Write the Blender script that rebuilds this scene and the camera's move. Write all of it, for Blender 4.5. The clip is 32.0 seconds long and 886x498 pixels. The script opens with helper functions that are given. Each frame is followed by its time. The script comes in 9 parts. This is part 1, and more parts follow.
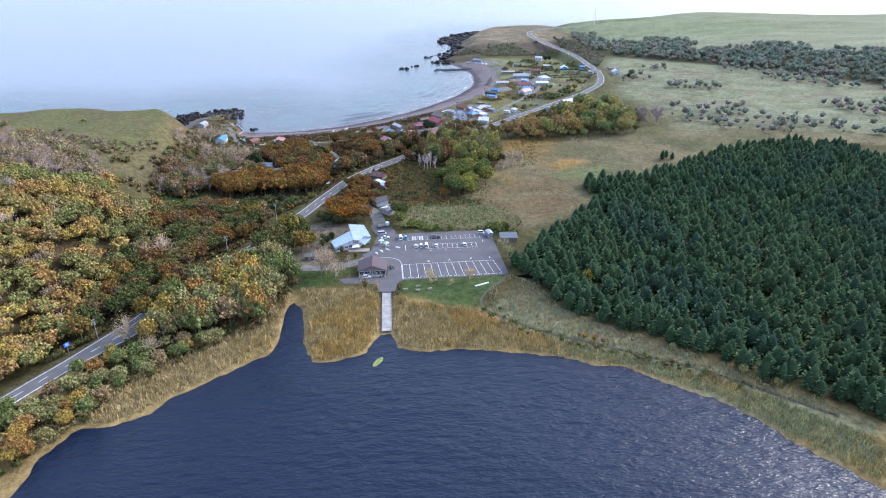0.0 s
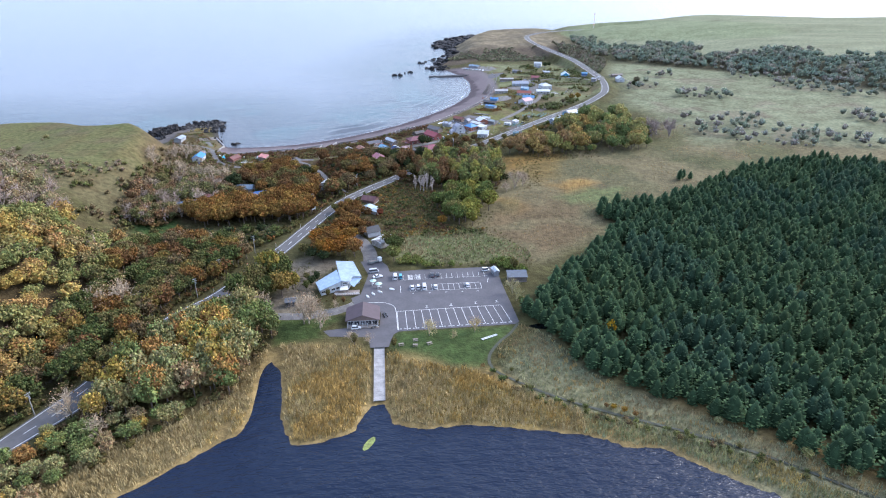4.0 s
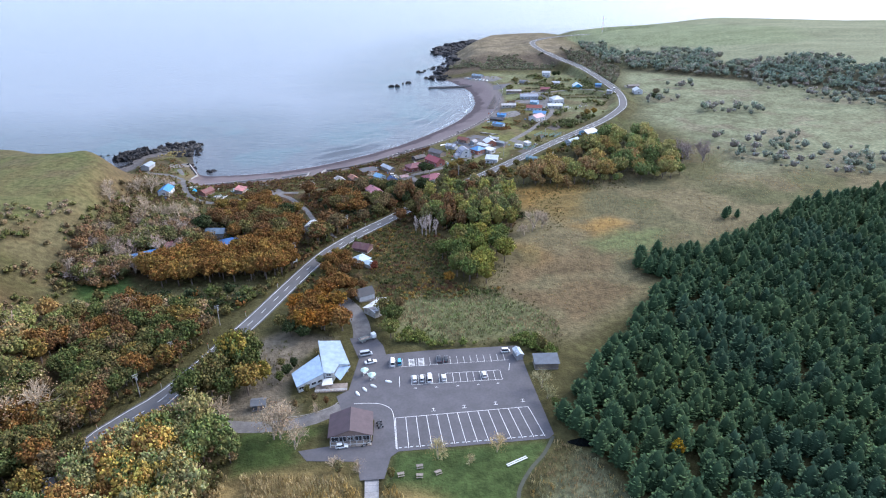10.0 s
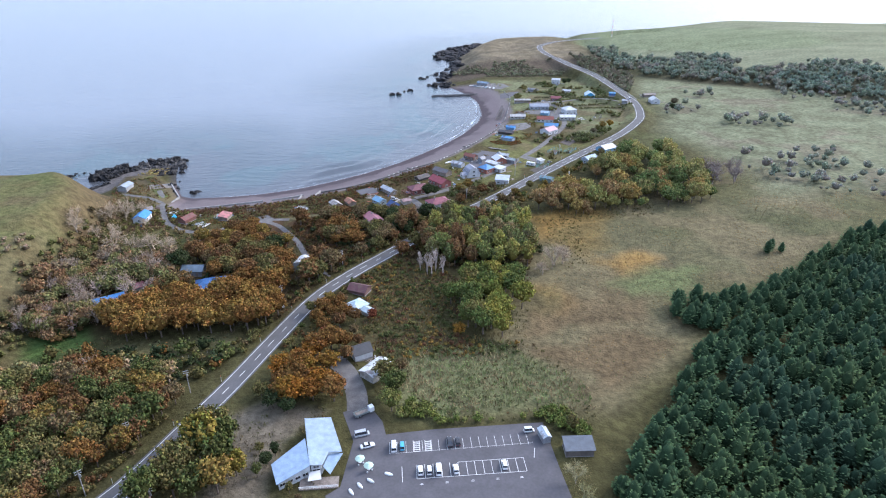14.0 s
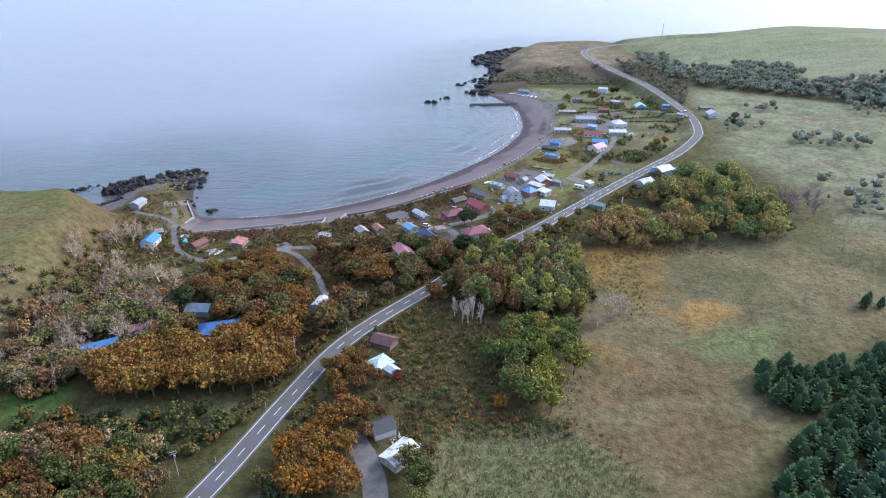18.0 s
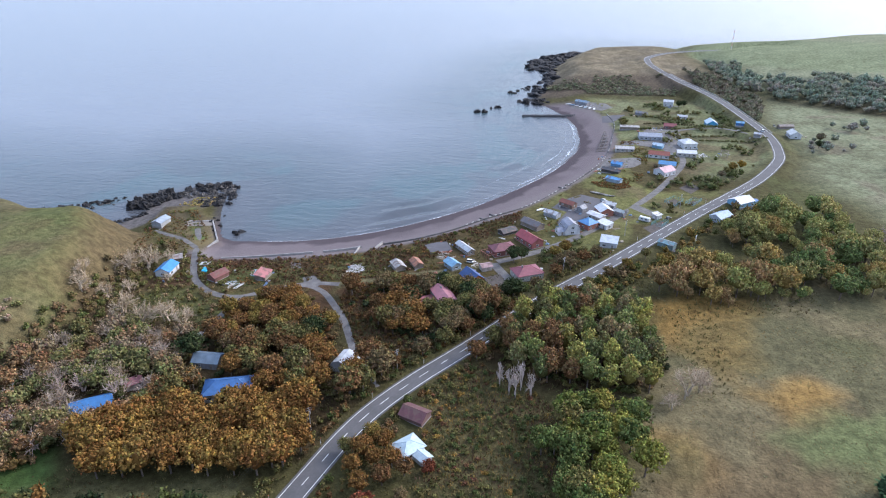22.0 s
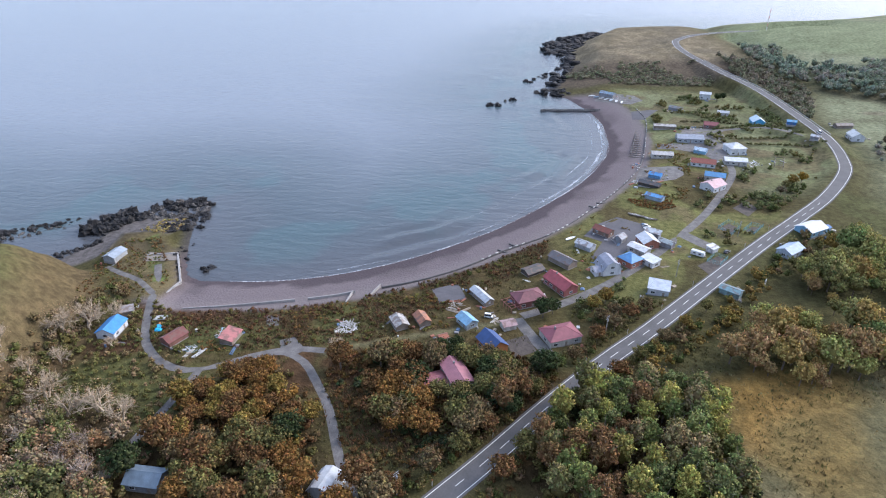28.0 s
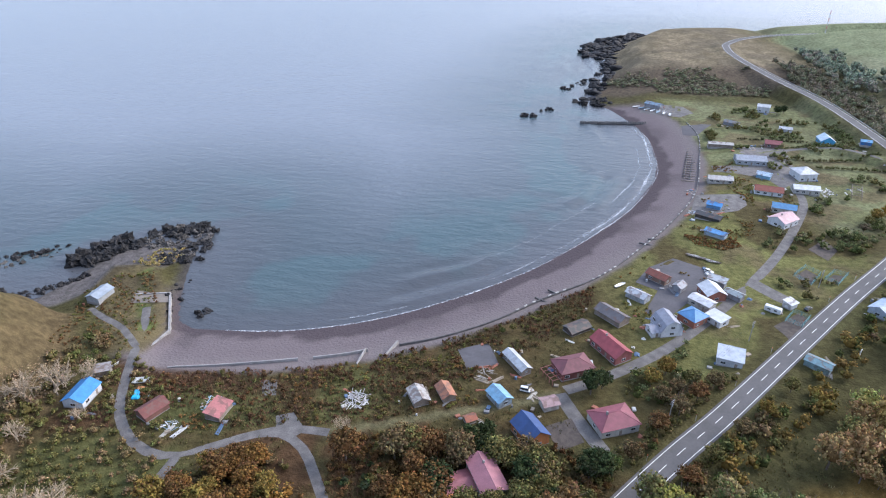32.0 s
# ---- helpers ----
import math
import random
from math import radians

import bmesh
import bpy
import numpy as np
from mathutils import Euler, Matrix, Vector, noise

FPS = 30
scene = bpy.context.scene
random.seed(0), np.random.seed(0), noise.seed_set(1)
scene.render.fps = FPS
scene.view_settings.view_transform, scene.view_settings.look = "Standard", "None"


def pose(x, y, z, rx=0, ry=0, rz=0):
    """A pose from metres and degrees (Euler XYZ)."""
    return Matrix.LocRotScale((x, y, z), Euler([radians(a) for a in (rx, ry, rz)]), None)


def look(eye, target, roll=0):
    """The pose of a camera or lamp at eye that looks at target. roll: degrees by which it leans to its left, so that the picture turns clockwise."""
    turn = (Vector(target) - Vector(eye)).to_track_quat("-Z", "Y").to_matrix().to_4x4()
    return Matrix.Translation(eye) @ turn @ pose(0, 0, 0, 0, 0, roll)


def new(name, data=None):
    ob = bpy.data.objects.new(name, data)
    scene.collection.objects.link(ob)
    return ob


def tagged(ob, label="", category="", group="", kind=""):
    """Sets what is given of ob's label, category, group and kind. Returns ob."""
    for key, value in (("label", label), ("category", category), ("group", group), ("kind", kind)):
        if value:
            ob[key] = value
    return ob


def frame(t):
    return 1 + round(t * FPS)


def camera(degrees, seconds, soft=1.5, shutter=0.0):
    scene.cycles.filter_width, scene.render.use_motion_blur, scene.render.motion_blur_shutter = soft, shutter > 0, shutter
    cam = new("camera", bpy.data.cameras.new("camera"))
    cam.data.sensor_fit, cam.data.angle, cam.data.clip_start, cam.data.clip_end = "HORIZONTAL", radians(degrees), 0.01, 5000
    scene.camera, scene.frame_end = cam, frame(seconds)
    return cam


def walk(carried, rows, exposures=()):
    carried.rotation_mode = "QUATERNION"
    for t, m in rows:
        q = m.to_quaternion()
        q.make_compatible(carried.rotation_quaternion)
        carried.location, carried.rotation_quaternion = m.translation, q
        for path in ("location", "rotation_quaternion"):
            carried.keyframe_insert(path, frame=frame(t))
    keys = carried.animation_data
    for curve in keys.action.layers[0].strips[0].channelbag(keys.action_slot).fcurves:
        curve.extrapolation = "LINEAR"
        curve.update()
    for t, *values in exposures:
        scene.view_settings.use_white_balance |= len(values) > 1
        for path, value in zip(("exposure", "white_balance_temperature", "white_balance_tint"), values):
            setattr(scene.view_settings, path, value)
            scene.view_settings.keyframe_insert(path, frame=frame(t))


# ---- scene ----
cam = camera(69.87, 32.0, soft=1.1)
# eye, target and roll along the flight
PATH = [
    (0, (0.08, -257.10, 145.04), (6.44, -167.23, 101.65), -0.31),
    (0.5, (-0.17, -251.94, 144.97), (5.79, -162.01, 101.65), 0.02),
    (1, (-0.32, -246.73, 144.93), (5.35, -156.78, 101.62), 0.06),
    (1.5, (-0.38, -241.46, 144.92), (5.02, -151.48, 101.62), 0.03),
    (2, (-0.36, -236.14, 144.92), (4.98, -146.16, 101.61), -0.05),
    (2.5, (-0.28, -230.76, 144.94), (5.75, -140.85, 101.57), -0.02),
    (3, (-0.17, -225.35, 144.96), (7.14, -135.55, 101.57), -0.32),
    (3.5, (-0.05, -219.91, 144.98), (7.41, -130.11, 101.63), -0.20),
    (5.5, (0.43, -197.98, 145.02), (7.89, -108.17, 101.69), -0.33),
    (6, (0.56, -192.44, 145.02), (8.12, -102.62, 101.72), -0.28),
    (6.5, (0.69, -186.87, 145.02), (8.30, -97.08, 101.67), -0.34),
    (7, (0.83, -181.30, 145.02), (8.46, -91.49, 101.71), -0.26),
    (7.5, (0.96, -175.74, 145.00), (8.62, -85.94, 101.68), -0.27),
    (8, (1.09, -170.21, 144.97), (8.75, -80.40, 101.65), -0.32),
    (8.5, (1.22, -164.68, 144.94), (8.92, -74.88, 101.63), -0.34),
    (9, (1.34, -159.16, 144.91), (9.10, -69.34, 101.64), -0.33),
    (9.5, (1.45, -153.65, 144.89), (9.18, -63.87, 101.55), -0.37),
    (10, (1.55, -148.15, 144.88), (9.32, -58.37, 101.54), -0.39),
    (10.5, (1.64, -142.67, 144.87), (9.35, -52.90, 101.49), -0.40),
    (11, (1.71, -137.22, 144.86), (9.43, -47.45, 101.47), -0.40),
    (11.5, (1.77, -131.78, 144.84), (9.49, -42.01, 101.46), -0.41),
    (12, (1.81, -126.36, 144.82), (9.54, -36.60, 101.42), -0.38),
    (12.5, (1.85, -120.95, 144.78), (9.56, -31.18, 101.40), -0.36),
    (13, (1.89, -115.53, 144.74), (9.51, -25.76, 101.34), -0.26),
    (13.5, (1.95, -110.08, 144.68), (9.66, -20.31, 101.30), -0.37),
    (14, (2.02, -104.63, 144.61), (9.72, -14.82, 101.29), -0.34),
    (14.5, (2.08, -99.17, 144.53), (9.79, -9.37, 101.22), -0.36),
    (16.5, (2.13, -77.38, 144.26), (9.81, 12.42, 100.95), -0.35),
    (17, (2.16, -71.97, 144.26), (7.96, 17.98, 100.95), -0.27),
    (17.5, (2.21, -66.55, 144.31), (6.23, 23.47, 100.94), -0.10),
    (18, (2.26, -61.14, 144.39), (5.10, 28.90, 100.97), -0.10),
    (18.5, (2.31, -55.74, 144.49), (4.94, 34.29, 101.04), -0.06),
    (19, (2.36, -50.34, 144.62), (5.05, 39.67, 101.11), -0.07),
    (19.5, (2.38, -44.94, 144.74), (4.87, 45.05, 101.21), 0.03),
    (20, (2.38, -39.55, 144.87), (3.56, 50.44, 101.28), 0.03),
    (20.5, (2.36, -34.14, 144.99), (1.72, 55.83, 101.35), 0.15),
    (21, (2.31, -28.73, 145.10), (0.24, 61.21, 101.43), 0.04),
    (21.5, (2.23, -23.30, 145.17), (-0.99, 66.59, 101.47), 0.20),
    (22, (2.11, -17.83, 145.23), (-1.93, 72.03, 101.54), 0.21),
    (22.5, (1.93, -12.32, 145.28), (-2.63, 77.52, 101.61), 0.23),
    (23, (1.67, -6.77, 145.32), (-3.54, 83.04, 101.65), 0.15),
    (23.5, (1.30, -1.17, 145.34), (-4.25, 88.60, 101.64), 0.24),
    (24, (0.84, 4.45, 145.37), (-5.05, 94.22, 101.70), 0.20),
    (24.5, (0.29, 10.10, 145.40), (-5.59, 99.87, 101.74), 0.20),
    (25, (-0.30, 15.75, 145.43), (-5.77, 105.54, 101.74), 0.19),
    (25.5, (-0.93, 21.40, 145.46), (-6.06, 111.21, 101.78), 0.10),
    (26, (-1.56, 27.04, 145.50), (-6.49, 116.86, 101.81), 0.10),
    (26.5, (-2.18, 32.64, 145.54), (-6.96, 122.45, 101.82), 0.13),
    (28.5, (-4.45, 54.83, 145.65), (-9.13, 142.46, 97.69), 0.10),
    (29, (-4.99, 60.43, 145.65), (-9.85, 148.01, 97.64), 0.08),
    (29.5, (-5.50, 66.08, 145.64), (-10.28, 153.68, 97.66), 0.02),
    (30, (-6.01, 71.73, 145.61), (-10.69, 159.32, 97.59), -0.02),
    (30.5, (-6.54, 77.38, 145.56), (-12.15, 164.87, 97.46), -0.18),
    (31, (-7.08, 83.02, 145.48), (-15.57, 170.26, 97.36), -0.00),
    (31.5, (-7.61, 88.65, 145.38), (-16.37, 175.87, 97.24), 0.02),
    (32, (-8.13, 94.29, 145.26), (-16.74, 181.59, 97.26), 0.11),
]
walk(cam, [(t, look(eye, target, roll)) for t, eye, target, roll in PATH], [(0.0, 0.86, 5520, 12), (9.0, 0.82, 5560, 12), (20.0, 0.66, 5640, 12), (26.0, 0.61, 5740, 12), (32.0, 0.60, 5780, 12)])

# ---- world, sun, exposure ----
SUN_AZ, SUN_EL = radians(66), radians(34)   # from +y towards +x; height
world = bpy.data.worlds.new("sky")
scene.world = world
world.use_nodes = True
wn = world.node_tree.nodes
sky = wn.new("ShaderNodeTexSky")
sky.sky_type = "NISHITA"
sky.sun_disc = False
sky.sun_elevation, sky.sun_rotation = SUN_EL, SUN_AZ
sky.air_density, sky.dust_density, sky.ozone_density = 1.0, 5.0, 2.0
wn["Background"].inputs["Strength"].default_value = 0.17
wl = world.node_tree.links
wl.new(sky.outputs["Color"], wn["Background"].inputs["Color"])
cloud = wn.new("ShaderNodeBackground")   # thin even cloud cover over the sky
cloud.inputs["Color"].default_value, cloud.inputs["Strength"].default_value = (0.80, 0.87, 1.0, 1), 0.55
both = wn.new("ShaderNodeAddShader")
wl.new(wn["Background"].outputs[0], both.inputs[0])
wl.new(cloud.outputs[0], both.inputs[1])
wl.new(both.outputs[0], wn["World Output"].inputs["Surface"])
sun = new("sun", bpy.data.lights.new("sun", "SUN"))
sun.data.energy, sun.data.angle, sun.data.color = 1.35, radians(16), (1.0, 0.95, 0.88)
sun.matrix_world = look((math.sin(SUN_AZ) * math.cos(SUN_EL) * 100, math.cos(SUN_AZ) * math.cos(SUN_EL) * 100, math.sin(SUN_EL) * 100), (0, 0, 0))

# ---- small helpers ----
def sstep(a, b, v):
    t = np.clip((v - a) / (b - a), 0, 1)
    return t * t * (3 - 2 * t)


def spline(points, step):
    """A smooth line through points of any width, resampled at about that step."""
    pts = [np.array(q, float) for q in points]
    pts = [2 * pts[0] - pts[1]] + pts + [2 * pts[-1] - pts[-2]]
    out = []
    for a, b, c, d in zip(pts, pts[1:], pts[2:], pts[3:]):
        n = max(1, int(np.linalg.norm((c - b)[:2]) / step))
        for k in range(n):
            t = k / n
            out.append(0.5 * (2 * b + (c - a) * t + (2 * a - 5 * b + 4 * c - d) * t * t + (3 * b - a - 3 * c + d) * t ** 3))
    out.append(pts[-2])
    return np.array(out)


def dist_line(X, Y, line):
    """Distance of points to a line and the share of the third column at the nearest place."""
    best = np.full(np.shape(X), 1e9)
    third = np.zeros(np.shape(X))
    for a, b in zip(line[:-1], line[1:]):
        d = b - a
        t = np.clip(((X - a[0]) * d[0] + (Y - a[1]) * d[1]) / (d[0] ** 2 + d[1] ** 2 + 1e-9), 0, 1)
        r = np.hypot(X - a[0] - t * d[0], Y - a[1] - t * d[1])
        near = r < best
        best = np.where(near, r, best)
        if len(a) > 2:
            third = np.where(near, a[2] + t * d[2], third)
    return best, third


def inside(X, Y, poly):
    res = np.zeros(np.shape(X), bool)
    for (ax, ay), (bx, by) in zip(poly, poly[1:] + poly[:1]):
        cross = (ay > Y) != (by > Y)
        with np.errstate(divide="ignore", invalid="ignore"):
            res ^= cross & (X < (bx - ax) * (Y - ay) / ((by - ay) or 1e-9) + ax)
    return res


def poly_sd(X, Y, poly):
    """Signed distance to a closed outline, positive inside."""
    d, _ = dist_line(X, Y, [np.array(q, float) for q in poly + poly[:1]])
    return np.where(inside(X, Y, poly), d, -d)


LAT = np.random.RandomState(7).rand(256, 256)


def vnoise(X, Y, size):
    u, v = np.asarray(X) / size + 1000.3, np.asarray(Y) / size + 1000.7
    i, j = np.floor(u).astype(int), np.floor(v).astype(int)
    f, g = u - i, v - j
    f, g = f * f * (3 - 2 * f), g * g * (3 - 2 * g)
    q = lambda a, b: LAT[(i + a) & 255, (j + b) & 255]
    return (q(0, 0) * (1 - f) + q(1, 0) * f) * (1 - g) + (q(0, 1) * (1 - f) + q(1, 1) * f) * g


def fbm(X, Y, size):
    return (vnoise(X, Y, size) + 0.5 * vnoise(X, Y, size / 2.1) + 0.25 * vnoise(X, Y, size / 4.3)) / 1.75


def mesh_tris(name, verts, tris, tint=None, smooth=False):
    me = bpy.data.meshes.new(name)
    verts, tris = np.asarray(verts, np.float32), np.asarray(tris, np.int32)
    me.vertices.add(len(verts))
    me.vertices.foreach_set("co", verts.ravel())
    me.loops.add(tris.size)
    me.loops.foreach_set("vertex_index", tris.ravel())
    me.polygons.add(len(tris))
    me.polygons.foreach_set("loop_start", np.arange(0, tris.size, 3, dtype=np.int32))
    me.polygons.foreach_set("loop_total", np.full(len(tris), 3, np.int32))
    if smooth:
        me.polygons.foreach_set("use_smooth", np.ones(len(tris), bool))
    if tint is not None:
        at = me.attributes.new("tint", "FLOAT_COLOR", "POINT")
        at.data.foreach_set("color", (np.c_[tint, np.ones(len(tint))] if tint.shape[1] == 3 else tint).astype(np.float32).ravel())
    me.update()
    me.validate()
    return me


def put(ob, material, parent=None, label=""):
    if material is not None:
        ob.data.materials.append(material)
    if parent is not None:
        ob.parent = parent
    if label:
        ob["label"] = label
    return ob


def part(name, bm, material, parent=None, label=""):
    me = bpy.data.meshes.new(name)
    bm.to_mesh(me)
    bm.free()
    return put(new(name, me), material, parent, label)


def box(bm, x0, y0, z0, x1, y1, z1, m=None):
    vs = [bm.verts.new(v) for v in ((x0, y0, z0), (x1, y0, z0), (x1, y1, z0), (x0, y1, z0), (x0, y0, z1), (x1, y0, z1), (x1, y1, z1), (x0, y1, z1))]
    for f in ((3, 2, 1, 0), (4, 5, 6, 7), (0, 1, 5, 4), (1, 2, 6, 5), (2, 3, 7, 6), (3, 0, 4, 7)):
        bm.faces.new([vs[i] for i in f])
    if m is not None:
        bmesh.ops.transform(bm, matrix=m, verts=vs)
    return vs


def boxed(*a, bevel=0.0):
    bm = bmesh.new()
    box(bm, *a)
    if bevel:
        bmesh.ops.bevel(bm, geom=bm.edges[:], offset=bevel, segments=1, affect="EDGES")
    return bm


def tube(bm, a, b, r0, r1, n=6):
    a, b = Vector(a), Vector(b)
    q = (b - a).to_track_quat("Z", "Y")
    rings = []
    for c, r in ((a, r0), (b, r1)):
        rings.append([bm.verts.new(c + q @ Vector((r * math.cos(k * math.tau / n), r * math.sin(k * math.tau / n), 0))) for k in range(n)])
    for k in range(n):
        bm.faces.new((rings[0][k], rings[0][(k + 1) % n], rings[1][(k + 1) % n], rings[1][k]))
    bm.faces.new(rings[0][::-1])
    bm.faces.new(rings[1])


def empty(name, m, label, category, group=""):
    ob = new(name)
    ob.matrix_basis = m
    ob.empty_display_size = 0.2
    return tagged(ob, label, category, group)


def ribbon(line, half, z_up, offset=0.0, cols=2):
    """A strip along a line of x, y, z."""
    line = np.asarray(line)
    d = np.gradient(line[:, :2], axis=0)
    d /= np.linalg.norm(d, axis=1)[:, None]
    nrm = np.c_[d[:, 1], -d[:, 0]]
    v, f = [], []
    for k, q in enumerate(line):
        for c in range(cols):
            s = (offset[k] if np.ndim(offset) else offset) + (half[k] if np.ndim(half) else half) * (2 * c / (cols - 1) - 1)
            v.append((q[0] + nrm[k, 0] * s, q[1] + nrm[k, 1] * s, q[2] + z_up))
    for k in range(len(line) - 1):
        for c in range(cols - 1):
            i = k * cols + c
            f += [(i, i + 1, i + cols + 1), (i, i + cols + 1, i + cols)]
    return np.array(v), np.array(f)


# ---- materials ----
def material(name, colour, rough=0.8, metal=0.0, vary=0.25, size=1.0, bump=0.0, bump_size=None, attr=False, rand=0.0, spec=0.5, streak=None, calm=False):
    """A node material: base colour (or the mesh's tint), broken up at two scales, with relief."""
    m = bpy.data.materials.new(name)
    m.use_nodes = True
    t = m.node_tree
    n, l = t.nodes, t.links
    bs = n["Principled BSDF"]
    bs.inputs["Roughness"].default_value, bs.inputs["Metallic"].default_value = rough, metal
    bs.inputs["Specular IOR Level"].default_value = spec
    if attr:
        src = n.new("ShaderNodeAttribute")
        src.attribute_name = "tint"
        col = src.outputs["Color"]
    else:
        src = n.new("ShaderNodeRGB")
        src.outputs[0].default_value = (*colour, 1)
        col = src.outputs[0]
    geo = n.new("ShaderNodeNewGeometry")
    mp = n.new("ShaderNodeMapping")
    l.new(geo.outputs["Position"], mp.inputs["Vector"])
    if streak:
        mp.inputs["Scale"].default_value = streak
    val = None
    for k, (sz, amt) in enumerate(((size, vary), (size * 0.13, vary * 0.7))):
        nz = n.new("ShaderNodeTexNoise")
        nz.inputs["Scale"].default_value = 1 / sz
        nz.inputs["Detail"].default_value = 4
        l.new(mp.outputs["Vector"], nz.inputs["Vector"])
        mr = n.new("ShaderNodeMapRange")
        mr.inputs["From Min"].default_value, mr.inputs["From Max"].default_value = 0.3, 0.7
        mr.inputs["To Min"].default_value, mr.inputs["To Max"].default_value = (1 - amt) * (0.76 if k == 0 else 1), (1 + amt) * (0.76 if k == 0 else 1)
        l.new(nz.outputs["Fac"], mr.inputs["Value"])
        if val is None:
            val = mr.outputs["Result"]
        else:
            mu = n.new("ShaderNodeMath")
            mu.operation = "MULTIPLY"
            l.new(val, mu.inputs[0])
            l.new(mr.outputs["Result"], mu.inputs[1])
            val = mu.outputs[0]
    if rand:
        oi = n.new("ShaderNodeObjectInfo")
        mr = n.new("ShaderNodeMapRange")
        mr.inputs["To Min"].default_value, mr.inputs["To Max"].default_value = 1 - rand, 1 + rand
        l.new(oi.outputs["Random"], mr.inputs["Value"])
        mu = n.new("ShaderNodeMath")
        mu.operation = "MULTIPLY"
        l.new(val, mu.inputs[0])
        l.new(mr.outputs["Result"], mu.inputs[1])
        val = mu.outputs[0]
    if calm:   # the tint's fourth channel says how rough-grown the ground is
        mx = n.new("ShaderNodeMix")
        mx.inputs["A"].default_value = 1.0
        l.new(src.outputs["Alpha"], mx.inputs["Factor"])
        l.new(val, mx.inputs["B"])
        val = mx.outputs["Result"]
    mix = n.new("ShaderNodeVectorMath")
    mix.operation = "SCALE"
    l.new(col, mix.inputs[0])
    l.new(val, mix.inputs["Scale"])
    l.new(mix.outputs[0], bs.inputs["Base Color"])
    if bump:
        nz = n.new("ShaderNodeTexNoise")
        nz.inputs["Scale"].default_value = 1 / (bump_size or size * 0.2)
        nz.inputs["Detail"].default_value = 5
        l.new(mp.outputs["Vector"], nz.inputs["Vector"])
        bp = n.new("ShaderNodeBump")
        bp.inputs["Strength"].default_value, bp.inputs["Distance"].default_value = 1.0, bump
        l.new(nz.outputs["Fac"], bp.inputs["Height"])
        l.new(bp.outputs["Normal"], bs.inputs["Normal"])
    return m


def water(name, rough, wave, bump, attr=False, colour=(0, 0, 0), stretch=(1, 1, 1), turn=0.0, spec=0.5):
    m = bpy.data.materials.new(name)
    m.use_nodes = True
    n, l = m.node_tree.nodes, m.node_tree.links
    bs = n["Principled BSDF"]
    bs.inputs["Roughness"].default_value, bs.inputs["IOR"].default_value = rough, 1.33
    bs.inputs["Specular IOR Level"].default_value = spec
    if attr:
        a = n.new("ShaderNodeAttribute")
        a.attribute_name = "tint"
        l.new(a.outputs["Color"], bs.inputs["Base Color"])
    else:
        bs.inputs["Base Color"].default_value = (*colour, 1)
    geo = n.new("ShaderNodeNewGeometry")
    last = None
    for k, (sz, amt) in enumerate(((wave, bump), (wave * 0.22, bump * 0.35), (wave * 9, bump * 2.0))):
        mp = n.new("ShaderNodeMapping")
        mp.inputs["Scale"].default_value = [s / sz for s in stretch]
        mp.inputs["Rotation"].default_value = (0, 0, turn + 0.3 * k)
        l.new(geo.outputs["Position"], mp.inputs["Vector"])
        nz = n.new("ShaderNodeTexNoise")
        nz.inputs["Scale"].default_value, nz.inputs["Detail"].default_value = 1.0, 3
        l.new(mp.outputs["Vector"], nz.inputs["Vector"])
        bp = n.new("ShaderNodeBump")
        bp.inputs["Distance"].default_value = amt
        l.new(nz.outputs["Fac"], bp.inputs["Height"])
        if last:
            l.new(last, bp.inputs["Normal"])
        last = bp.outputs["Normal"]
    l.new(last, bs.inputs["Normal"])
    return m


M_GROUND = material("ground", None, 0.95, vary=0.33, size=2.6, bump=0.5, bump_size=1.0, attr=True, spec=0.06, calm=True)
M_LEAF = material("foliage", None, 0.95, vary=0.30, size=0.9, bump=0.05, bump_size=0.4, attr=True, rand=0.10, spec=0.03)
M_NEEDLE = material("needles", None, 0.9, vary=0.28, size=1.6, bump=0.08, bump_size=0.4, attr=True, rand=0.16, spec=0.05)
M_BARK = material("bark", (0.13, 0.10, 0.08), 0.9, vary=0.3, size=0.6, bump=0.03)
M_PALEBARK = material("pale_bark", (0.38, 0.32, 0.255), 0.9, vary=0.25, size=0.8)
M_ASPHALT = material("asphalt", (0.088, 0.083, 0.091), 0.9, vary=0.16, size=6.0, bump=0.006, bump_size=0.05)
M_ROAD = material("road_asphalt", (0.098, 0.094, 0.095), 0.9, vary=0.14, size=5.0, bump=0.006, bump_size=0.05)
M_LANE = material("gravel_lane", (0.135, 0.125, 0.120), 0.95, vary=0.3, size=3.0, bump=0.03, bump_size=0.2)
M_PAINT = material("road_paint", (0.72, 0.72, 0.70), 0.7, vary=0.12, size=1.2)
M_CONC = material("concrete", (0.30, 0.285, 0.275), 0.9, vary=0.22, size=2.5, bump=0.01)
M_DARKCONC = material("sea_worn_concrete", (0.10, 0.095, 0.095), 0.9, vary=0.3, size=1.5, bump=0.03)
M_ROCK = material("black_rock", (0.027, 0.026, 0.027), 0.85, vary=0.6, size=1.6, bump=0.5, bump_size=0.9, rand=0.4, spec=0.2)
M_GREYROCK = material("grey_crusted_rock", (0.085, 0.078, 0.072), 0.9, vary=0.65, size=2.2, bump=0.5, bump_size=0.9, rand=0.45, spec=0.15)
M_WOOD = material("weathered_wood", (0.24, 0.20, 0.17), 0.9, vary=0.3, size=0.8)
M_STEEL = material("grey_steel", (0.45, 0.46, 0.47), 0.45, 0.6, vary=0.1, size=1.0)
M_GLASS = material("window_glass", (0.03, 0.035, 0.045), 0.08, vary=0.1, size=1.0, spec=0.9)
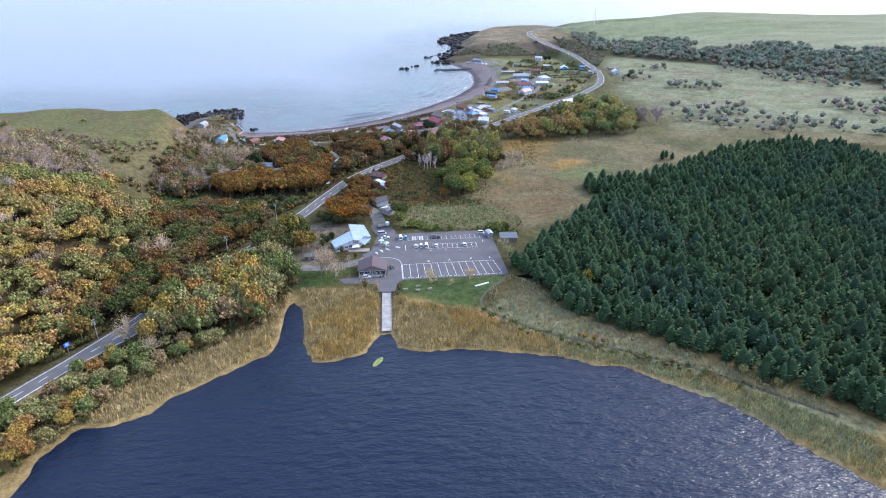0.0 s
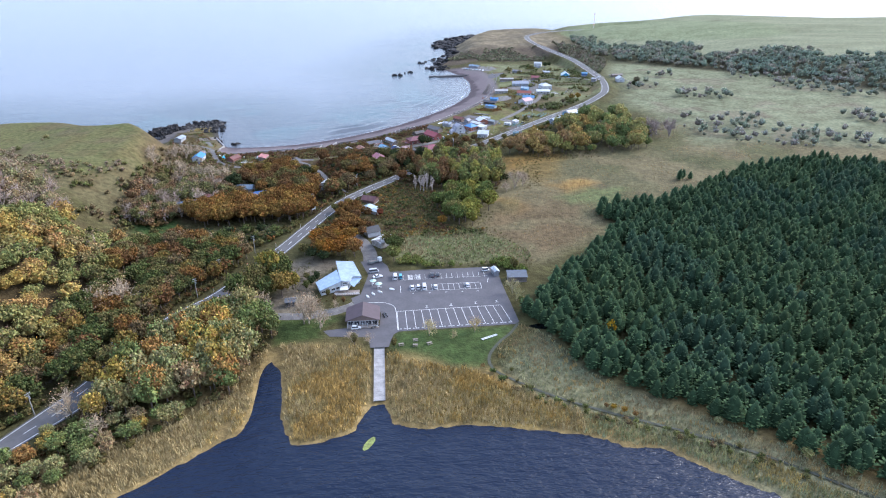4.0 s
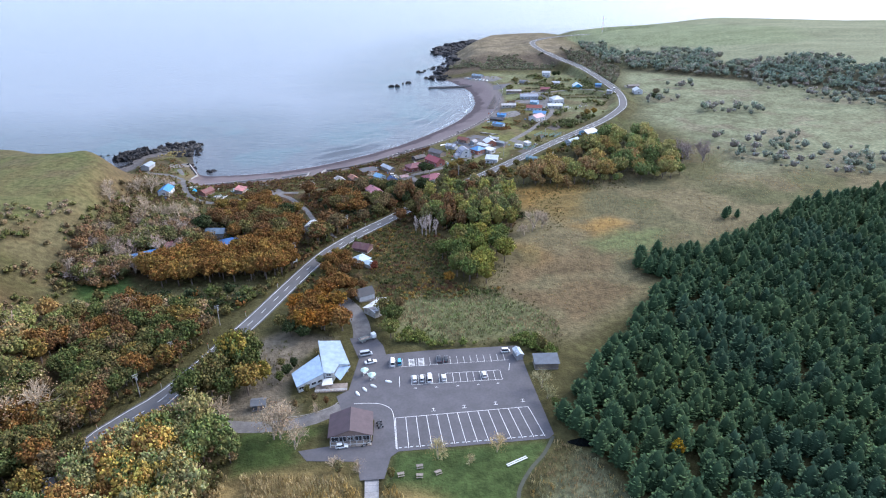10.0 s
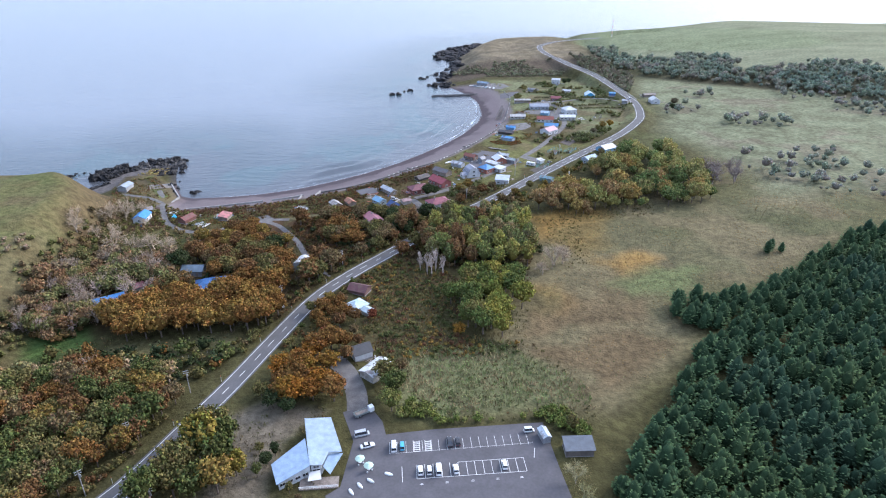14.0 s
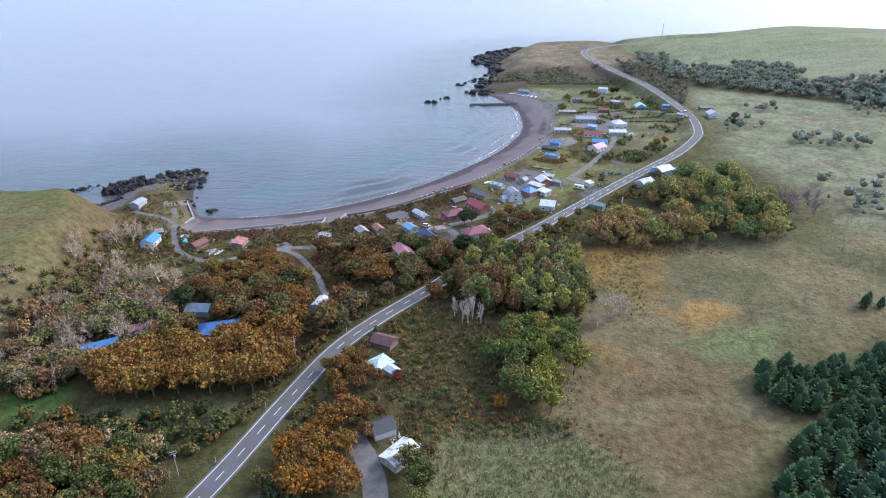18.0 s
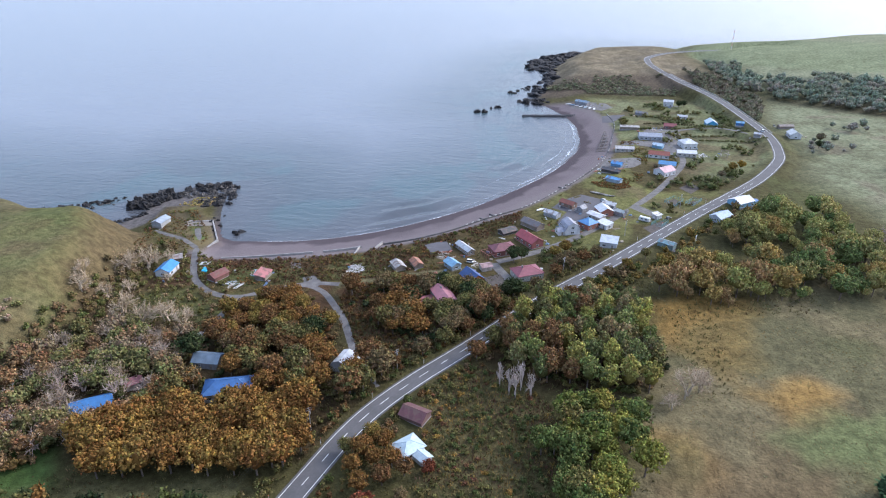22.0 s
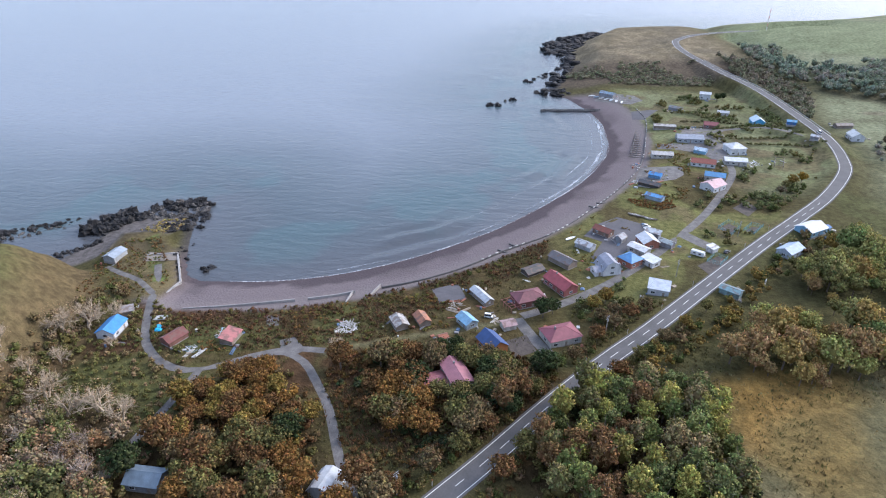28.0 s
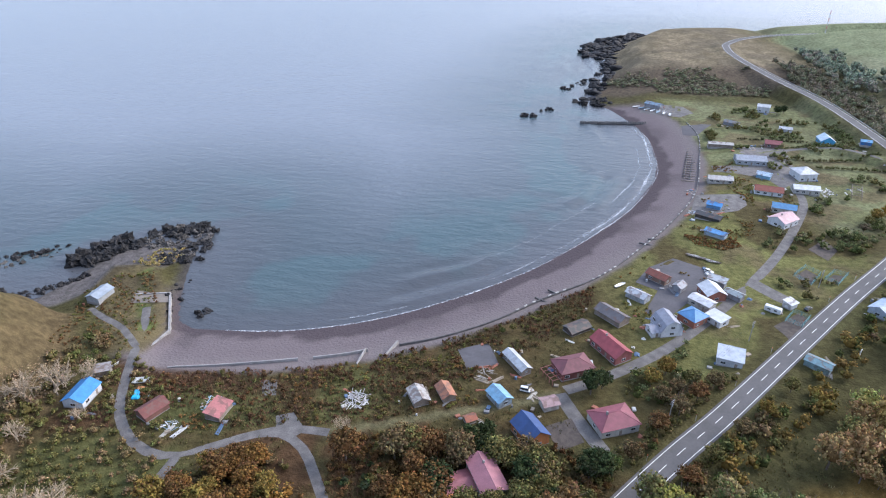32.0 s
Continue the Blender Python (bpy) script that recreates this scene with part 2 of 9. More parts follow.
M_TYRE = material("tyre", (0.02, 0.02, 0.02), 0.8, vary=0.2, size=0.3)
M_WHITE = material("white_paint", (0.62, 0.63, 0.64), 0.6, vary=0.08, size=1.5, streak=(1, 1, 0.2))
M_PALETWIG = material("pale_twigs", None, 0.9, vary=0.2, size=2.0, attr=True)
M_REED = material("dry_reed", None, 0.9, vary=0.3, size=4.0, attr=True, spec=0.06)
_coloured = {}


def paint(colour, rough=0.6, vary=0.18, size=1.6, metal=0.0, worn=0.0):
    """A weathered paint or sheet-metal coat, one for each colour; worn: how much rust and bare board shows in patches."""
    key = (colour, rough, worn)
    if key not in _coloured:
        _coloured[key] = m = material("coat", colour, rough, metal, vary, size, streak=(1, 1, 0.35))
        if worn:
            n, l = m.node_tree.nodes, m.node_tree.links
            bs = n["Principled BSDF"]
            old = bs.inputs["Base Color"].links[0].from_socket
            nz, mr, mx = n.new("ShaderNodeTexNoise"), n.new("ShaderNodeMapRange"), n.new("ShaderNodeMix")
            geo = n.new("ShaderNodeNewGeometry")
            nz.inputs["Scale"].default_value, nz.inputs["Detail"].default_value = 0.55, 6
            l.new(geo.outputs["Position"], nz.inputs["Vector"])
            mr.inputs["From Min"].default_value, mr.inputs["From Max"].default_value, mr.inputs["To Max"].default_value = 0.50, 0.58, worn
            l.new(nz.outputs["Fac"], mr.inputs["Value"])
            mx.data_type = "RGBA"
            mx.inputs[7].default_value = (0.10, 0.06, 0.045, 1)
            l.new(mr.outputs["Result"], mx.inputs[0])
            l.new(old, mx.inputs[6])
            l.new(mx.outputs[2], bs.inputs["Base Color"])
    return _coloured[key]

# ---- plan of the land ----
COAST = [(-2600, 520), (-900, 420), (-420, 345), (-268, 312), (-235, 306), (-208, 290), (-197, 300), (-191, 318), (-188, 338), (-176, 350), (-160, 351), (-150, 340),
         (-145, 322), (-139, 304), (-135, 290), (-124, 284), (-100, 285), (-81, 288), (-60, 295), (-39, 306), (-15, 323), (10, 345), (38, 378), (63, 414),
         (83, 456), (90, 484), (93, 528), (89, 563), (76, 602), (66, 616), (70, 650), (80, 690), (96, 739), (100, 806), (124, 875), (155, 930), (206, 948),
         (290, 955), (372, 945), (460, 950), (560, 985), (800, 965), (1200, 1000), (2600, 1150)]
LAND = COAST + [(4200, 1150), (4200, -4200), (-4200, -4200), (-4200, 520)]
LAKE = [(-150, -230), (-122, -150), (-112, -114), (-112, -103), (-106, -90), (-98, -91), (-86, -85), (-81, -77), (-70, -70), (-62, -61), (-51, -54),
        (-49, -44), (-50, -24), (-47.5, -8), (-44, -18), (-40, -48), (-35, -61), (-25, -60), (-15, -57), (-10.5, -45), (-5.5, -45), (-3, -53),
        (7, -57), (24, -57), (41, -60), (56, -64), (70, -71), (80, -73), (94, -85), (104, -92), (112, -102), (118, -114), (128, -126), (150, -160),
        (200, -300), (100, -450), (-100, -420)]
ROAD = spline([(-215, -260, 11), (-172, -152, 9.5), (-134, -80, 8.5), (-121, -57, 8.2), (-106, -31, 8), (-98, -4, 7.6), (-90, 14, 7.4), (-80, 28, 7.2), (-73, 42, 7),
               (-65, 60, 7), (-56, 80, 7), (-45, 108, 7), (-32, 138, 7), (-17, 159.5, 7), (1, 180, 7), (22, 205, 7), (44, 229, 7), (63, 248, 7), (94, 281, 7),
               (131, 320, 7.2), (160, 349, 7.5), (188, 378, 8), (213, 411, 9), (223, 433, 9.5), (231, 465, 10.3), (233, 500, 11), (230, 587, 13.5),
               (217, 665, 14.8), (209, 735, 16.3), (211, 775, 16.6), (221, 805, 16.4), (255, 842, 16.0), (320, 872, 15.5), (420, 885, 15)], 6.0)
LANES = [
    (2.6, [(14, 255, 5.6), (19, 243, 5.8), (25, 231, 6.2), (31, 219, 6.8)]),
    (2.4, [(16, 257, 5.5), (25, 262, 5.4), (40, 272, 5.4), (58, 287, 5.5), (84, 315, 5.5), (115, 354, 5.7), (141, 396, 6), (152, 420, 6.2), (155, 447, 6.4), (158, 478, 6.6), (142, 494, 6.6)]),
    (4.0, [(98, 333, 5.6), (108, 318, 6.2), (120, 309, 7.0)]),
    (1.7, [(-28, 157, 6.9), (-39, 176, 6.2), (-48, 200, 5.8), (-56, 215, 5.5), (-62, 224, 5.4), (-70, 229, 5.4), (-78, 228, 5.4)]),
    (1.8, [(-56, 231, 5.4), (-66, 231.5, 5.4), (-73, 230, 5.4), (-82, 226, 5.4), (-92, 220, 5.5), (-101, 217, 5.6), (-112, 221, 5.6), (-122, 231, 5.4), (-128, 243, 5.2), (-134, 260, 5), (-139, 276, 4.4), (-146, 292, 3.6)]),
    (1.5, [(-136, 266, 4.9), (-148, 277, 4.4), (-160, 284, 3.6), (-169, 290, 2.8)]),
    (1.6, [(-97, 217, 5.6), (-100, 198, 6), (-103, 182, 6.5), (-104, 165, 7)]),
    (3.0, [(-78, 29, 7.2), (-64, 19, 6.9), (-49, 14.5, 6.6), (-31, 15, 6.5), (-18, 21, 6.5)]),
    (4.0, [(-12, 60, 6.5), (-13, 72, 6.6), (-17, 84, 6.8), (-22, 92, 6.9)]),
    (1.8, [(227, 470, 10.3), (206, 500, 8.6), (180, 500, 7.5), (150, 488, 6.7)]),
]
LANES = [(w * 0.88, spline(q, 4.0)) for w, q in LANES]
LOT = [(-3, 50), (12, 51), (47, 51), (47.5, 32), (49, 2), (47, 0.2), (0.4, -1), (-2, -3), (-4, -11.5), (-11, -11.5), (-12, -4), (-27, -2.4), (-30, 2), (-21, 3.2), (-7.5, 4), (-7, 14), (-18, 20), (-20, 27), (-16, 30), (-13, 48), (-17, 62), (-8, 64), (-4, 56)]
LOT_PAD = [(-40, -13), (52, -13), (62, 20), (58, 60), (-5, 66), (-40, 64), (-46, 30)]
PINES = [(52, 10), (60, -8), (66, -28), (78, -43), (96, -54), (113, -69), (127, -85), (142, -96), (165, -118), (260, -190), (420, -200), (470, 40), (395, 150), (318, 176),
         (292, 186), (245, 176), (205, 152), (168, 126), (140, 118), (120, 121), (115, 106), (124, 92), (108, 76), (88, 52), (68, 30)]
PEBBLE = [(-240, 306), (-208, 290), (-196, 300), (-190, 320), (-186, 338), (-174, 349), (-160, 350), (-152, 338), (-158, 322), (-172, 312), (-184, 292), (-206, 282)]
QUAY = [(-178, 322), (-160, 326), (-150, 312), (-142, 302), (-130, 277), (-132, 262), (-150, 262), (-160, 284), (-176, 300)]
HILL_EDGE = spline([(-260, -330), (-190, -190), (-152, -85), (-122, -20), (-108, 30), (-114, 70), (-134, 110), (-141, 165), (-145, 210), (-150, 245), (-172, 284)], 10.0)
FOOT = spline([(240, 1000), (262, 860), (262, 720), (292, 612), (358, 555), (438, 495), (518, 390), (600, 240), (660, 0), (700, -300)], 15.0)
BACK = spline([(-128, 252), (-120, 257), (-104, 260), (-86, 264), (-63, 270), (-53, 274), (-30, 283), (-9, 296), (11, 314), (36, 334), (56, 359), (78, 391), (100, 432), (116, 488), (125, 530), (124, 560)], 4.0)


def side(X, Y, line, outward):
    """Signed distance to an open line, positive on the side of the given far point's fan."""
    d, _ = dist_line(X, Y, line)
    return np.where(inside(X, Y, [tuple(q[:2]) for q in line] + outward), d, -d)


def land(X, Y, with_roads=True):
    """Height of the ground."""
    X, Y = np.asarray(X, float), np.asarray(Y, float)
    c = poly_sd(X, Y, LAND)
    low = 5.6 + 1.1 * (fbm(X, Y, 60) - 0.5) + 1.2 * sstep(60, 260, c) * sstep(60, 160, Y)
    z = np.where(c < 0, c * 0.07, 0)
    beach = np.interp(c, [0, 6, 24, 30, 40, 70], [0, 0.7, 3.0, 4.0, 5.0, 12.0])
    z = np.where(c > 0, np.minimum(beach, low), z)
    # western hill with its grassy top, steep towards the sea
    hd = side(X, Y, HILL_EDGE, [(-900, 290), (-900, -330)])
    ridge = 33 - (9.5 + 2.5 * sstep(-205, -245, X) + 5 * sstep(-270, -330, X)) * sstep(120, 200, Y)
    ridge = ridge + 14 * sstep(-200, -420, X) * sstep(250, 80, Y)
    soft = 0.55 * sstep(0, 46, hd) + 0.45 * sstep(15, 120, hd)
    steep = 0.96 * sstep(0, 30, hd) + 0.04 * sstep(15, 90, hd)
    brow = sstep(130, 205, Y)
    hill = ridge * (soft * (1 - brow) + steep * brow) * sstep(0, 34, c + 4)
    z = z + hill * (0.93 + 0.14 * fbm(X, Y, 35))
    # eastern plateau
    fd = side(X, Y, FOOT, [(3800, -300), (3800, 1300), (240, 1300)])
    tall = 9 + 9 * sstep(230, 300, X) * sstep(700, 800, Y) + 7 * sstep(380, 560, X)
    upland = tall * (0.6 * sstep(0, 60, fd) + 0.4 * sstep(30, 130, fd)) * (1 - 0.3 * sstep(250, 620, fd)) * sstep(0, 40, c)
    # headland beyond the beach
    hl = sstep(640, 720, Y) * sstep(0, 30, c) * sstep(330, 250, X)
    z = z + np.maximum(upland, 9.0 * hl)
    # reed beds, shore and lake bed
    k = poly_sd(X, Y, LAKE) + 3.0 * (fbm(X, Y, 7) - 0.5) * (1 - sstep(11, 5, np.abs(X + 45)))
    shore = sstep(-40, -6, k)
    z = np.where(hd > 0, z, z * (1 - shore) + 5.35 * shore)
    z = np.where(k > -1.5, np.interp(k, [-1.5, 0, 3], [5.2, 4.95, 3.6]), z)
    # quay beside the rocks
    pq = sstep(-2.5, 0, poly_sd(X, Y, QUAY))
    z = z * (1 - pq) + 3.7 * pq
    # car park
    pad = sstep(-12, 0, poly_sd(X, Y, LOT_PAD))
    z = z * (1 - pad) + 6.4 * pad
    # hollow under the pier
    pr = sstep(4.6, 2.6, np.abs(X + 7.5)) * sstep(-11.2, -13.0, Y) * sstep(-52, -46, Y)
    z = np.where(pr > 0, np.minimum(z, z * (1 - pr) + 5.1 * pr), z)
    if with_roads:
        for w, line in LANES:
            d, t = dist_line(X, Y, line)
            b = 1 - sstep(w + 0.8, w + 6, d)
            z = z * (1 - b) + (t - 0.10) * b
        d, t = dist_line(X, Y, ROAD)
        b = 1 - sstep(4.6, 15, d)
        z = z * (1 - b) + (t - 0.12) * b
    return z


def at_land(x, y):
    return float(land(np.array([x]), np.array([y]))[0])


# ---- ground ----
def axis(lo, hi, step, far_lo, far_hi):
    mid = list(np.arange(lo, hi + 0.1, step))
    a, s = [lo], step
    while a[-1] > far_lo:
        s *= 1.16
        a.append(a[-1] - s)
    b, s = [mid[-1]], step
    while b[-1] < far_hi:
        s *= 1.16
        b.append(b[-1] + s)
    return np.array(a[:0:-1] + mid + b[1:])


gx, gy = axis(-300, 330, 2.5, -4400, 4400), np.r_[axis(-165, 620, 2.5, -4400, 620.5)[:-1], np.arange(620, 1120, 7), 1140, 1200, 1300, 1500, 1900, 2600]
GX, GY = np.meshgrid(gx, gy)
GZ = land(GX, GY)
coastd, laked = poly_sd(GX, GY, LAND), poly_sd(GX, GY, LAKE)
hilld = side(GX, GY, HILL_EDGE, [(-900, 290), (-900, -330)])
footd = side(GX, GY, FOOT, [(3800, -300), (3800, 1300), (240, 1300)])
n1, n2, n3 = fbm(GX, GY, 90), fbm(GX, GY, 26), fbm(GX, GY, 9)
TINT = np.zeros(GX.shape + (3,)) + (0.15, 0.135, 0.055)


def lay(colour, amount):
    global TINT
    a = np.clip(amount, 0, 1)[..., None]
    TINT = TINT * (1 - a) + np.array(colour) * a


MARSH = [(12, 62), (52, 56), (80, 62), (118, 90), (118, 124), (170, 132), (250, 184), (330, 190), (420, 170), (600, 60), (620, 220), (470, 400), (330, 330), (230, 300), (130, 225), (85, 205), (62, 165), (50, 110), (20, 85)]
lay((0.31, 0.26, 0.14), sstep(-8, 8, poly_sd(GX, GY, MARSH) + 14 * (n2 - 0.5)))
for patch_ in ([(76, 226), (122, 224), (114, 178), (92, 170), (76, 182)], [(100, 160), (122, 171), (133, 160), (106, 143)], [(60, 140), (74, 140), (78, 122), (64, 120)]):
    lay((0.54, 0.32, 0.09), sstep(-7, 7, poly_sd(GX, GY, patch_) + 16 * (n2 - 0.5) + 6 * (n3 - 0.5)) * 0.75)
lay((0.17, 0.18, 0.07), sstep(0.52, 0.66, n2) * sstep(60, 200, GX) * 0.6)
lay((0.25, 0.17, 0.09), sstep(0.48, 0.60, fbm(GX + 70, GY, 34)) * sstep(0, 10, poly_sd(GX, GY, MARSH)) * sstep(190, 120, GY + 0.2 * GX) * 0.7)
lay((0.17, 0.18, 0.085), sstep(0.53, 0.64, fbm(GX + 500, GY + 90, 30)) * sstep(0, 10, poly_sd(GX, GY, MARSH)) * 0.45)
lay((0.27, 0.32, 0.13), sstep(-6, 6, poly_sd(GX, GY, [(98, 140), (124, 151), (142, 149), (134, 128), (104, 126)]) + 14 * (n3 - 0.5)) * 0.75)
MEADOW = [(240, 250), (330, 230), (640, 200), (560, 420), (460, 500), (360, 560), (290, 620), (262, 560), (250, 440), (236, 380)]
lay((0.39, 0.41, 0.245), sstep(-25, 15, poly_sd(GX, GY, MEADOW) + 40 * (n1 - 0.5)) * (0.6 + 0.5 * n3))
lay((0.35, 0.28, 0.20), sstep(0.55, 0.68, n2) * sstep(-10, 20, poly_sd(GX, GY, MEADOW)) * 0.55)
lay((0.265, 0.262, 0.105), sstep(0, 14, hilld) * sstep(80, 150, GY + 60 * (n1 - 0.5)))
lay((0.27, 0.205, 0.125), sstep(0.50, 0.64, n2) * sstep(0, 14, hilld) * sstep(80, 150, GY) * 0.5)
lay((0.20, 0.23, 0.08), sstep(0.50, 0.62, fbm(GX + 210, GY, 40)) * sstep(0, 14, hilld) * sstep(130, 180, GY) * 0.6)
lay((0.17, 0.125, 0.06), sstep(0.5, 0.66, n3) * sstep(0, 14, hilld) * 0.5)
# plateau grass, with the distance haze put into its pale grey-green
lay((0.34, 0.355, 0.215), sstep(0, 70, footd + 30 * (n2 - 0.5)) * (0.75 + 0.4 * n3))
lay((0.17, 0.15, 0.085), sstep(-10, 10, footd) * sstep(100, 40, footd) * sstep(700, 560, GY))
lay((0.21, 0.165, 0.115), sstep(628, 645, GY + 20 * (n2 - 0.5)) * sstep(725, 700, GY + 20 * (n2 - 0.5)) * sstep(300, 235, GX))
lay((0.42, 0.34, 0.22), sstep(690, 720, GY + 40 * (n2 - 0.5)) * sstep(300, 235, GX) * (0.5 + 0.7 * n3))
lay((0.26, 0.22, 0.15), sstep(0.50, 0.62, fbm(GX, GY * 2.2, 30)) * sstep(690, 720, GY) * sstep(300, 235, GX) * 0.7)
lay((0.31, 0.35, 0.19), sstep(-8, 8, poly_sd(GX, GY, [(286, 868), (300, 900), (420, 905), (620, 780), (560, 690), (380, 720), (330, 748), (280, 776)]) + 10 * (n2 - 0.5)) * 0.8)
for floor_ in ([(-10, 128), (-12, 160), (2, 172), (14, 166), (26, 152), (30, 130), (26, 108), (40, 96), (62, 72), (60, 58), (14, 58), (4, 66), (2, 84), (-8, 92), (-10, 110)],
               [(4, 176), (4, 200), (18, 214), (30, 220), (64, 212), (72, 196), (70, 172), (60, 156), (30, 158)], [(-50, 222), (-22, 230), (26, 222), (24, 212), (0, 190), (-22, 180), (-46, 208)],
               [(-94, 180), (-98, 208), (-72, 222), (-52, 198), (-44, 180)], [(-154, 118), (-122, 118), (-46, 122), (-24, 164), (-54, 186), (-96, 184), (-135, 226), (-158, 214)]):
    lay((0.12, 0.08, 0.042), sstep(-5, 6, poly_sd(GX, GY, floor_) + 9 * (n3 - 0.5)) * 0.85)
lay((0.22, 0.19, 0.08), sstep(-5, 6, poly_sd(GX, GY, [(-10, 128), (-12, 160), (2, 172), (14, 166), (26, 152), (30, 130), (26, 108), (40, 96), (62, 72), (60, 58), (14, 58), (4, 66), (2, 84), (-8, 92), (-10, 110)]) + 12 * (n3 - 0.5)) * (0.5 + 0.5 * n2))
lay((0.31, 0.32, 0.15), sstep(-4, 4, poly_sd(GX, GY, [(2, 62), (14, 57), (60, 57), (64, 74), (40, 98), (8, 96), (0, 84)]) + 8 * (n3 - 0.5)) * 0.85)
VILLAGE = [(-150, 205), (-60, 205), (-10, 228), (45, 240), (95, 295), (150, 345), (222, 440), (228, 600), (110, 620), (110, 480), (60, 370), (0, 310), (-60, 278), (-140, 262)]
lay((0.17, 0.135, 0.058), sstep(-6, 6, poly_sd(GX, GY, VILLAGE) + 12 * (n3 - 0.5)) * 0.8)
lay((0.15, 0.08, 0.045), sstep(0.46, 0.58, n3) * sstep(-4, 6, poly_sd(GX, GY, VILLAGE)) * sstep(40, -60, GX) * 0.8)
lay((0.31, 0.31, 0.11), sstep(0.34, 0.50, n2) * sstep(-4, 6, poly_sd(GX, GY, VILLAGE)) * sstep(20, 70, GX) * 0.8)
lay((0.35, 0.37, 0.20), sstep(-10, 10, poly_sd(GX, GY, [(150, 380), (180, 385), (222, 430), (228, 600), (120, 618), (118, 480), (150, 470)])) * (0.35 + 0.6 * n3))
lay((0.26, 0.20, 0.11), sstep(0.54, 0.66, fbm(GX + 17, GY + 40, 14)) * sstep(-4, 6, poly_sd(GX, GY, VILLAGE)) * sstep(40, 90, GX) * 0.7)
lay((0.12, 0.17, 0.055), sstep(-1.5, 1.5, poly_sd(GX, GY, [(-1, -1.5), (47, -0.5), (41, -9), (34, -18), (31, -27), (20, -24), (5, -19), (-4, -16)])))
lay((0.11, 0.15, 0.045), sstep(-2, 2, poly_sd(GX, GY, [(-48, -6), (-30, -3), (-31, 4), (-22, 12), (-34, 13), (-50, 12)])))
lay((0.34, 0.285, 0.21), sstep(-3, 2, poly_sd(GX, GY, [(-62, 20), (-44, 17), (-33, 17), (-38, 34), (-36, 50), (-24, 62), (-42, 70), (-54, 62), (-50, 40)]) + 4 * (n3 - 0.5)) * 0.9)
lay((0.17, 0.12, 0.06), sstep(0, 14, hilld) * sstep(110, 80, GY) * 0.8)
lay((0.25, 0.175, 0.095), sstep(-6, 4, hilld) * sstep(34, 14, hilld + 16 * (n3 - 0.5)) * sstep(180, 215, GY) * 0.8)
lay((0.12, 0.20, 0.055), sstep(-4, 3, poly_sd(GX, GY, [(-146, 130), (-128, 131), (-116, 112), (-110, 98), (-136, 102)]) + 5 * (n3 - 0.5)) * 0.9)
lay((0.26, 0.24, 0.11), sstep(-3, 3, poly_sd(GX, GY, [(-126, 106), (-92, 111), (-58, 113), (-56, 106), (-72, 102), (-88, 90), (-101, 82), (-114, 90)]) + 6 * (n3 - 0.5)) * 0.85)
lay((0.50, 0.36, 0.15), sstep(-34, -26, laked) * sstep(-3, -12, GY) * (1 - sstep(-3, 3, hilld)))
lay((0.33, 0.33, 0.19), sstep(-4, 4, poly_sd(GX, GY, [(36, -30), (48, -12), (60, -8), (70, -34), (100, -60), (150, -110), (140, -132), (118, -112), (96, -84), (66, -58), (46, -46)]) + 10 * (n3 - 0.5)) * 0.85)
lay((0.52, 0.36, 0.10), sstep(-3, 3, poly_sd(GX, GY, [(6, -30), (26, -30), (52, -52), (60, -62), (40, -58), (10, -50)]) + 9 * (n3 - 0.5)) * 0.8)
isbeach = sstep(31, 26, coastd + 3 * (n3 - 0.5)) * sstep(-150, -135, GX) * sstep(618, 600, GY)
TRACK = spline([(-56, 231), (-40, 236), (-20, 243), (0, 249), (12, 254)], 4.0)
track, _ = dist_line(GX, GY, TRACK)
lay((0.27, 0.245, 0.13), sstep(2.4, 0.8, track))
for green_ in ([(-60, 234), (-46, 238), (-44, 258), (-56, 264), (-64, 250)], [(-110, 226), (-84, 230), (-70, 234), (-84, 244), (-104, 246), (-118, 240)], [(-140, 196), (-116, 200), (-108, 212), (-122, 224), (-142, 218)], [(-104, 186), (-96, 196), (-92, 214), (-100, 222), (-112, 206)]):
    lay((0.20, 0.21, 0.075), sstep(-4, 3, poly_sd(GX, GY, green_) + 7 * (n3 - 0.5)) * 0.75)
TINT *= ((0.35 + 0.23 * n3) * (1 + 0.22 * sstep(0, 60, footd)))[..., None]
lay((0.128, 0.107, 0.110), isbeach)
lay((0.150, 0.130, 0.128), isbeach * sstep(16, 24, coastd + 8 * (n2 - 0.5)) * 0.7)
lay((0.098, 0.082, 0.085), isbeach * sstep(0.48, 0.68, fbm(GX + 40, GY, 16)) * sstep(20, 10, coastd))
lay((0.066, 0.054, 0.058), isbeach * sstep(1.0, -1.0, coastd - 6 - 12 * (n2 - 0.45) - 7 * (n3 - 0.5)))
lay((0.125, 0.10, 0.05), sstep(-1, 2, poly_sd(GX, GY, QUAY)))
lay((0.10, 0.145, 0.035), sstep(3.2, 1.2, dist_line(GX, GY, spline([(-139, 278), (-147, 292), (-153, 304), (-160, 318)], 4.0))[0]))
lay((0.075, 0.06, 0.035), sstep(-1, 2, poly_sd(GX, GY, QUAY)) * sstep(0.5, 0.62, n3) * 0.8)
lay((0.16, 0.13, 0.065), sstep(4.5, 1.0, np.abs(GX + 172) * 0.5 + np.abs(GY - 338) * 0.5 - 3))
lay((0.06, 0.055, 0.05), sstep(5, 1.5, coastd)*(1-sstep(-1, 2, poly_sd(GX, GY, QUAY))) * (1 - isbeach) * sstep(-6, -2, coastd))
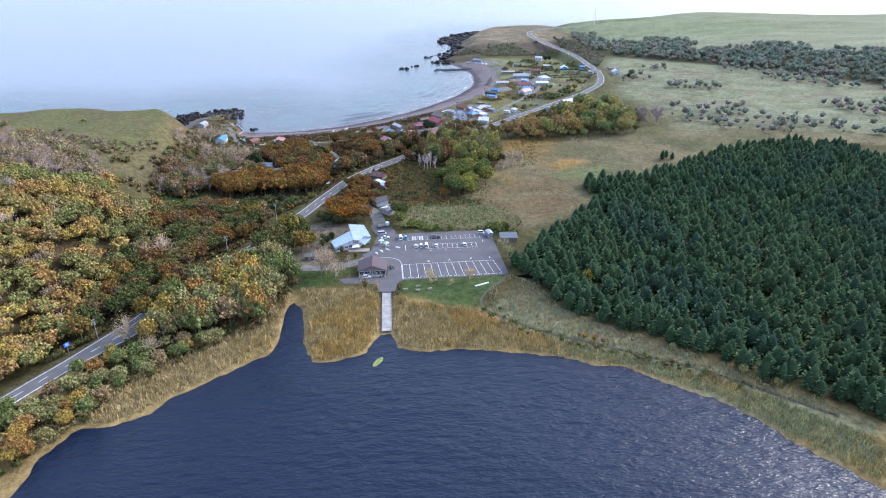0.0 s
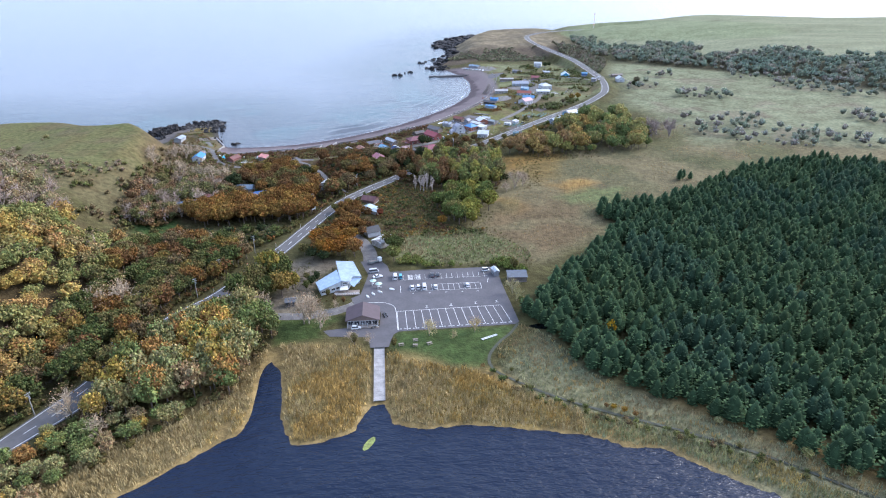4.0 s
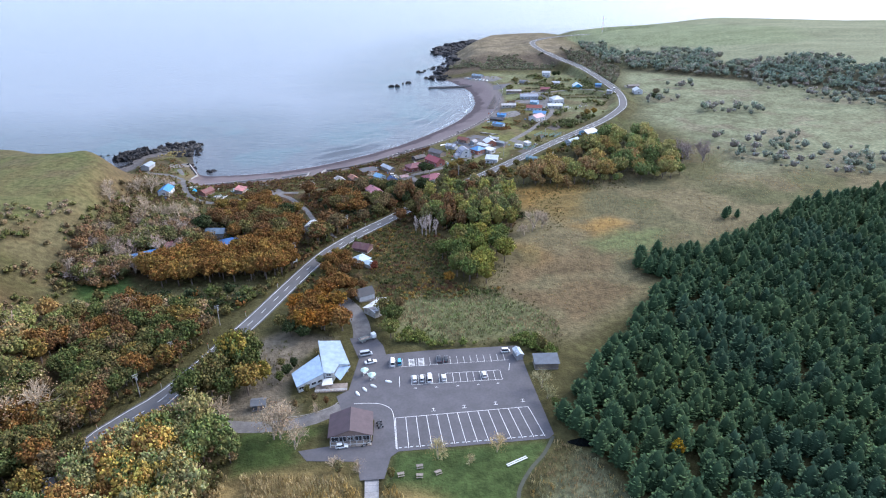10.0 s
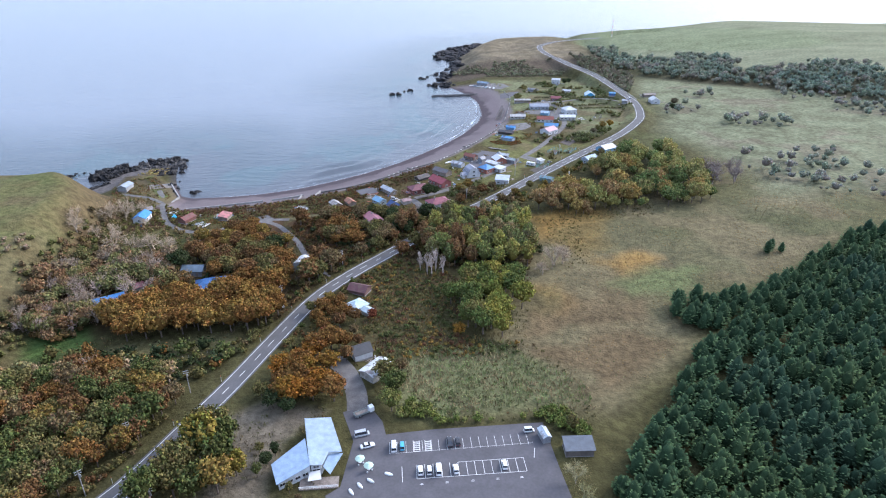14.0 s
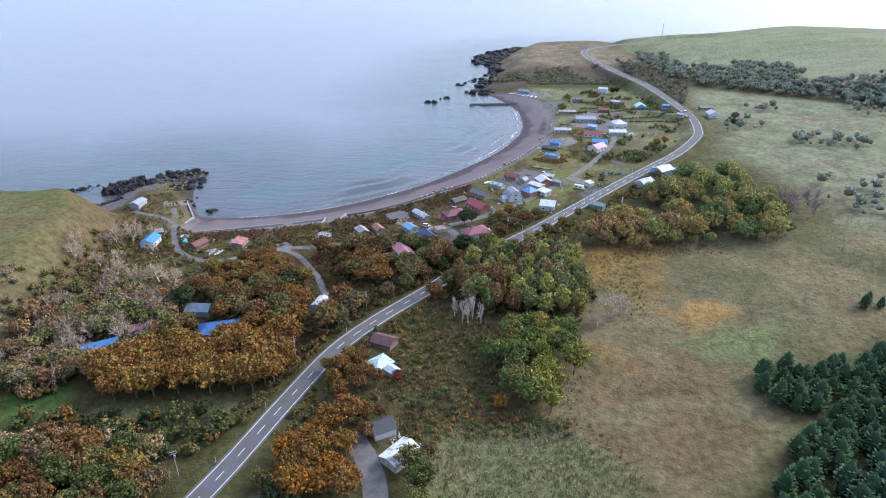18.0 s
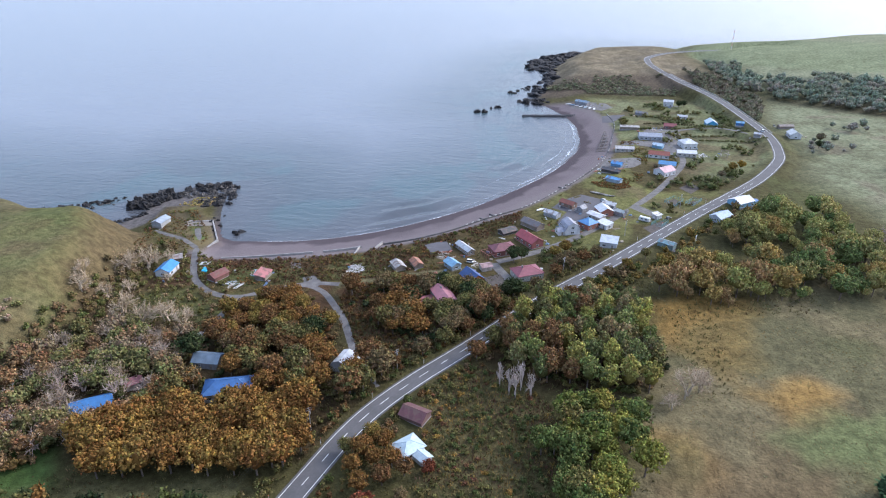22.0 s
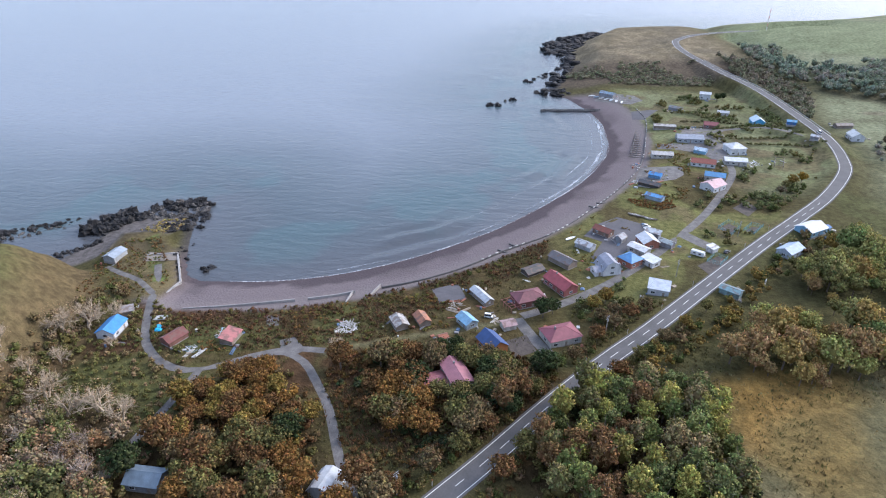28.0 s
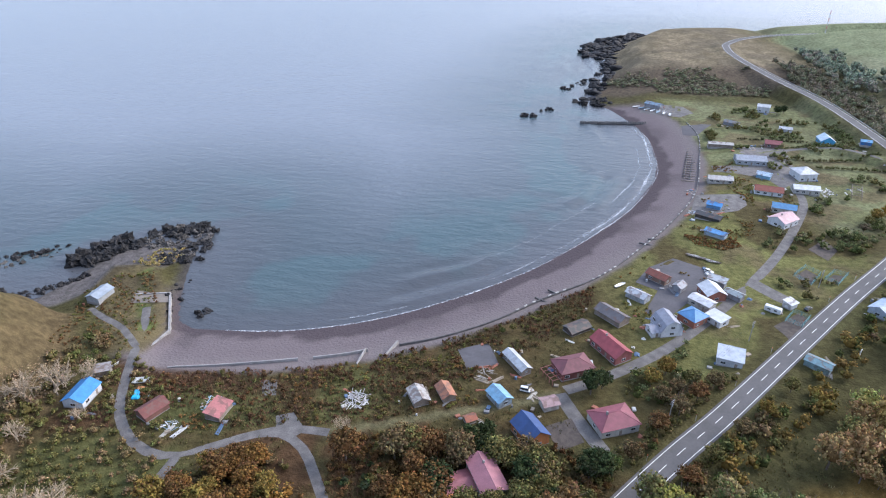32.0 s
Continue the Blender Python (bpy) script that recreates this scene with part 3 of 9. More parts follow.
lay((0.125, 0.112, 0.105), sstep(-1.5, 1.5, poly_sd(GX, GY, PEBBLE) + 3 * (n3 - 0.5)) * (1 - sstep(-1, 2, poly_sd(GX, GY, QUAY))))
nx, ny = len(gx), len(gy)
idx = np.arange(nx * ny).reshape(ny, nx)
q = np.stack([idx[:-1, :-1], idx[:-1, 1:], idx[1:, 1:], idx[1:, :-1]], -1).reshape(-1, 4)
tris = np.concatenate([q[:, [0, 1, 2]], q[:, [0, 2, 3]]])
ground = put(new("ground", mesh_tris("ground", np.stack([GX, GY, GZ], -1).reshape(-1, 3), tris, np.concatenate([TINT, (1 - 0.85 * isbeach)[..., None]], -1).reshape(-1, 4), True)), M_GROUND)
tagged(ground, "autumn grass, marsh and dark sandy beach ground", "ground", kind="structure")

# ---- water ----
sx, sy = axis(-260, 110, 2.5, -4600, 4600), axis(275, 590, 2.5, 272, 4700)
SX, SY = np.meshgrid(sx, sy)
depth = -poly_sd(SX, SY, LAND)
wv = fbm(SX, SY, 60)
swell = np.sin(depth * math.tau / 15 + 5 * (fbm(SX, SY, 45) - 0.5)) * sstep(1, 7, depth) * sstep(70, 25, depth) * sstep(0.36, 0.55, fbm(SX + 300, SY, 60)) * sstep(-140, -115, SX)
SZ = 0.75 * swell * np.abs(swell) - 0.02
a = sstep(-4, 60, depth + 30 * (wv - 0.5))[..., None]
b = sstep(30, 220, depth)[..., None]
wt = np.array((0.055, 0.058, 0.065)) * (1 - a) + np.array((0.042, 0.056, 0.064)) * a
# the sky's sheen on open water is put into this paler offshore colour
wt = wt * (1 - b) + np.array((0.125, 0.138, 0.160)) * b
wt = wt + (sstep(8, 25, depth) * sstep(110, 50, depth) * sstep(0.50, 0.66, fbm(SX + 120, SY + 60, 38)))[..., None] * np.array((-0.004, 0.010, 0.009))
idx = np.arange(SX.size).reshape(SX.shape)
q = np.stack([idx[:-1, :-1], idx[:-1, 1:], idx[1:, 1:], idx[1:, :-1]], -1).reshape(-1, 4)
tris = np.concatenate([q[:, [0, 1, 2]], q[:, [0, 2, 3]]])
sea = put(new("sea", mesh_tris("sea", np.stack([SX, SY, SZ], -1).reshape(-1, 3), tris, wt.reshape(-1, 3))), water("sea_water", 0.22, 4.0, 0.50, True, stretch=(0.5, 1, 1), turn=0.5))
tagged(sea, "calm grey-blue sea with low ripples", "sea", kind="structure")
bm = bmesh.new()
bm.faces.new([bm.verts.new(v) for v in ((-260, -520, 5), (260, -520, 5), (260, -8, 5), (-52, -8, 5), (-120, -60, 5), (-260, -200, 5))])
lake = part("lake_water", bm, water("lake", 0.10, 2.6, 0.85, colour=(0.004, 0.009, 0.024), stretch=(0.4, 1, 1), turn=-0.5, spec=0.42))
tagged(lake, "dark blue rippled lake water", "lake", kind="structure")

bm = bmesh.new()
bm.faces.new([bm.verts.new((60 + 7.5 * math.cos(a) * (1 + 0.12 * math.sin(3 * a)), -2.5 + 2.1 * math.sin(a), 6.62)) for a in np.arange(0, math.tau, 0.35)])
pond = part("pond_water", bm, water("pond", 0.08, 0.8, 0.03, colour=(0.004, 0.005, 0.005), spec=0.3))
tagged(pond, "small black pond at the edge of the spruces", "pond", kind="structure")

# ---- roads ----
# the road broadens at the turning to the car park
WIDER = 1.7 * sstep(-62, -36, ROAD[:, 1]) * sstep(40, 14, ROAD[:, 1])
v, f = ribbon(ROAD, 3.9 + WIDER, 0.0)
road = put(new("road", mesh_tris("road", v, f)), M_ROAD)
tagged(road, "two-lane grey asphalt coast road with white lines", "road", kind="structure")
for s in (-1, 1):
    v, f = ribbon(ROAD, 0.10, 0.03, s * (3.05 + WIDER))
    put(new("edge_line", mesh_tris("edge_line", v, f)), M_PAINT, road)
ROAD1 = spline(ROAD, 1.0)
arc = np.r_[0, np.cumsum(np.linalg.norm(np.diff(ROAD1[:, :2], axis=0), axis=1))]
for s in np.arange(70, 760, 10.0):
    pick = (arc >= s) & (arc <= s + 5.2)
    if pick.sum() > 2:
        for o in ((-1.7, 1.7) if -38 < ROAD1[pick][0, 1] < 20 else (0.0,)):
            v, f = ribbon(ROAD1[pick], 0.10, 0.03, o)
            put(new("lane_dash", mesh_tris("lane_dash", v, f)), M_PAINT, road)
for w, line in LANES:
    v, f = ribbon(line, w, -0.03, cols=4)
    v[:, 2] += np.tile([-0.06, 0.02, 0.02, -0.06], len(line))
    tagged(put(new("lane", mesh_tris("lane", v, f)), M_LANE), "narrow worn grey gravel lane", "road", kind="structure")
bm = bmesh.new()
face = bm.faces.new([bm.verts.new((x, y, 6.5)) for x, y in LOT])
bmesh.ops.triangulate(bm, faces=[face])
lot = part("parking_lot", bm, M_ASPHALT)
tagged(lot, "grey asphalt car park with white bays", "car park", kind="structure")

# ---- placing on the ground ----
def ground_z(x, y):
    x, y = np.asarray(x, float), np.asarray(y, float)
    i, j = np.clip(np.searchsorted(gx, x) - 1, 0, nx - 2), np.clip(np.searchsorted(gy, y) - 1, 0, ny - 2)
    u, w = (x - gx[i]) / (gx[i + 1] - gx[i]), (y - gy[j]) / (gy[j + 1] - gy[j])
    return (GZ[j, i] * (1 - u) + GZ[j, i + 1] * u) * (1 - w) + (GZ[j + 1, i] * (1 - u) + GZ[j + 1, i + 1] * u) * w


SPOTS = []   # x, y, radius kept clear of trees


# ---- houses and sheds ----
def slab(a, b, c, d, thick, seams=0, rib=0.05):
    """A sheet-roof panel a-b (ridge or top), c-d (eave), with standing seams running down the slope."""
    bm = bmesh.new()
    a, b, c, d = (Vector(q) for q in (a, b, c, d))
    n = (b - a).cross(d - a).normalized()
    if n.z < 0:
        n = -n
    low = [bm.verts.new(q) for q in (a, b, c, d)]
    top = [bm.verts.new(q + n * thick) for q in (a, b, c, d)]
    bm.faces.new(top)
    bm.faces.new(low[::-1])
    for k in range(4):
        bm.faces.new((low[k], low[(k + 1) % 4], top[(k + 1) % 4], top[k]))
    for k in range(seams):
        t = (k + 0.5) / seams
        p0, p1 = a.lerp(b, t) + n * thick, d.lerp(c, t) + n * thick
        e = (b - a).normalized() * rib * 0.5
        vs = [bm.verts.new(q) for q in (p0 - e, p0 + e, p1 + e, p1 - e, p0 - e + n * rib, p0 + e + n * rib, p1 + e + n * rib, p1 - e + n * rib)]
        for f in ((4, 5, 6, 7), (0, 1, 5, 4), (2, 3, 7, 6), (1, 2, 6, 5), (3, 0, 4, 7)):
            bm.faces.new([vs[i] for i in f])
    bmesh.ops.recalc_face_normals(bm, faces=bm.faces[:])
    return bm


def prism(profile, x0, x1):
    """A closed wall body: a y-z profile drawn out along x."""
    bm = bmesh.new()
    ends = [[bm.verts.new((x, y, z)) for y, z in profile] for x in (x0, x1)]
    n = len(profile)
    for k in range(n):
        bm.faces.new((ends[0][k], ends[0][(k + 1) % n], ends[1][(k + 1) % n], ends[1][k]))
    bm.faces.new(ends[0][::-1])
    bm.faces.new(ends[1])
    bmesh.ops.recalc_face_normals(bm, faces=bm.faces[:])
    return bm


def window_meshes(w, h):
    fr = bmesh.new()
    t = 0.09
    for x0, z0, x1, z1 in ((-w / 2, -h / 2, w / 2, -h / 2 + t), (-w / 2, h / 2 - t, w / 2, h / 2), (-w / 2, -h / 2 + t, -w / 2 + t, h / 2 - t), (w / 2 - t, -h / 2 + t, w / 2, h / 2 - t), (-0.03, -h / 2 + t, 0.03, h / 2 - t)):
        box(fr, x0, -0.07, z0, x1, 0.02, z1)
    a = bpy.data.meshes.new("window_frame")
    fr.to_mesh(a)
    a.materials.append(M_WHITE)
    b = bpy.data.meshes.new("pane")
    boxed(-w / 2 + t, -0.03, -h / 2 + t, w / 2 - t, 0.0, h / 2 - t).to_mesh(b)
    b.materials.append(M_GLASS)
    return a, b


WIN = {"wide": window_meshes(1.7, 1.1), "small": window_meshes(1.0, 0.9), "glazed": window_meshes(2.2, 1.9)}


def add_window(parent, kind, x, y, z, turn):
    fr = new("window", WIN[kind][0])
    fr.parent = parent
    fr.matrix_basis = pose(x, y, z, 0, 0, turn)
    gl = new("pane", WIN[kind][1])
    gl.parent = fr


def add_door(parent, x, y, turn, material=None, w=0.9, h=2.0):
    d = part("door", boxed(-w / 2, -0.08, 0.05, w / 2, 0.0, h, bevel=0.01), material or M_WOOD, parent)
    d.matrix_basis = pose(x, y, 0, 0, 0, turn)
    part("handle", boxed(w / 2 - 0.16, -0.13, 0.95, w / 2 - 0.08, -0.08, 1.05), M_STEEL, d)


def house(name, label, x, y, yaw, L, W, wh, rh, roof, wall, kind="gable", win=True, over=0.4, chimney=False, base=0.0, category="house", group="", floors=1, rough=0.65, lean=0.0):
    """A building: ridge along its own x axis. Sheet roof, walls, plinth, windows, door."""
    if 58 < x < 100 and 288 < y < 340:
        L, W = L * 0.86, W * 0.86
    zc = float(np.max(ground_z(np.array([x, x + 2, x - 2]), np.array([y, y + 2, y - 2])))) + base
    ob = empty(name, pose(x, y, zc, lean, 0, yaw), label, category, group)
    SPOTS.append((x, y, 0.5 * math.hypot(L, W) + 1.2))
    old = category == "shed"
    mw, mr = paint(wall, 0.85, worn=0.4 if old else 0.0), paint(roof, rough, worn=0.7 if old and win is False else 0.25 if old else 0.0)
    hl, hw = L / 2, W / 2
    part("plinth", boxed(-hl - 0.04, -hw - 0.04, -1.2, hl + 0.04, hw + 0.04, 0.25), M_CONC, ob)
    ox, seams = over, 0
    if kind == "gable":
        part("wall", prism([(-hw, 0.2), (hw, 0.2), (hw, wh), (0, wh + rh), (-hw, wh)], -hl, hl), mw, ob)
        s = rh / hw
        for sg in (-1, 1):
            ey = sg * (hw + over)
            part("roof", slab((-hl - ox, 0, wh + rh + 0.02), (hl + ox, 0, wh + rh + 0.02), (hl + ox, ey, wh - s * over + 0.02), (-hl - ox, ey, wh - s * over + 0.02), 0.10, seams), mr, ob)
        part("ridge_cap", prism([(-0.22, wh + rh - 0.22 * s + 0.16), (0, wh + rh + 0.19), (0.22, wh + rh - 0.22 * s + 0.16)], -hl - ox - 0.03, hl + ox + 0.03), mr, ob)
    elif kind == "gambrel":
        part("wall", prism([(-hw, 0.2), (hw, 0.2), (hw, wh), (hw * 0.62, wh + rh * 0.66), (0, wh + rh), (-hw * 0.62, wh + rh * 0.66), (-hw, wh)], -hl, hl), mw, ob)
        for sg in (-1, 1):
            part("roof", slab((-hl - ox, 0, wh + rh + 0.02), (hl + ox, 0, wh + rh + 0.02), (hl + ox, sg * hw * 0.63, wh + rh * 0.66), (-hl - ox, sg * hw * 0.63, wh + rh * 0.66), 0.10, seams), mr, ob)
            part("lower_roof", slab((-hl - ox, sg * hw * 0.63, wh + rh * 0.66), (hl + ox, sg * hw * 0.63, wh + rh * 0.66), (hl + ox, sg * (hw + 0.35), wh - 0.35), (-hl - ox, sg * (hw + 0.35), wh - 0.35), 0.10, seams), mr, ob)
    elif kind in ("hip", "pyramid"):
        part("wall", boxed(-hl, -hw, 0.2, hl, hw, wh + 0.05), mw, ob)
        r = 0.0 if kind == "pyramid" else max(0.3, hl - hw)
        A, B = (-r, 0, wh + rh), (r + 0.01, 0, wh + rh)
        a, b, c, d = [(sx_ * (hl + over), sy_ * (hw + over), wh) for sx_, sy_ in ((-1, -1), (1, -1), (1, 1), (-1, 1))]
        n2_ = max(3, int(W / 0.9))
        part("roof", slab(A, B, b, a, 0.1, 0), mr, ob)
        part("roof", slab(A, B, c, d, 0.1, 0), mr, ob)
        for top, e0, e1 in ((A, a, d), (B, b, c)):
            bm = bmesh.new()
            up = Vector((0, 0, 0.1))
            lo = [bm.verts.new(q) for q in (top, e0, e1)]
            hi = [bm.verts.new(Vector(q) + up) for q in (top, e0, e1)]
            bm.faces.new(lo)
            bm.faces.new(hi[::-1])
            for k in range(3):
                bm.faces.new((lo[k], hi[k], hi[(k + 1) % 3], lo[(k + 1) % 3]))
            bmesh.ops.recalc_face_normals(bm, faces=bm.faces[:])
            part("hip_roof", bm, mr, ob)
        bm = bmesh.new()
        for p0, p1 in ((A, a), (A, d), (B, b), (B, c), (A, B)):
            tube(bm, Vector(p0) + Vector((0, 0, 0.12)), Vector(p1) + Vector((0, 0, 0.12)), 0.09, 0.09, 5)
        part("ridge_cap", bm, mr, ob)
    elif kind == "mono":
        part("wall", prism([(-hw, 0.2), (hw, 0.2), (hw, wh + rh), (-hw, wh)], -hl, hl), mw, ob)
        s = rh / W
        part("roof", slab((-hl - ox, hw + over, wh + rh + s * over + 0.02), (hl + ox, hw + over, wh + rh + s * over + 0.02), (hl + ox, -hw - over, wh - s * over + 0.02), (-hl - ox, -hw - over, wh - s * over + 0.02), 0.10, seams), mr, ob)
    if win:
        for fl in range(floors):
            z = 1.45 + 2.6 * fl
            if z + 0.6 > wh + (rh * 0.6 if kind == "gambrel" else 0):
                continue
            n = max(1, int(L / 3.2))
            for k in range(n):
                px = -hl + (k + 0.5) * L / n
                if fl == 0 and k == n // 2:
                    add_door(ob, px, -hw, 0)
                else:
                    add_window(ob, "wide", px, -hw, z, 0)
                add_window(ob, "wide", px, hw, z, 180)
            add_window(ob, "small" if W < 5 else "wide", hl, 0, z, 90)
            add_window(ob, "small" if W < 5 else "wide", -hl, 0, z, -90)
    if chimney:
        part("chimney", boxed(-hl * 0.4 - 0.25, -0.3, wh, -hl * 0.4 + 0.25, 0.3, wh + rh + 0.9, bevel=0.03), M_CONC, ob)
    return ob


BLUE, SKYB, NAVY, RED, MAROON, PINK = (0.04, 0.15, 0.38), (0.20, 0.38, 0.54), (0.03, 0.07, 0.20), (0.27, 0.05, 0.06), (0.155, 0.05, 0.06), (0.36, 0.15, 0.175)
RUST, GREY, PALE, WHITE, CREAM, BRICK, DARK, TAN, GREEN, TEAL = (0.19, 0.055, 0.035), (0.24, 0.25, 0.275), (0.43, 0.45, 0.48), (0.56, 0.57, 0.59), (0.42, 0.405, 0.375), (0.28, 0.11, 0.075), (0.045, 0.042, 0.042), (0.23, 0.19, 0.155), (0.10, 0.22, 0.17), (0.12, 0.22, 0.26)
V = "village houses by the beach"
# south-western village
house("house", "two-storey white house with a pink sheet roof", -8.1, 215.0, -66, 13, 7.0, 5.2, 1.5, PINK, CREAM, floors=2, chimney=True, group=V)
house("annex", "low annex with a faded pink sheet roof", -15.5, 213.5, 24, 8, 7, 2.9, 1.0, (0.288, 0.104, 0.120), CREAM, group=V)
house("house", "orange-brown house with a deep blue roof", 4.0, 235.2, -58, 9.5, 7.2, 3.6, 2.6, NAVY, (0.336, 0.128, 0.040), group=V)
house("shed", "small shed with a light blue roof", -5.4, 250.3, -54, 7.0, 5.0, 2.5, 1.4, SKYB, (0.264, 0.336, 0.384), group=V, category="shed")
house("long_shed", "long grey wooden shed with a pale patched roof", 0.3, 268.2, -57, 11.5, 3.8, 2.4, 1.1, PALE, TAN, group=V, category="shed")
house("ruined_shed", "collapsing shed with orange rusted roof sheets", -22.6, 251, -63, 6.8, 4.2, 2.0, 1.2, (0.336, 0.136, 0.072), TAN, win=False, group=V, category="shed", lean=3)
house("ruined_shed", "worn shed with bleached grey roof boards", -31.2, 248.2, -63, 7.2, 5.0, 2.0, 1.2, (0.360, 0.344, 0.328), TAN, win=False, group=V, category="shed", lean=-3)
house("hut", "tiny rust-red roofed hut in the weeds", -14.1, 239.8, 31, 3.2, 2.6, 1.6, 0.8, (0.320, 0.096, 0.048), TAN, win=False, category="shed")
house("house", "maroon-roofed house beside a timber frame", 19.0, 267.2, 23, 12, 8.0, 3.0, 2.0, MAROON, (0.176, 0.064, 0.056), "hip", group=V)
house("house", "long house with a bright red sheet roof", 33.2, 279, -57, 13.5, 7.2, 3.2, 2.2, RED, (0.240, 0.080, 0.072), group=V, chimney=True)
house("house", "low house with a wide maroon hipped roof", 29.2, 242.4, 22, 12.6, 9.0, 3.0, 2.2, (0.216, 0.060, 0.080), CREAM, "hip", group=V, chimney=True)
house("ruined_shed", "blackened half-collapsed wooden shed", 22.5, 291, 36, 9, 5, 1.8, 1.0, DARK, DARK, win=False, category="shed", lean=4)
house("shed", "weathered grey shed with a patched dark roof", 36.5, 300.4, -48, 12, 6, 2.5, 1.5, (0.112, 0.104, 0.112), TAN, win=False, group=V, category="shed")
house("shed", "small shed with a faded pink roof", 10.3, 248.8, 22, 5, 4.2, 2.2, 0.8, (0.320, 0.208, 0.208), CREAM, win=False, category="shed")
house("shed", "rust-red roofed boat shed on bare ground", 59.6, 330.5, -44, 10.5, 5.6, 2.6, 1.3, RUST, (0.200, 0.128, 0.096), group=V, category="shed")
house("shed", "small grey sheet steel shed", 66.5, 323.4, 50, 5.5, 4.4, 2.4, 1.2, GREY, GREY, win=False, category="shed")
house("shed", "pale grey roofed steel shed", 48.8, 315.5, -41, 8.5, 4.6, 2.4, 1.1, PALE, (0.336, 0.360, 0.384), win=False, category="shed")
house("house", "white two-storey house with a grey gambrel roof", 55.6, 294.5, -75, 8.6, 8.4, 2.9, 4.0, (0.264, 0.272, 0.320), WHITE, "gambrel", floors=2, group=V)
house("house_porch", "white entrance wing with a grey roof", 50.6, 292.0, 15, 4.0, 5.2, 2.4, 1.2, (0.264, 0.272, 0.320), WHITE, group=V)
house("house", "brick house with a white sheet roof", 78.4, 319.7, -77, 10, 9, 3.2, 2.0, WHITE, BRICK, group=V)
house("shed", "workshop with a white low-pitched roof", 72.8, 312, -47, 10.5, 6.0, 3.0, 0.8, WHITE, CREAM, group=V, category="shed")
house("house", "brick house with a blue pyramid roof", 66.6, 301.2, 38, 9.0, 8.8, 3.2, 2.4, (0.104, 0.248, 0.464), BRICK, "pyramid", group=V)
house("garage", "white garage with a flat roof", 75.6, 301.5, -53, 8.0, 6.0, 2.8, 0.5, (0.528, 0.544, 0.560), WHITE, "mono", group=V, category="garage")
house("shed", "grey lean-to shed behind the brick house", 83.3, 329.4, -36, 8, 4, 2.4, 0.6, (0.336, 0.368, 0.400), GREY, "mono", win=False, category="shed")
house("shed", "grey-green sheet-roofed shed by the lane", 87.4, 319.8, -45, 8, 4.2, 2.4, 0.8, (0.288, 0.328, 0.336), GREY, win=False, category="shed")
house("house", "pale blue-grey roadside house with a single-slope roof", 73.2, 276.7, -18, 8.2, 6.2, 3.2, 1.2, (0.416, 0.456, 0.512), (0.464, 0.480, 0.512), "mono", group=V)
house("shed", "green sheet-metal shed beside the road", 102.0, 275.8, -40, 8.0, 4.4, 2.6, 0.7, TEAL, (0.192, 0.288, 0.304), win=False, category="shed")
house("shed", "long low shed with a blue roof", 94.7, 373.9, -38, 9.5, 4.2, 2.3, 0.9, (0.112, 0.288, 0.544), (0.256, 0.336, 0.400), win=False, group=V, category="shed")
# northern village
house("boat_shed", "blue-grey boat shed at the beach end", 108.2, 598.7, -40, 13, 6, 2.6, 1.2, (0.176, 0.272, 0.368), GREY, win=False, category="shed")
house("house", "small white two-storey house on the slope", 187.0, 589.1, -20, 8.6, 7, 4.6, 1.2, PALE, WHITE, group=V, floors=2)
house("shed", "dark grey low wooden shed", 153.8, 553.9, -40, 10, 5, 2.2, 0.9, (0.136, 0.152, 0.176), GREY, win=False, category="shed")
house("shed", "small white shed on the slope", 186.6, 542.1, -20, 8, 5, 2.4, 0.9, PALE, WHITE, category="shed")
house("long_shed", "long low shed with a bleached roof", 132.7, 505.3, -8, 15, 5, 2.3, 0.8, (0.384, 0.368, 0.344), TAN, win=False, category="shed")
house("house", "small house with a maroon roof", 166.7, 508.7, -15, 9.5, 6.5, 2.8, 1.5, (0.200, 0.048, 0.056), (0.224, 0.128, 0.112), group=V)
house("warehouse", "wide grey warehouse with a low roof", 142.6, 477.4, -6, 17, 10, 3.0, 1.6, (0.248, 0.272, 0.320), (0.320, 0.344, 0.376), group=V, category="warehouse")
house("shed", "small shed with a pale blue roof", 142.9, 453.0, -30, 7.5, 5, 2.4, 1.2, (0.416, 0.528, 0.640), SKYB, win=False, category="shed")
house("long_shed", "long white weathered shed near the beach", 116.5, 446.2, -7, 13, 6, 2.5, 1.2, (0.448, 0.432, 0.416), CREAM, group=V, category="shed")
house("house", "white-walled house with a red-brown roof", 137.4, 429.6, -15, 14, 6.5, 2.7, 1.8, (0.224, 0.060, 0.040), WHITE, group=V)
house("shed", "bright blue roofed shed near the beach", 103.4, 408.4, -29, 7, 5, 2.4, 1.0, (0.056, 0.224, 0.496), (0.128, 0.264, 0.440), win=False, category="shed")
house("shed", "black tarred long shed", 96.9, 394.6, -34, 12, 5, 2.2, 0.9, (0.040, 0.044, 0.052), DARK, win=False, category="shed")
house("house", "white house with a pale pink roof", 131.1, 390.8, 36, 11, 9, 3.4, 2.0, (0.496, 0.320, 0.336), WHITE, group=V, chimney=True)
house("house", "house with a blue roof beside the pink one", 137.2, 406.5, -19, 11, 6.5, 3.0, 1.5, (0.080, 0.224, 0.416), CREAM, group=V)
house("house", "large white house with a pyramid roof", 164.8, 454.3, 10, 10.5, 10.5, 4.4, 2.6, (0.544, 0.552, 0.560), WHITE, "pyramid", group=V, floors=1)
house("house", "white low house with a bleached roof", 157.5, 432, -8, 13, 7, 2.8, 1.3, WHITE, CREAM, group=V)
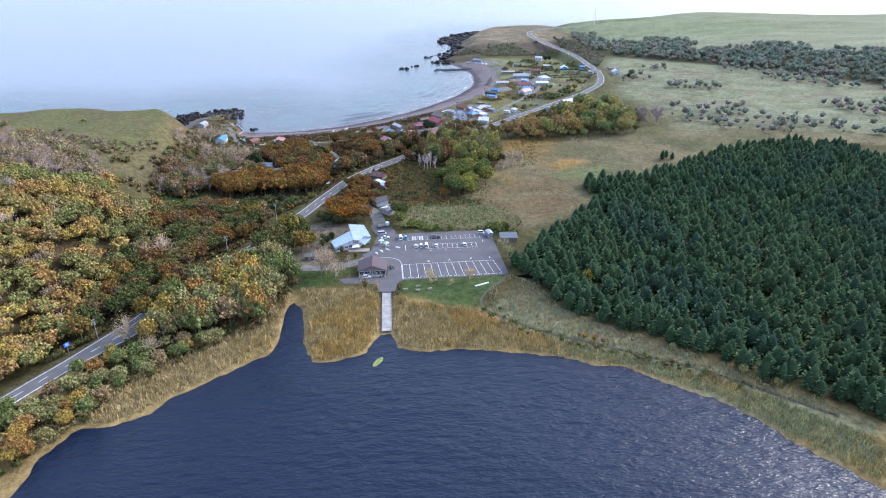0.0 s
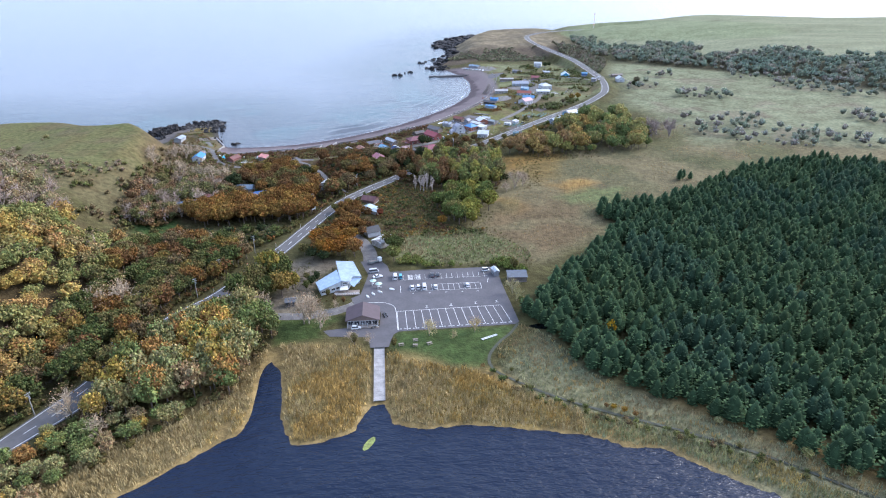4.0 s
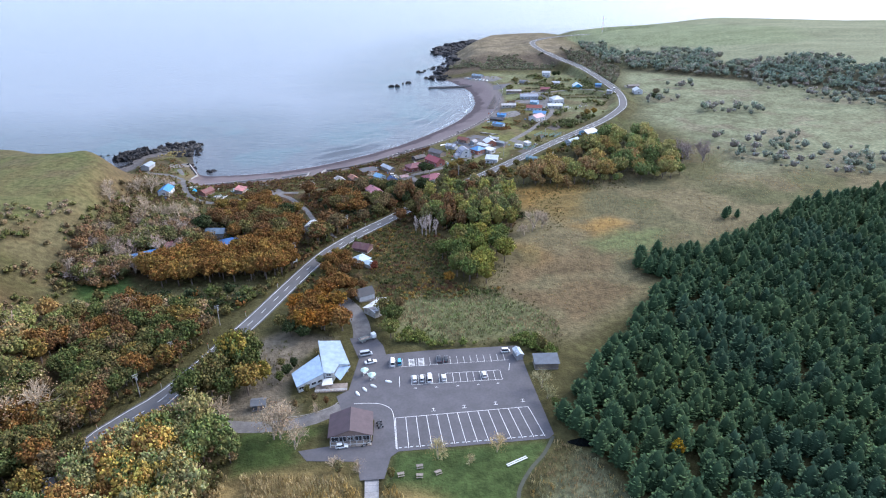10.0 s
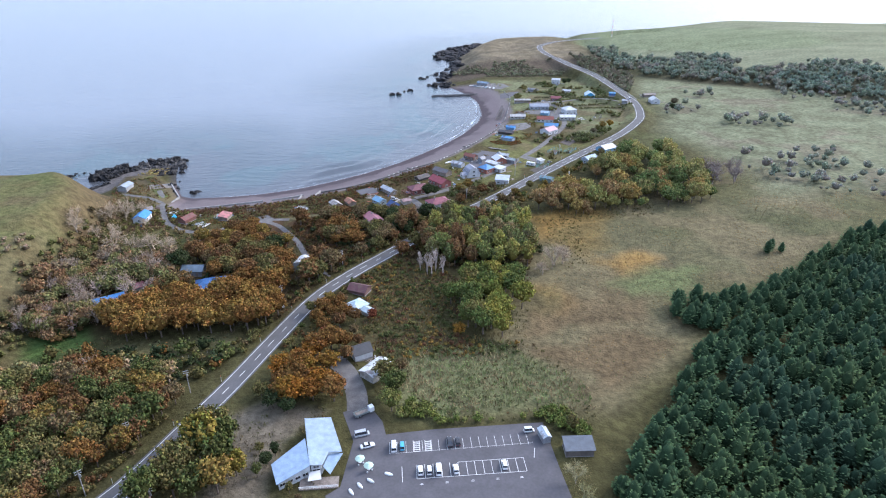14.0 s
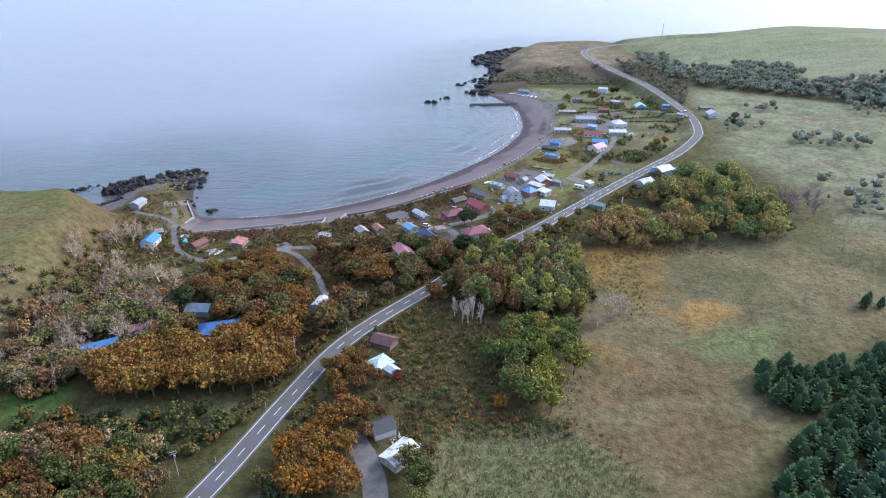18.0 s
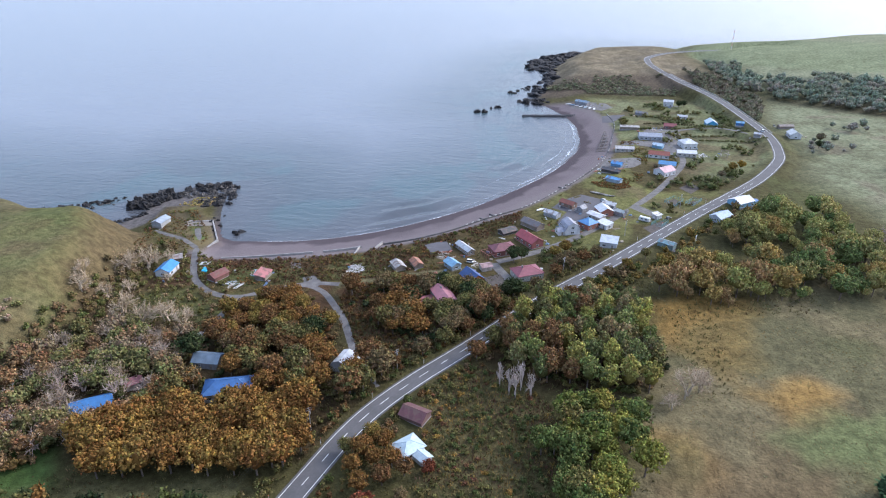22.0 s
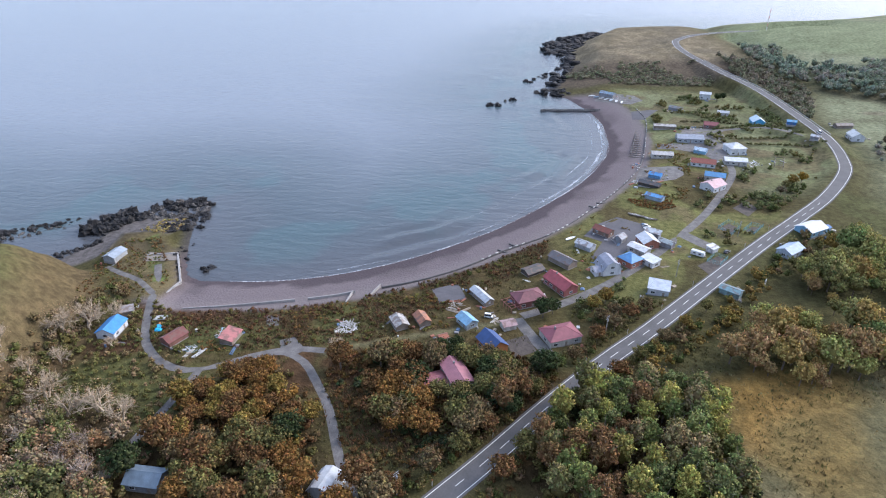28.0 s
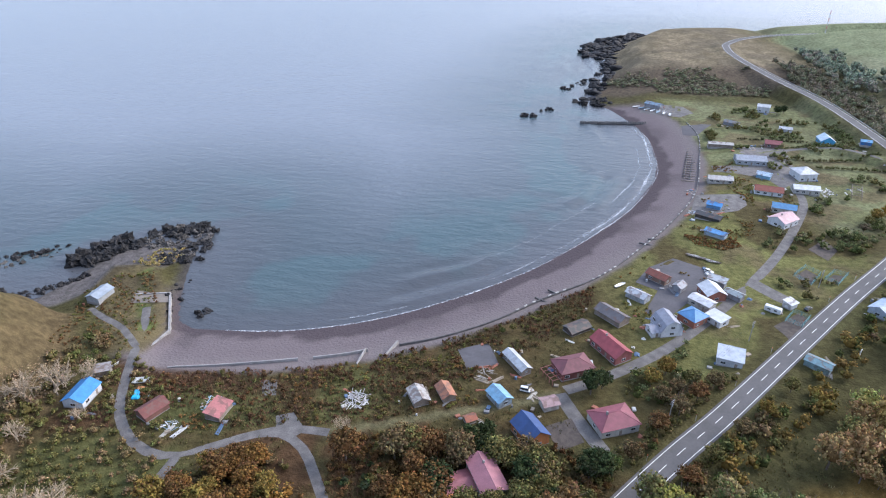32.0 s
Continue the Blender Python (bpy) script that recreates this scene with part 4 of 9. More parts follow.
house("house", "small house with white and blue gable roof", 203.4, 518.6, -95, 10, 8.5, 3.0, 2.6, (0.480, 0.592, 0.688), (0.080, 0.336, 0.576), group=V)
house("shed", "tiny bright blue painted shed", 222.5, 507, -20, 6, 4.5, 2.4, 0.8, (0.096, 0.288, 0.496), BLUE, win=False, category="shed")
house("house", "lone white house in the meadow by the bend", 256.4, 484.2, -95, 10, 8.0, 3.4, 2.4, (0.528, 0.536, 0.528), WHITE, chimney=True)
house("shed", "low brown barn in the meadow", 262, 512, 5, 12, 5, 2.2, 0.9, (0.176, 0.152, 0.136), TAN, win=False, category="shed")
house("house", "roadside house with a white sheet roof", 160.6, 336, 31, 12, 9.0, 3.0, 1.9, WHITE, SKYB, group=V)
house("shed", "small blue shed behind the roadside house", 169, 339, 31, 4, 3.2, 2.3, 0.6, BLUE, SKYB, win=False, category="shed")
house("shed", "little grey shed inside the road bend", 223, 471.5, -40, 5, 4, 2.2, 0.8, PALE, GREY, win=False, category="shed")
house("house", "blue-grey house set down beside the road", 141.5, 313.5, 38, 11, 7, 3.0, 1.6, (0.336, 0.416, 0.528), (0.368, 0.416, 0.480), group=V)
# western edge, near the rocks
house("house", "white house with a bright blue roof under the hill", -137.8, 237.4, 88, 9.5, 6.8, 2.8, 1.7, (0.048, 0.216, 0.496), (0.480, 0.496, 0.512), group=V)
house("shed", "small grey-roofed shed beside the lane", -138.9, 250.5, 24, 4.6, 3.6, 2.2, 0.5, (0.288, 0.264, 0.256), TAN, "mono", win=False, category="shed")
house("shed", "rust-brown shed inside the lane's bend", -112.5, 233.7, 60, 8, 5.4, 2.2, 1.4, (0.144, 0.040, 0.032), (0.176, 0.080, 0.064), win=False, category="shed")
house("shed", "faded pink roofed hut with a leaning wall", -92.0, 235.6, 80, 7.4, 5.0, 1.9, 0.9, (0.368, 0.136, 0.128), TAN, "mono", win=False, category="shed")
house("boat_shed", "pale grey shed on the rocky point", -168.2, 297.0, 80, 8.8, 5.8, 2.4, 1.2, (0.27, 0.31, 0.36), (0.320, 0.336, 0.352), category="boat shed", win=False)
# woodland houses
W_ = "houses among the autumn trees"
house("house", "woodland house with a wide blue hipped roof", -78.6, 152.3, 12, 15.5, 8.6, 3.0, 2.6, (0.044, 0.128, 0.320), CREAM, "hip", group=W_)
house("house", "woodland house with a blue sheet roof", -119.5, 140.8, 28, 12, 7, 2.9, 1.9, (0.044, 0.160, 0.376), CREAM, group=W_)
house("shed", "small pink-roofed shed among trees", -112.8, 154.2, 40, 5.4, 4.4, 2.3, 1.1, (0.336, 0.120, 0.136), CREAM, win=False, category="shed")
house("house", "grey-blue roofed house among trees", -91.8, 168.6, -5, 9.6, 6.4, 2.8, 1.7, (0.136, 0.184, 0.240), GREY, group=W_)
house("barn", "barn with a bleached white rounded roof", -41.8, 169.0, 72, 7.5, 7.4, 2.2, 2.6, (0.528, 0.536, 0.544), PALE, "gambrel", win=False, category="barn")
house("ruined_shed", "derelict maroon shed beside the road", -13.9, 142.9, -27, 8.4, 6.0, 2.0, 1.6, (0.112, 0.040, 0.044), (0.160, 0.088, 0.080), win=False, category="shed", lean=2)
house("house", "house with a pale blue-white hipped roof", -14.6, 127.6, 40, 7.6, 6.4, 2.6, 1.6, (0.440, 0.544, 0.608), CREAM, "hip", group=W_)
house("house_wing", "low wing with a pale blue roof", -10.2, 124.2, -45, 4.6, 3.6, 2.1, 0.8, (0.440, 0.528, 0.576), CREAM, win=False)
SPOTS += [(-13.2, 272.3, 8.0), (-42.5, 163.0, 4.5), (-90.5, 161.0, 5.0), (-112, 149, 3.0), (-17, 176, 2.0)]
# around the car park
house("storehouse", "storehouse with a white sheet roof", -6.2, 82.0, 48, 10.0, 6.2, 3.0, 1.0, (0.560, 0.576, 0.576), CREAM, win=False, category="shed")
house("garage", "black-roofed garage with a white gable", -12.0, 93.6, 25, 7.0, 6.2, 2.8, 2.0, (0.040, 0.040, 0.044), WHITE, category="garage", win=False)
house("rest_house", "open rest house with a dark grey sheet roof", 54.8, 37.6, -3, 8.4, 5.0, 2.6, 0.7, (0.085, 0.10, 0.125), (0.160, 0.136, 0.120), "mono", category="shelter", win=False)
house("kiosk", "small dark kiosk with a grey roof", -45.2, 23.9, 4, 4.2, 3.4, 2.4, 0.7, (0.10, 0.105, 0.115), (0.056, 0.064, 0.080), category="kiosk")


# ---- restaurant and visitor house ----
def sheet(points, thick):
    """A roof sheet over a flat outline of x, y, z."""
    bm = bmesh.new()
    low = [bm.verts.new(q) for q in points]
    top = [bm.verts.new((q[0], q[1], q[2] + thick)) for q in points]
    bm.faces.new(top)
    bm.faces.new(low[::-1])
    for k in range(len(points)):
        m = (k + 1) % len(points)
        bm.faces.new((low[k], low[m], top[m], top[k]))
    bmesh.ops.recalc_face_normals(bm, faces=bm.faces[:])
    return bm


def walls(points, z0, tops, inset=0.0):
    """A closed wall body over a ground outline, with its own top height at each corner."""
    bm = bmesh.new()
    low = [bm.verts.new((x, y, z0)) for x, y in points]
    top = [bm.verts.new((x, y, z)) for (x, y), z in zip(points, tops)]
    for k in range(len(points)):
        m = (k + 1) % len(points)
        bm.faces.new((low[k], low[m], top[m], top[k]))
    bmesh.ops.triangulate(bm, faces=[bm.faces.new(top)])
    bmesh.ops.recalc_face_normals(bm, faces=bm.faces[:])
    return bm


rest = empty("restaurant", pose(0, 0, 0), "lakeside restaurant with a broad pale blue sheet roof", "restaurant")
SPOTS.extend([(-21, 46, 11), (-30, 37, 9), (-19, 37, 6)])
m_roof = paint((0.28, 0.35, 0.43), 0.6)
m_wing = paint((0.27, 0.36, 0.49), 0.5)
part("main_roof", sheet([(-28, 54.2, 11.2), (-20.1, 55.6, 9.9), (-15.7, 40.0, 9.9), (-19.6, 39.9, 10.35), (-21.0, 34.8, 10.4), (-24.4, 34.1, 11.2)], 0.16), m_roof, rest)
part("wing_roof", sheet([(-27.0, 45.4, 11.15), (-24.5, 34.0, 11.15), (-33.3, 29.3, 9.4), (-36.0, 37.3, 9.4)], 0.14), m_wing, rest, "blue-grey sheet roof")
part("porch_roof", sheet([(-19.7, 40.5, 9.3), (-15.6, 40.2, 9.2), (-18.8, 32.4, 9.0), (-21.0, 35.3, 9.2)], 0.12), m_wing, rest)
part("ridge_cap", sheet([(-28.1, 54.2, 11.37), (-27.8, 54.3, 11.37), (-24.2, 34.1, 11.37), (-24.6, 34.0, 11.37)], 0.08), m_roof, rest)
part("main_wall", walls([(-27.4, 53.6), (-20.6, 54.8), (-16.6, 40.6), (-20.2, 39.6), (-21.6, 35.2), (-24.3, 34.8)], 6.3, [11.0, 9.95, 9.95, 10.3, 10.4, 11.0]), paint((0.52, 0.55, 0.57), 0.8), rest)
part("wing_wall", walls([(-27.2, 44.6), (-24.6, 34.9), (-33.0, 30.3), (-35.2, 37.0)], 6.3, [11.0, 10.95, 9.5, 9.5]), paint((0.50, 0.54, 0.58), 0.8), rest)
for k in range(4):
    t = (k + 0.7) / 4.2
    add_window(rest, "wide", -24.6 - 8.4 * t, 34.86 - 4.6 * t, 8.0, 28.7)
add_window(rest, "glazed", -22.9, 34.98, 8.0, 8)
add_window(rest, "wide", -22.9, 34.98, 9.7, 8)
for k in range(4):
    add_window(rest, "wide", -17.4 - 0.9 * k, 43.4 + 3.2 * k, 8.2, 105)
terrace = part("terrace", boxed(-27.5, 29.6, 6.35, -16.5, 33.9, 6.75, bevel=0.03), M_WOOD, rest, "weathered wooden terrace")
for k in range(12):
    part("terrace_post", boxed(-27.4 + 0.98 * k, 29.6, 6.75, -27.3 + 0.98 * k, 29.7, 7.65), M_WHITE, rest)
for z in (7.2, 7.62):
    part("terrace_rail", boxed(-27.5, 29.58, z, -16.5, 29.72, z + 0.07), M_WHITE, rest)
part("terrace_awning", sheet([(-24.8, 34.2, 8.7), (-21.8, 34.6, 8.7), (-21.2, 31.4, 8.35), (-25.0, 31.0, 8.35)], 0.05), M_WHITE, rest, "white canvas awning")
hall = house("visitor_house", "visitor house with a brown sheet roof and glazed porch", -14.2, 9.4, 90, 9.8, 12.6, 2.8, 2.3, (0.062, 0.037, 0.044), (0.22, 0.16, 0.14), category="visitor house", over=0.6)
for k in range(5):
    add_window(hall, "glazed", -4.93, -4.8 + 2.4 * k, 1.5, -90)
for k in range(7):
    part("porch_post", boxed(-6.9, -6.0 + 2.0 * k - 0.08, 0.0, -6.74, -6.0 + 2.0 * k + 0.08, 2.5), M_WHITE, hall)
part("porch_deck", boxed(-7.1, -6.4, 0.0, -4.95, 6.4, 0.28, bevel=0.02), M_WOOD, hall)
part("porch_rail", boxed(-6.9, -6.0, 0.95, -6.8, 6.0, 1.05), M_WHITE, hall)
house("toilet_block", "narrow grey shed at the car park corner", 45.8, 43.8, -80, 4.6, 2.4, 2.4, 0.6, (0.42, 0.47, 0.52), GREY, win=False, category="shed", over=0.25)

# ---- lake pier and path ----
pier = empty("pier", pose(-7.5, -26.6, 5.75, 0, 0, 0.5), "pale concrete pier running through the reeds", "pier")
for k in range(13):
    y = -15.6 + 2.42 * k
    part("deck_slab", boxed(-1.82, y, 0.0, 1.82, y + 2.38, 0.26, bevel=0.02), M_CONC, pier)
for s in (-1, 1):
    part("edge_beam", boxed(s * 1.9 - 0.09, -15.8, 0.0, s * 1.9 + 0.09, 15.9, 0.42, bevel=0.02), M_CONC, pier)
    for k in range(6):
        bm = bmesh.new()
        tube(bm, (s * 1.6, -14.8 + 6 * k, -2.0), (s * 1.6, -14.8 + 6 * k, 0.0), 0.16, 0.16, 8)
        part("pile", bm, M_CONC, pier)
path = spline([(48.5, 1, 6.5), (44, -6, 6.35), (38.5, -12, 6.25), (33.5, -20, 6.0), (33.5, -27, 5.85), (38, -33, 5.8), (51, -44, 5.75), (68, -54.5, 5.7), (88, -65, 5.7), (106, -76, 5.7), (119, -86, 5.7), (140, -104, 5.7)], 2.0)
path[:, 2] = np.maximum(path[:, 2], ground_z(path[:, 0], path[:, 1]) + 0.05)
v, f = ribbon(path, 0.55, 0.03)
tagged(put(new("footpath", mesh_tris("footpath", v, f)), paint((0.06, 0.062, 0.042), 0.95)), "narrow mossy grey-green footpath along the lake", "path", kind="structure")
bm = bmesh.new()
bmesh.ops.create_circle(bm, cap_ends=True, radius=2.2, segments=14)
bmesh.ops.transform(bm, matrix=pose(-10.5, -61.5, 5.03, 0, 0, 60) @ Matrix.Diagonal((1.5, 0.55, 1, 1)), verts=bm.verts)
tagged(part("waterweed_patch", bm, material("waterweed", (0.20, 0.23, 0.06), 0.9, vary=0.5, size=0.8, bump=0.05)), "floating patch of yellow-green waterweed", "waterweed")

# ---- car park markings ----
def bar(x0, y0, x1, y1, w, parent, name="bay_line", z=6.515):
    a, b = Vector((x0, y0, z)), Vector((x1, y1, z))
    d = (b - a).normalized()
    n = Vector((-d.y, d.x, 0)) * w / 2
    bm = bmesh.new()
    bm.faces.new([bm.verts.new(q) for q in (a - n, b - n, b + n, a + n)])
    return part(name, bm, M_PAINT, parent)


def grid_point(u, v_):
    """Along and across the coach bays."""
    return (-0.3 + 44.0 * u) * v_ + (46.0 * u) * (1 - v_), (14.2 + 1.4 * u) * v_ + 1.3 * u * (1 - v_)


for k in range(14):
    bar(*grid_point(k / 13, 1), *grid_point(k / 13, 0), 0.16, lot)
bar(*grid_point(0, 1), *grid_point(1, 1), 0.16, lot)
stop_mesh = bpy.data.meshes.new("wheel_stop")
boxed(-0.45, -0.12, 0, 0.45, 0.12, 0.16, bevel=0.03).to_mesh(stop_mesh)
stop_mesh.materials.append(M_WHITE)
for k in range(26):
    x, y = grid_point((k + 0.5) / 26, 0.03)
    o = new("wheel_stop", stop_mesh)
    o.matrix_basis = pose(x, y, 6.5, 0, 0, 2)
    tagged(o, "white concrete wheel stop on the asphalt", "wheel stop", "wheel stops of the coach bays")
for k in range(14):
    bar(5.8 + 2.46 * k, 30.9, 5.8 + 2.46 * k, 36.3, 0.13, lot)
bar(5.8, 30.9, 37.8, 30.9, 0.13, lot)
bar(18.0, 36.3, 37.8, 36.3, 0.13, lot)
for k in range(18):
    bar(-1.9 + 2.5 * k, 41.6, -1.9 + 2.5 * k, 46.4, 0.10, lot)
bar(-2, 41.6, 42, 42.2, 0.08, lot)
for cx in (6.3, 9.9):
    for k in range(6):
        bar(cx - 0.9, 41.8 + 0.8 * k, cx + 0.9, 41.8 + 0.8 * k, 0.3, lot, "hatch")
    for s in (-1, 1):
        bar(cx + 0.95 * s, 41.6, cx + 0.95 * s, 46.4, 0.15, lot)
for x, y in ((12.3, 16.4), (22.6, 17.0), (33.2, 17.6), (42.5, 18.2)):
    bar(x - 0.7, y, x + 0.7, y, 0.16, lot, "bay_mark")
    bar(x, y, x + 0.1, y + 1.5, 0.16, lot, "bay_mark")
    bar(x - 0.5, y + 1.3, x + 0.6, y + 1.3, 0.16, lot, "bay_mark")
for x in (7.0, 14.2, 21.6, 28.8, 35.8):
    bar(x - 0.5, 28.6, x + 0.5, 28.6, 0.14, lot, "bay_mark")
    bar(x - 0.3, 29.0, x + 0.4, 29.0, 0.14, lot, "bay_mark")
for x0, y0, x1, y1 in ((1.6, 30, 1.6, 36), (41, 36, 42, 40)):
    bar(x0, y0, x1, y1, 0.16, lot, "bay_mark")
curve = spline([(-14, 22.6, 6.51), (-9, 22.4, 6.51), (-5, 21.6, 6.51), (-2, 19.2, 6.51), (-0.9, 16, 6.51), (-0.5, 8, 6.51), (-0.3, 0.2, 6.51)], 0.8)
v, f = ribbon(curve, 0.09, 0.006)
put(new("kerb_line", mesh_tris("kerb_line", v, f)), M_PAINT, lot)
kerb = spline([(-40, 17.5, 6.55), (-30, 18.3, 6.55), (-22, 21.3, 6.55), (-19, 24, 6.55)], 1.0)
v, f = ribbon(kerb, 0.10, 0.06)
put(new("kerb", mesh_tris("kerb", v, f)), M_CONC, lot)

# ---- vehicles ----
M_LAMP = material("headlamp", (0.7, 0.72, 0.75), 0.2, vary=0.05)
M_TAIL = material("tail_lamp", (0.45, 0.02, 0.02), 0.3, vary=0.05)


def hull(sections):
    """A body lofted through rings of equal count."""
    bm = bmesh.new()
    rings = [[bm.verts.new(q) for q in s] for s in sections]
    n = len(rings[0])
    for a, b in zip(rings, rings[1:]):
        for k in range(n):
            bm.faces.new((a[k], a[(k + 1) % n], b[(k + 1) % n], b[k]))
    bm.faces.new(rings[0][::-1])
    bm.faces.new(rings[-1])
    bmesh.ops.recalc_face_normals(bm, faces=bm.faces[:])
    return bm


def wheel(parent, x, y, r=0.3):
    bm = bmesh.new()
    tube(bm, (x, y - 0.1, r), (x, y + 0.1, r), r, r, 12)
    w = part("wheel", bm, M_TYRE, parent)
    bm = bmesh.new()
    s = 1 if y > 0 else -1
    tube(bm, (x, y + s * 0.10, r), (x, y + s * 0.115, r), r * 0.6, r * 0.55, 10)
    part("rim", bm, M_STEEL, w)


def car(label, x, y, yaw, colour, kind="hatch", name="car"):
    """Cars: lower body, glazed cabin, roof, lamps, bumpers, wheels. Nose to +x."""
    ob = empty(name, pose(x, y, max(float(ground_z(x, y)) + 0.08, 6.5 if inside(np.array([x]), np.array([y]), LOT)[0] else 0) + 0.01, 0, 0, yaw), label, name)
    L, Wd, H = {"hatch": (3.7, 1.6, 1.5), "sedan": (4.4, 1.7, 1.45), "van": (4.6, 1.75, 1.95), "kei": (3.3, 1.45, 1.75)}[kind]
    mp, hl, hw, belt = paint(colour, 0.3, 0.05), L / 2, Wd / 2, 0.85 if kind != "van" else 0.95
    ring = lambda xx, w, z0, z1: [(xx, -w, z0 + 0.1), (xx, -w * 0.9, z0), (xx, w * 0.9, z0), (xx, w, z0 + 0.1), (xx, w * 0.97, z1 - 0.08), (xx, w * 0.86, z1), (xx, -w * 0.86, z1), (xx, -w * 0.97, z1 - 0.08)]
    part("body", hull([ring(-hl, hw * 0.86, 0.34, belt - 0.1), ring(-hl + 0.15, hw, 0.24, belt), ring(hl * 0.45, hw, 0.22, belt), ring(hl - 0.25, hw * 0.96, 0.24, belt - 0.16), ring(hl, hw * 0.82, 0.34, belt - 0.30)]), mp, ob)
    c0, c1, r0, r1 = {"hatch": (-hl + 0.12, hl * 0.42, -hl + 0.35, hl * 0.08), "sedan": (-hl + 0.7, hl * 0.42, -hl + 1.25, hl * 0.08), "van": (-hl + 0.06, hl - 0.55, -hl + 0.12, hl - 1.05), "kei": (-hl + 0.06, hl - 0.5, -hl + 0.14, hl - 0.85)}[kind]
    rect = lambda z, a, b, w: [(a, -w, z), (b, -w, z), (b, w, z), (a, w, z)]
    part("glazing", hull([rect(belt - 0.02, c0, c1, hw * 0.90), rect(H - 0.06, r0, r1, hw * 0.76)]), M_GLASS, ob)
    part("roof", hull([rect(H - 0.10, r0 - 0.04, r1 + 0.05, hw * 0.79), rect(H, r0 + 0.08, r1 - 0.08, hw * 0.68)]), mp, ob)
    for s in (-1, 1):
        part("headlight", boxed(hl - 0.12, s * hw * 0.62 - 0.14, belt - 0.34, hl + 0.01, s * hw * 0.62 + 0.14, belt - 0.20, bevel=0.02), M_LAMP, ob)
        part("tail_light", boxed(-hl - 0.02, s * hw * 0.68 - 0.09, belt - 0.28, -hl + 0.1, s * hw * 0.68 + 0.09, belt - 0.08, bevel=0.02), M_TAIL, ob)
        for wx in (-hl * 0.62, hl * 0.62):
            wheel(ob, wx, s * (hw - 0.1))
    for a, b in ((hl - 0.08, hl + 0.07), (-hl - 0.07, -hl + 0.08)):
        part("bumper", boxed(a, -hw * 0.84, 0.30, b, hw * 0.84, 0.48, bevel=0.03), mp, ob)
    SPOTS.append((x, y, 2.4))
    return ob


CARW, CARS, CARK, CARB = (0.80, 0.81, 0.82), (0.45, 0.47, 0.50), (0.03, 0.03, 0.035), (0.10, 0.42, 0.62)
car("white hatchback parked in a car park bay", 6.9, 33.6, 91, CARW)
car("white compact van parked in a bay", 9.5, 33.3, 90, CARW, "kei")
car("white family van parked in a bay", 12.2, 33.4, 89, CARW, "van")
car("white hatchback parked in a bay", 17.2, 33.2, 92, CARW)
car("white hatchback parked alone in a bay", 31.6, 33.6, 90, CARW)
car("white van at the car park's edge", -0.6, 44.0, 90, CARW, "van")
car("light blue small car beside the white van", 1.9, 43.9, 90, CARB, "kei")
car("black car parked in the back row", 16.5, 44.4, 90, CARK, "sedan")
car("black car beside another black car", 19.0, 44.3, 88, CARK, "hatch")
car("silver van outside the restaurant", -10.4, 50.4, 12, CARS, "van")
car("white car outside the restaurant", -8.6, 45.2, 15, CARW, "sedan")
car("white small van by the hedge", 41.8, 47.2, 2, CARW, "kei")
car("white van parked on the grass plot", 3.0, 255.2, -12, CARW, "kei")
car("white small car on the gravel yard", 82.5, 338.7, -30, CARW, "hatch")
car("white car driving the coast road bend", 231.5, 484.0, 84, CARW, "van")
car("dark car by the lane junction", 112.5, 311.5, 40, CARK, "hatch")
car("white car under the porch of the visitor house", -16.8, 2.4, 4, CARW, "hatch")


def truck(label, x, y, yaw):
    ob = empty("truck", pose(x, y, 6.51, 0, 0, yaw), label, "truck")
    part("bed", boxed(-3.4, -1.0, 0.75, 1.6, 1.0, 0.95, bevel=0.02), M_STEEL, ob)
    for s in (-1, 1):
        part("side_board", boxed(-3.4, s * 1.0 - 0.04, 0.95, 1.6, s * 1.0 + 0.04, 1.45), paint((0.25, 0.28, 0.27)), ob)
        for wx in (-2.6, -1.6, 2.4):
            wheel(ob, wx, s * 0.85, 0.4)
    part("tail_board", boxed(-3.44, -1.0, 0.95, -3.36, 1.0, 1.45), paint((0.25, 0.28, 0.27)), ob)
    part("cab", boxed(1.7, -1.0, 0.5, 3.4, 1.0, 2.3, bevel=0.14), paint(CARW, 0.3), ob)
    part("windscreen", boxed(3.36, -0.85, 1.45, 3.43, 0.85, 2.05), M_GLASS, ob)
    part("load", boxed(-3.0, -0.8, 0.95, 1.2, 0.8, 1.3, bevel=0.1), M_WOOD, ob)
    SPOTS.append((x, y, 4))


truck("flatbed truck with a white cab behind the restaurant", -10.0, 60.3, 27)


def caravan(x, y, yaw):
    ob = empty("caravan", pose(x, y, float(ground_z(x, y)), 0, 0, yaw), "white box caravan standing by the garden", "caravan")
    part("body", boxed(-3.0, -1.1, 0.45, 3.0, 1.1, 2.6, bevel=0.18), M_WHITE, ob)
    for wx in (-1.8, 0.6):
        part("window", boxed(wx, -1.13, 1.3, wx + 1.1, -1.09, 1.9), M_GLASS, ob)
    for s in (-1, 1):
        wheel(ob, -0.3, s * 0.95, 0.32)
    SPOTS.append((x, y, 3.5))


caravan(99.0, 310.1, -35)
house("shed", "white garden shed beside the caravan", 106.6, 313.8, 35, 4, 3.6, 2.4, 0.5, WHITE, WHITE, "mono", win=False, category="shed")


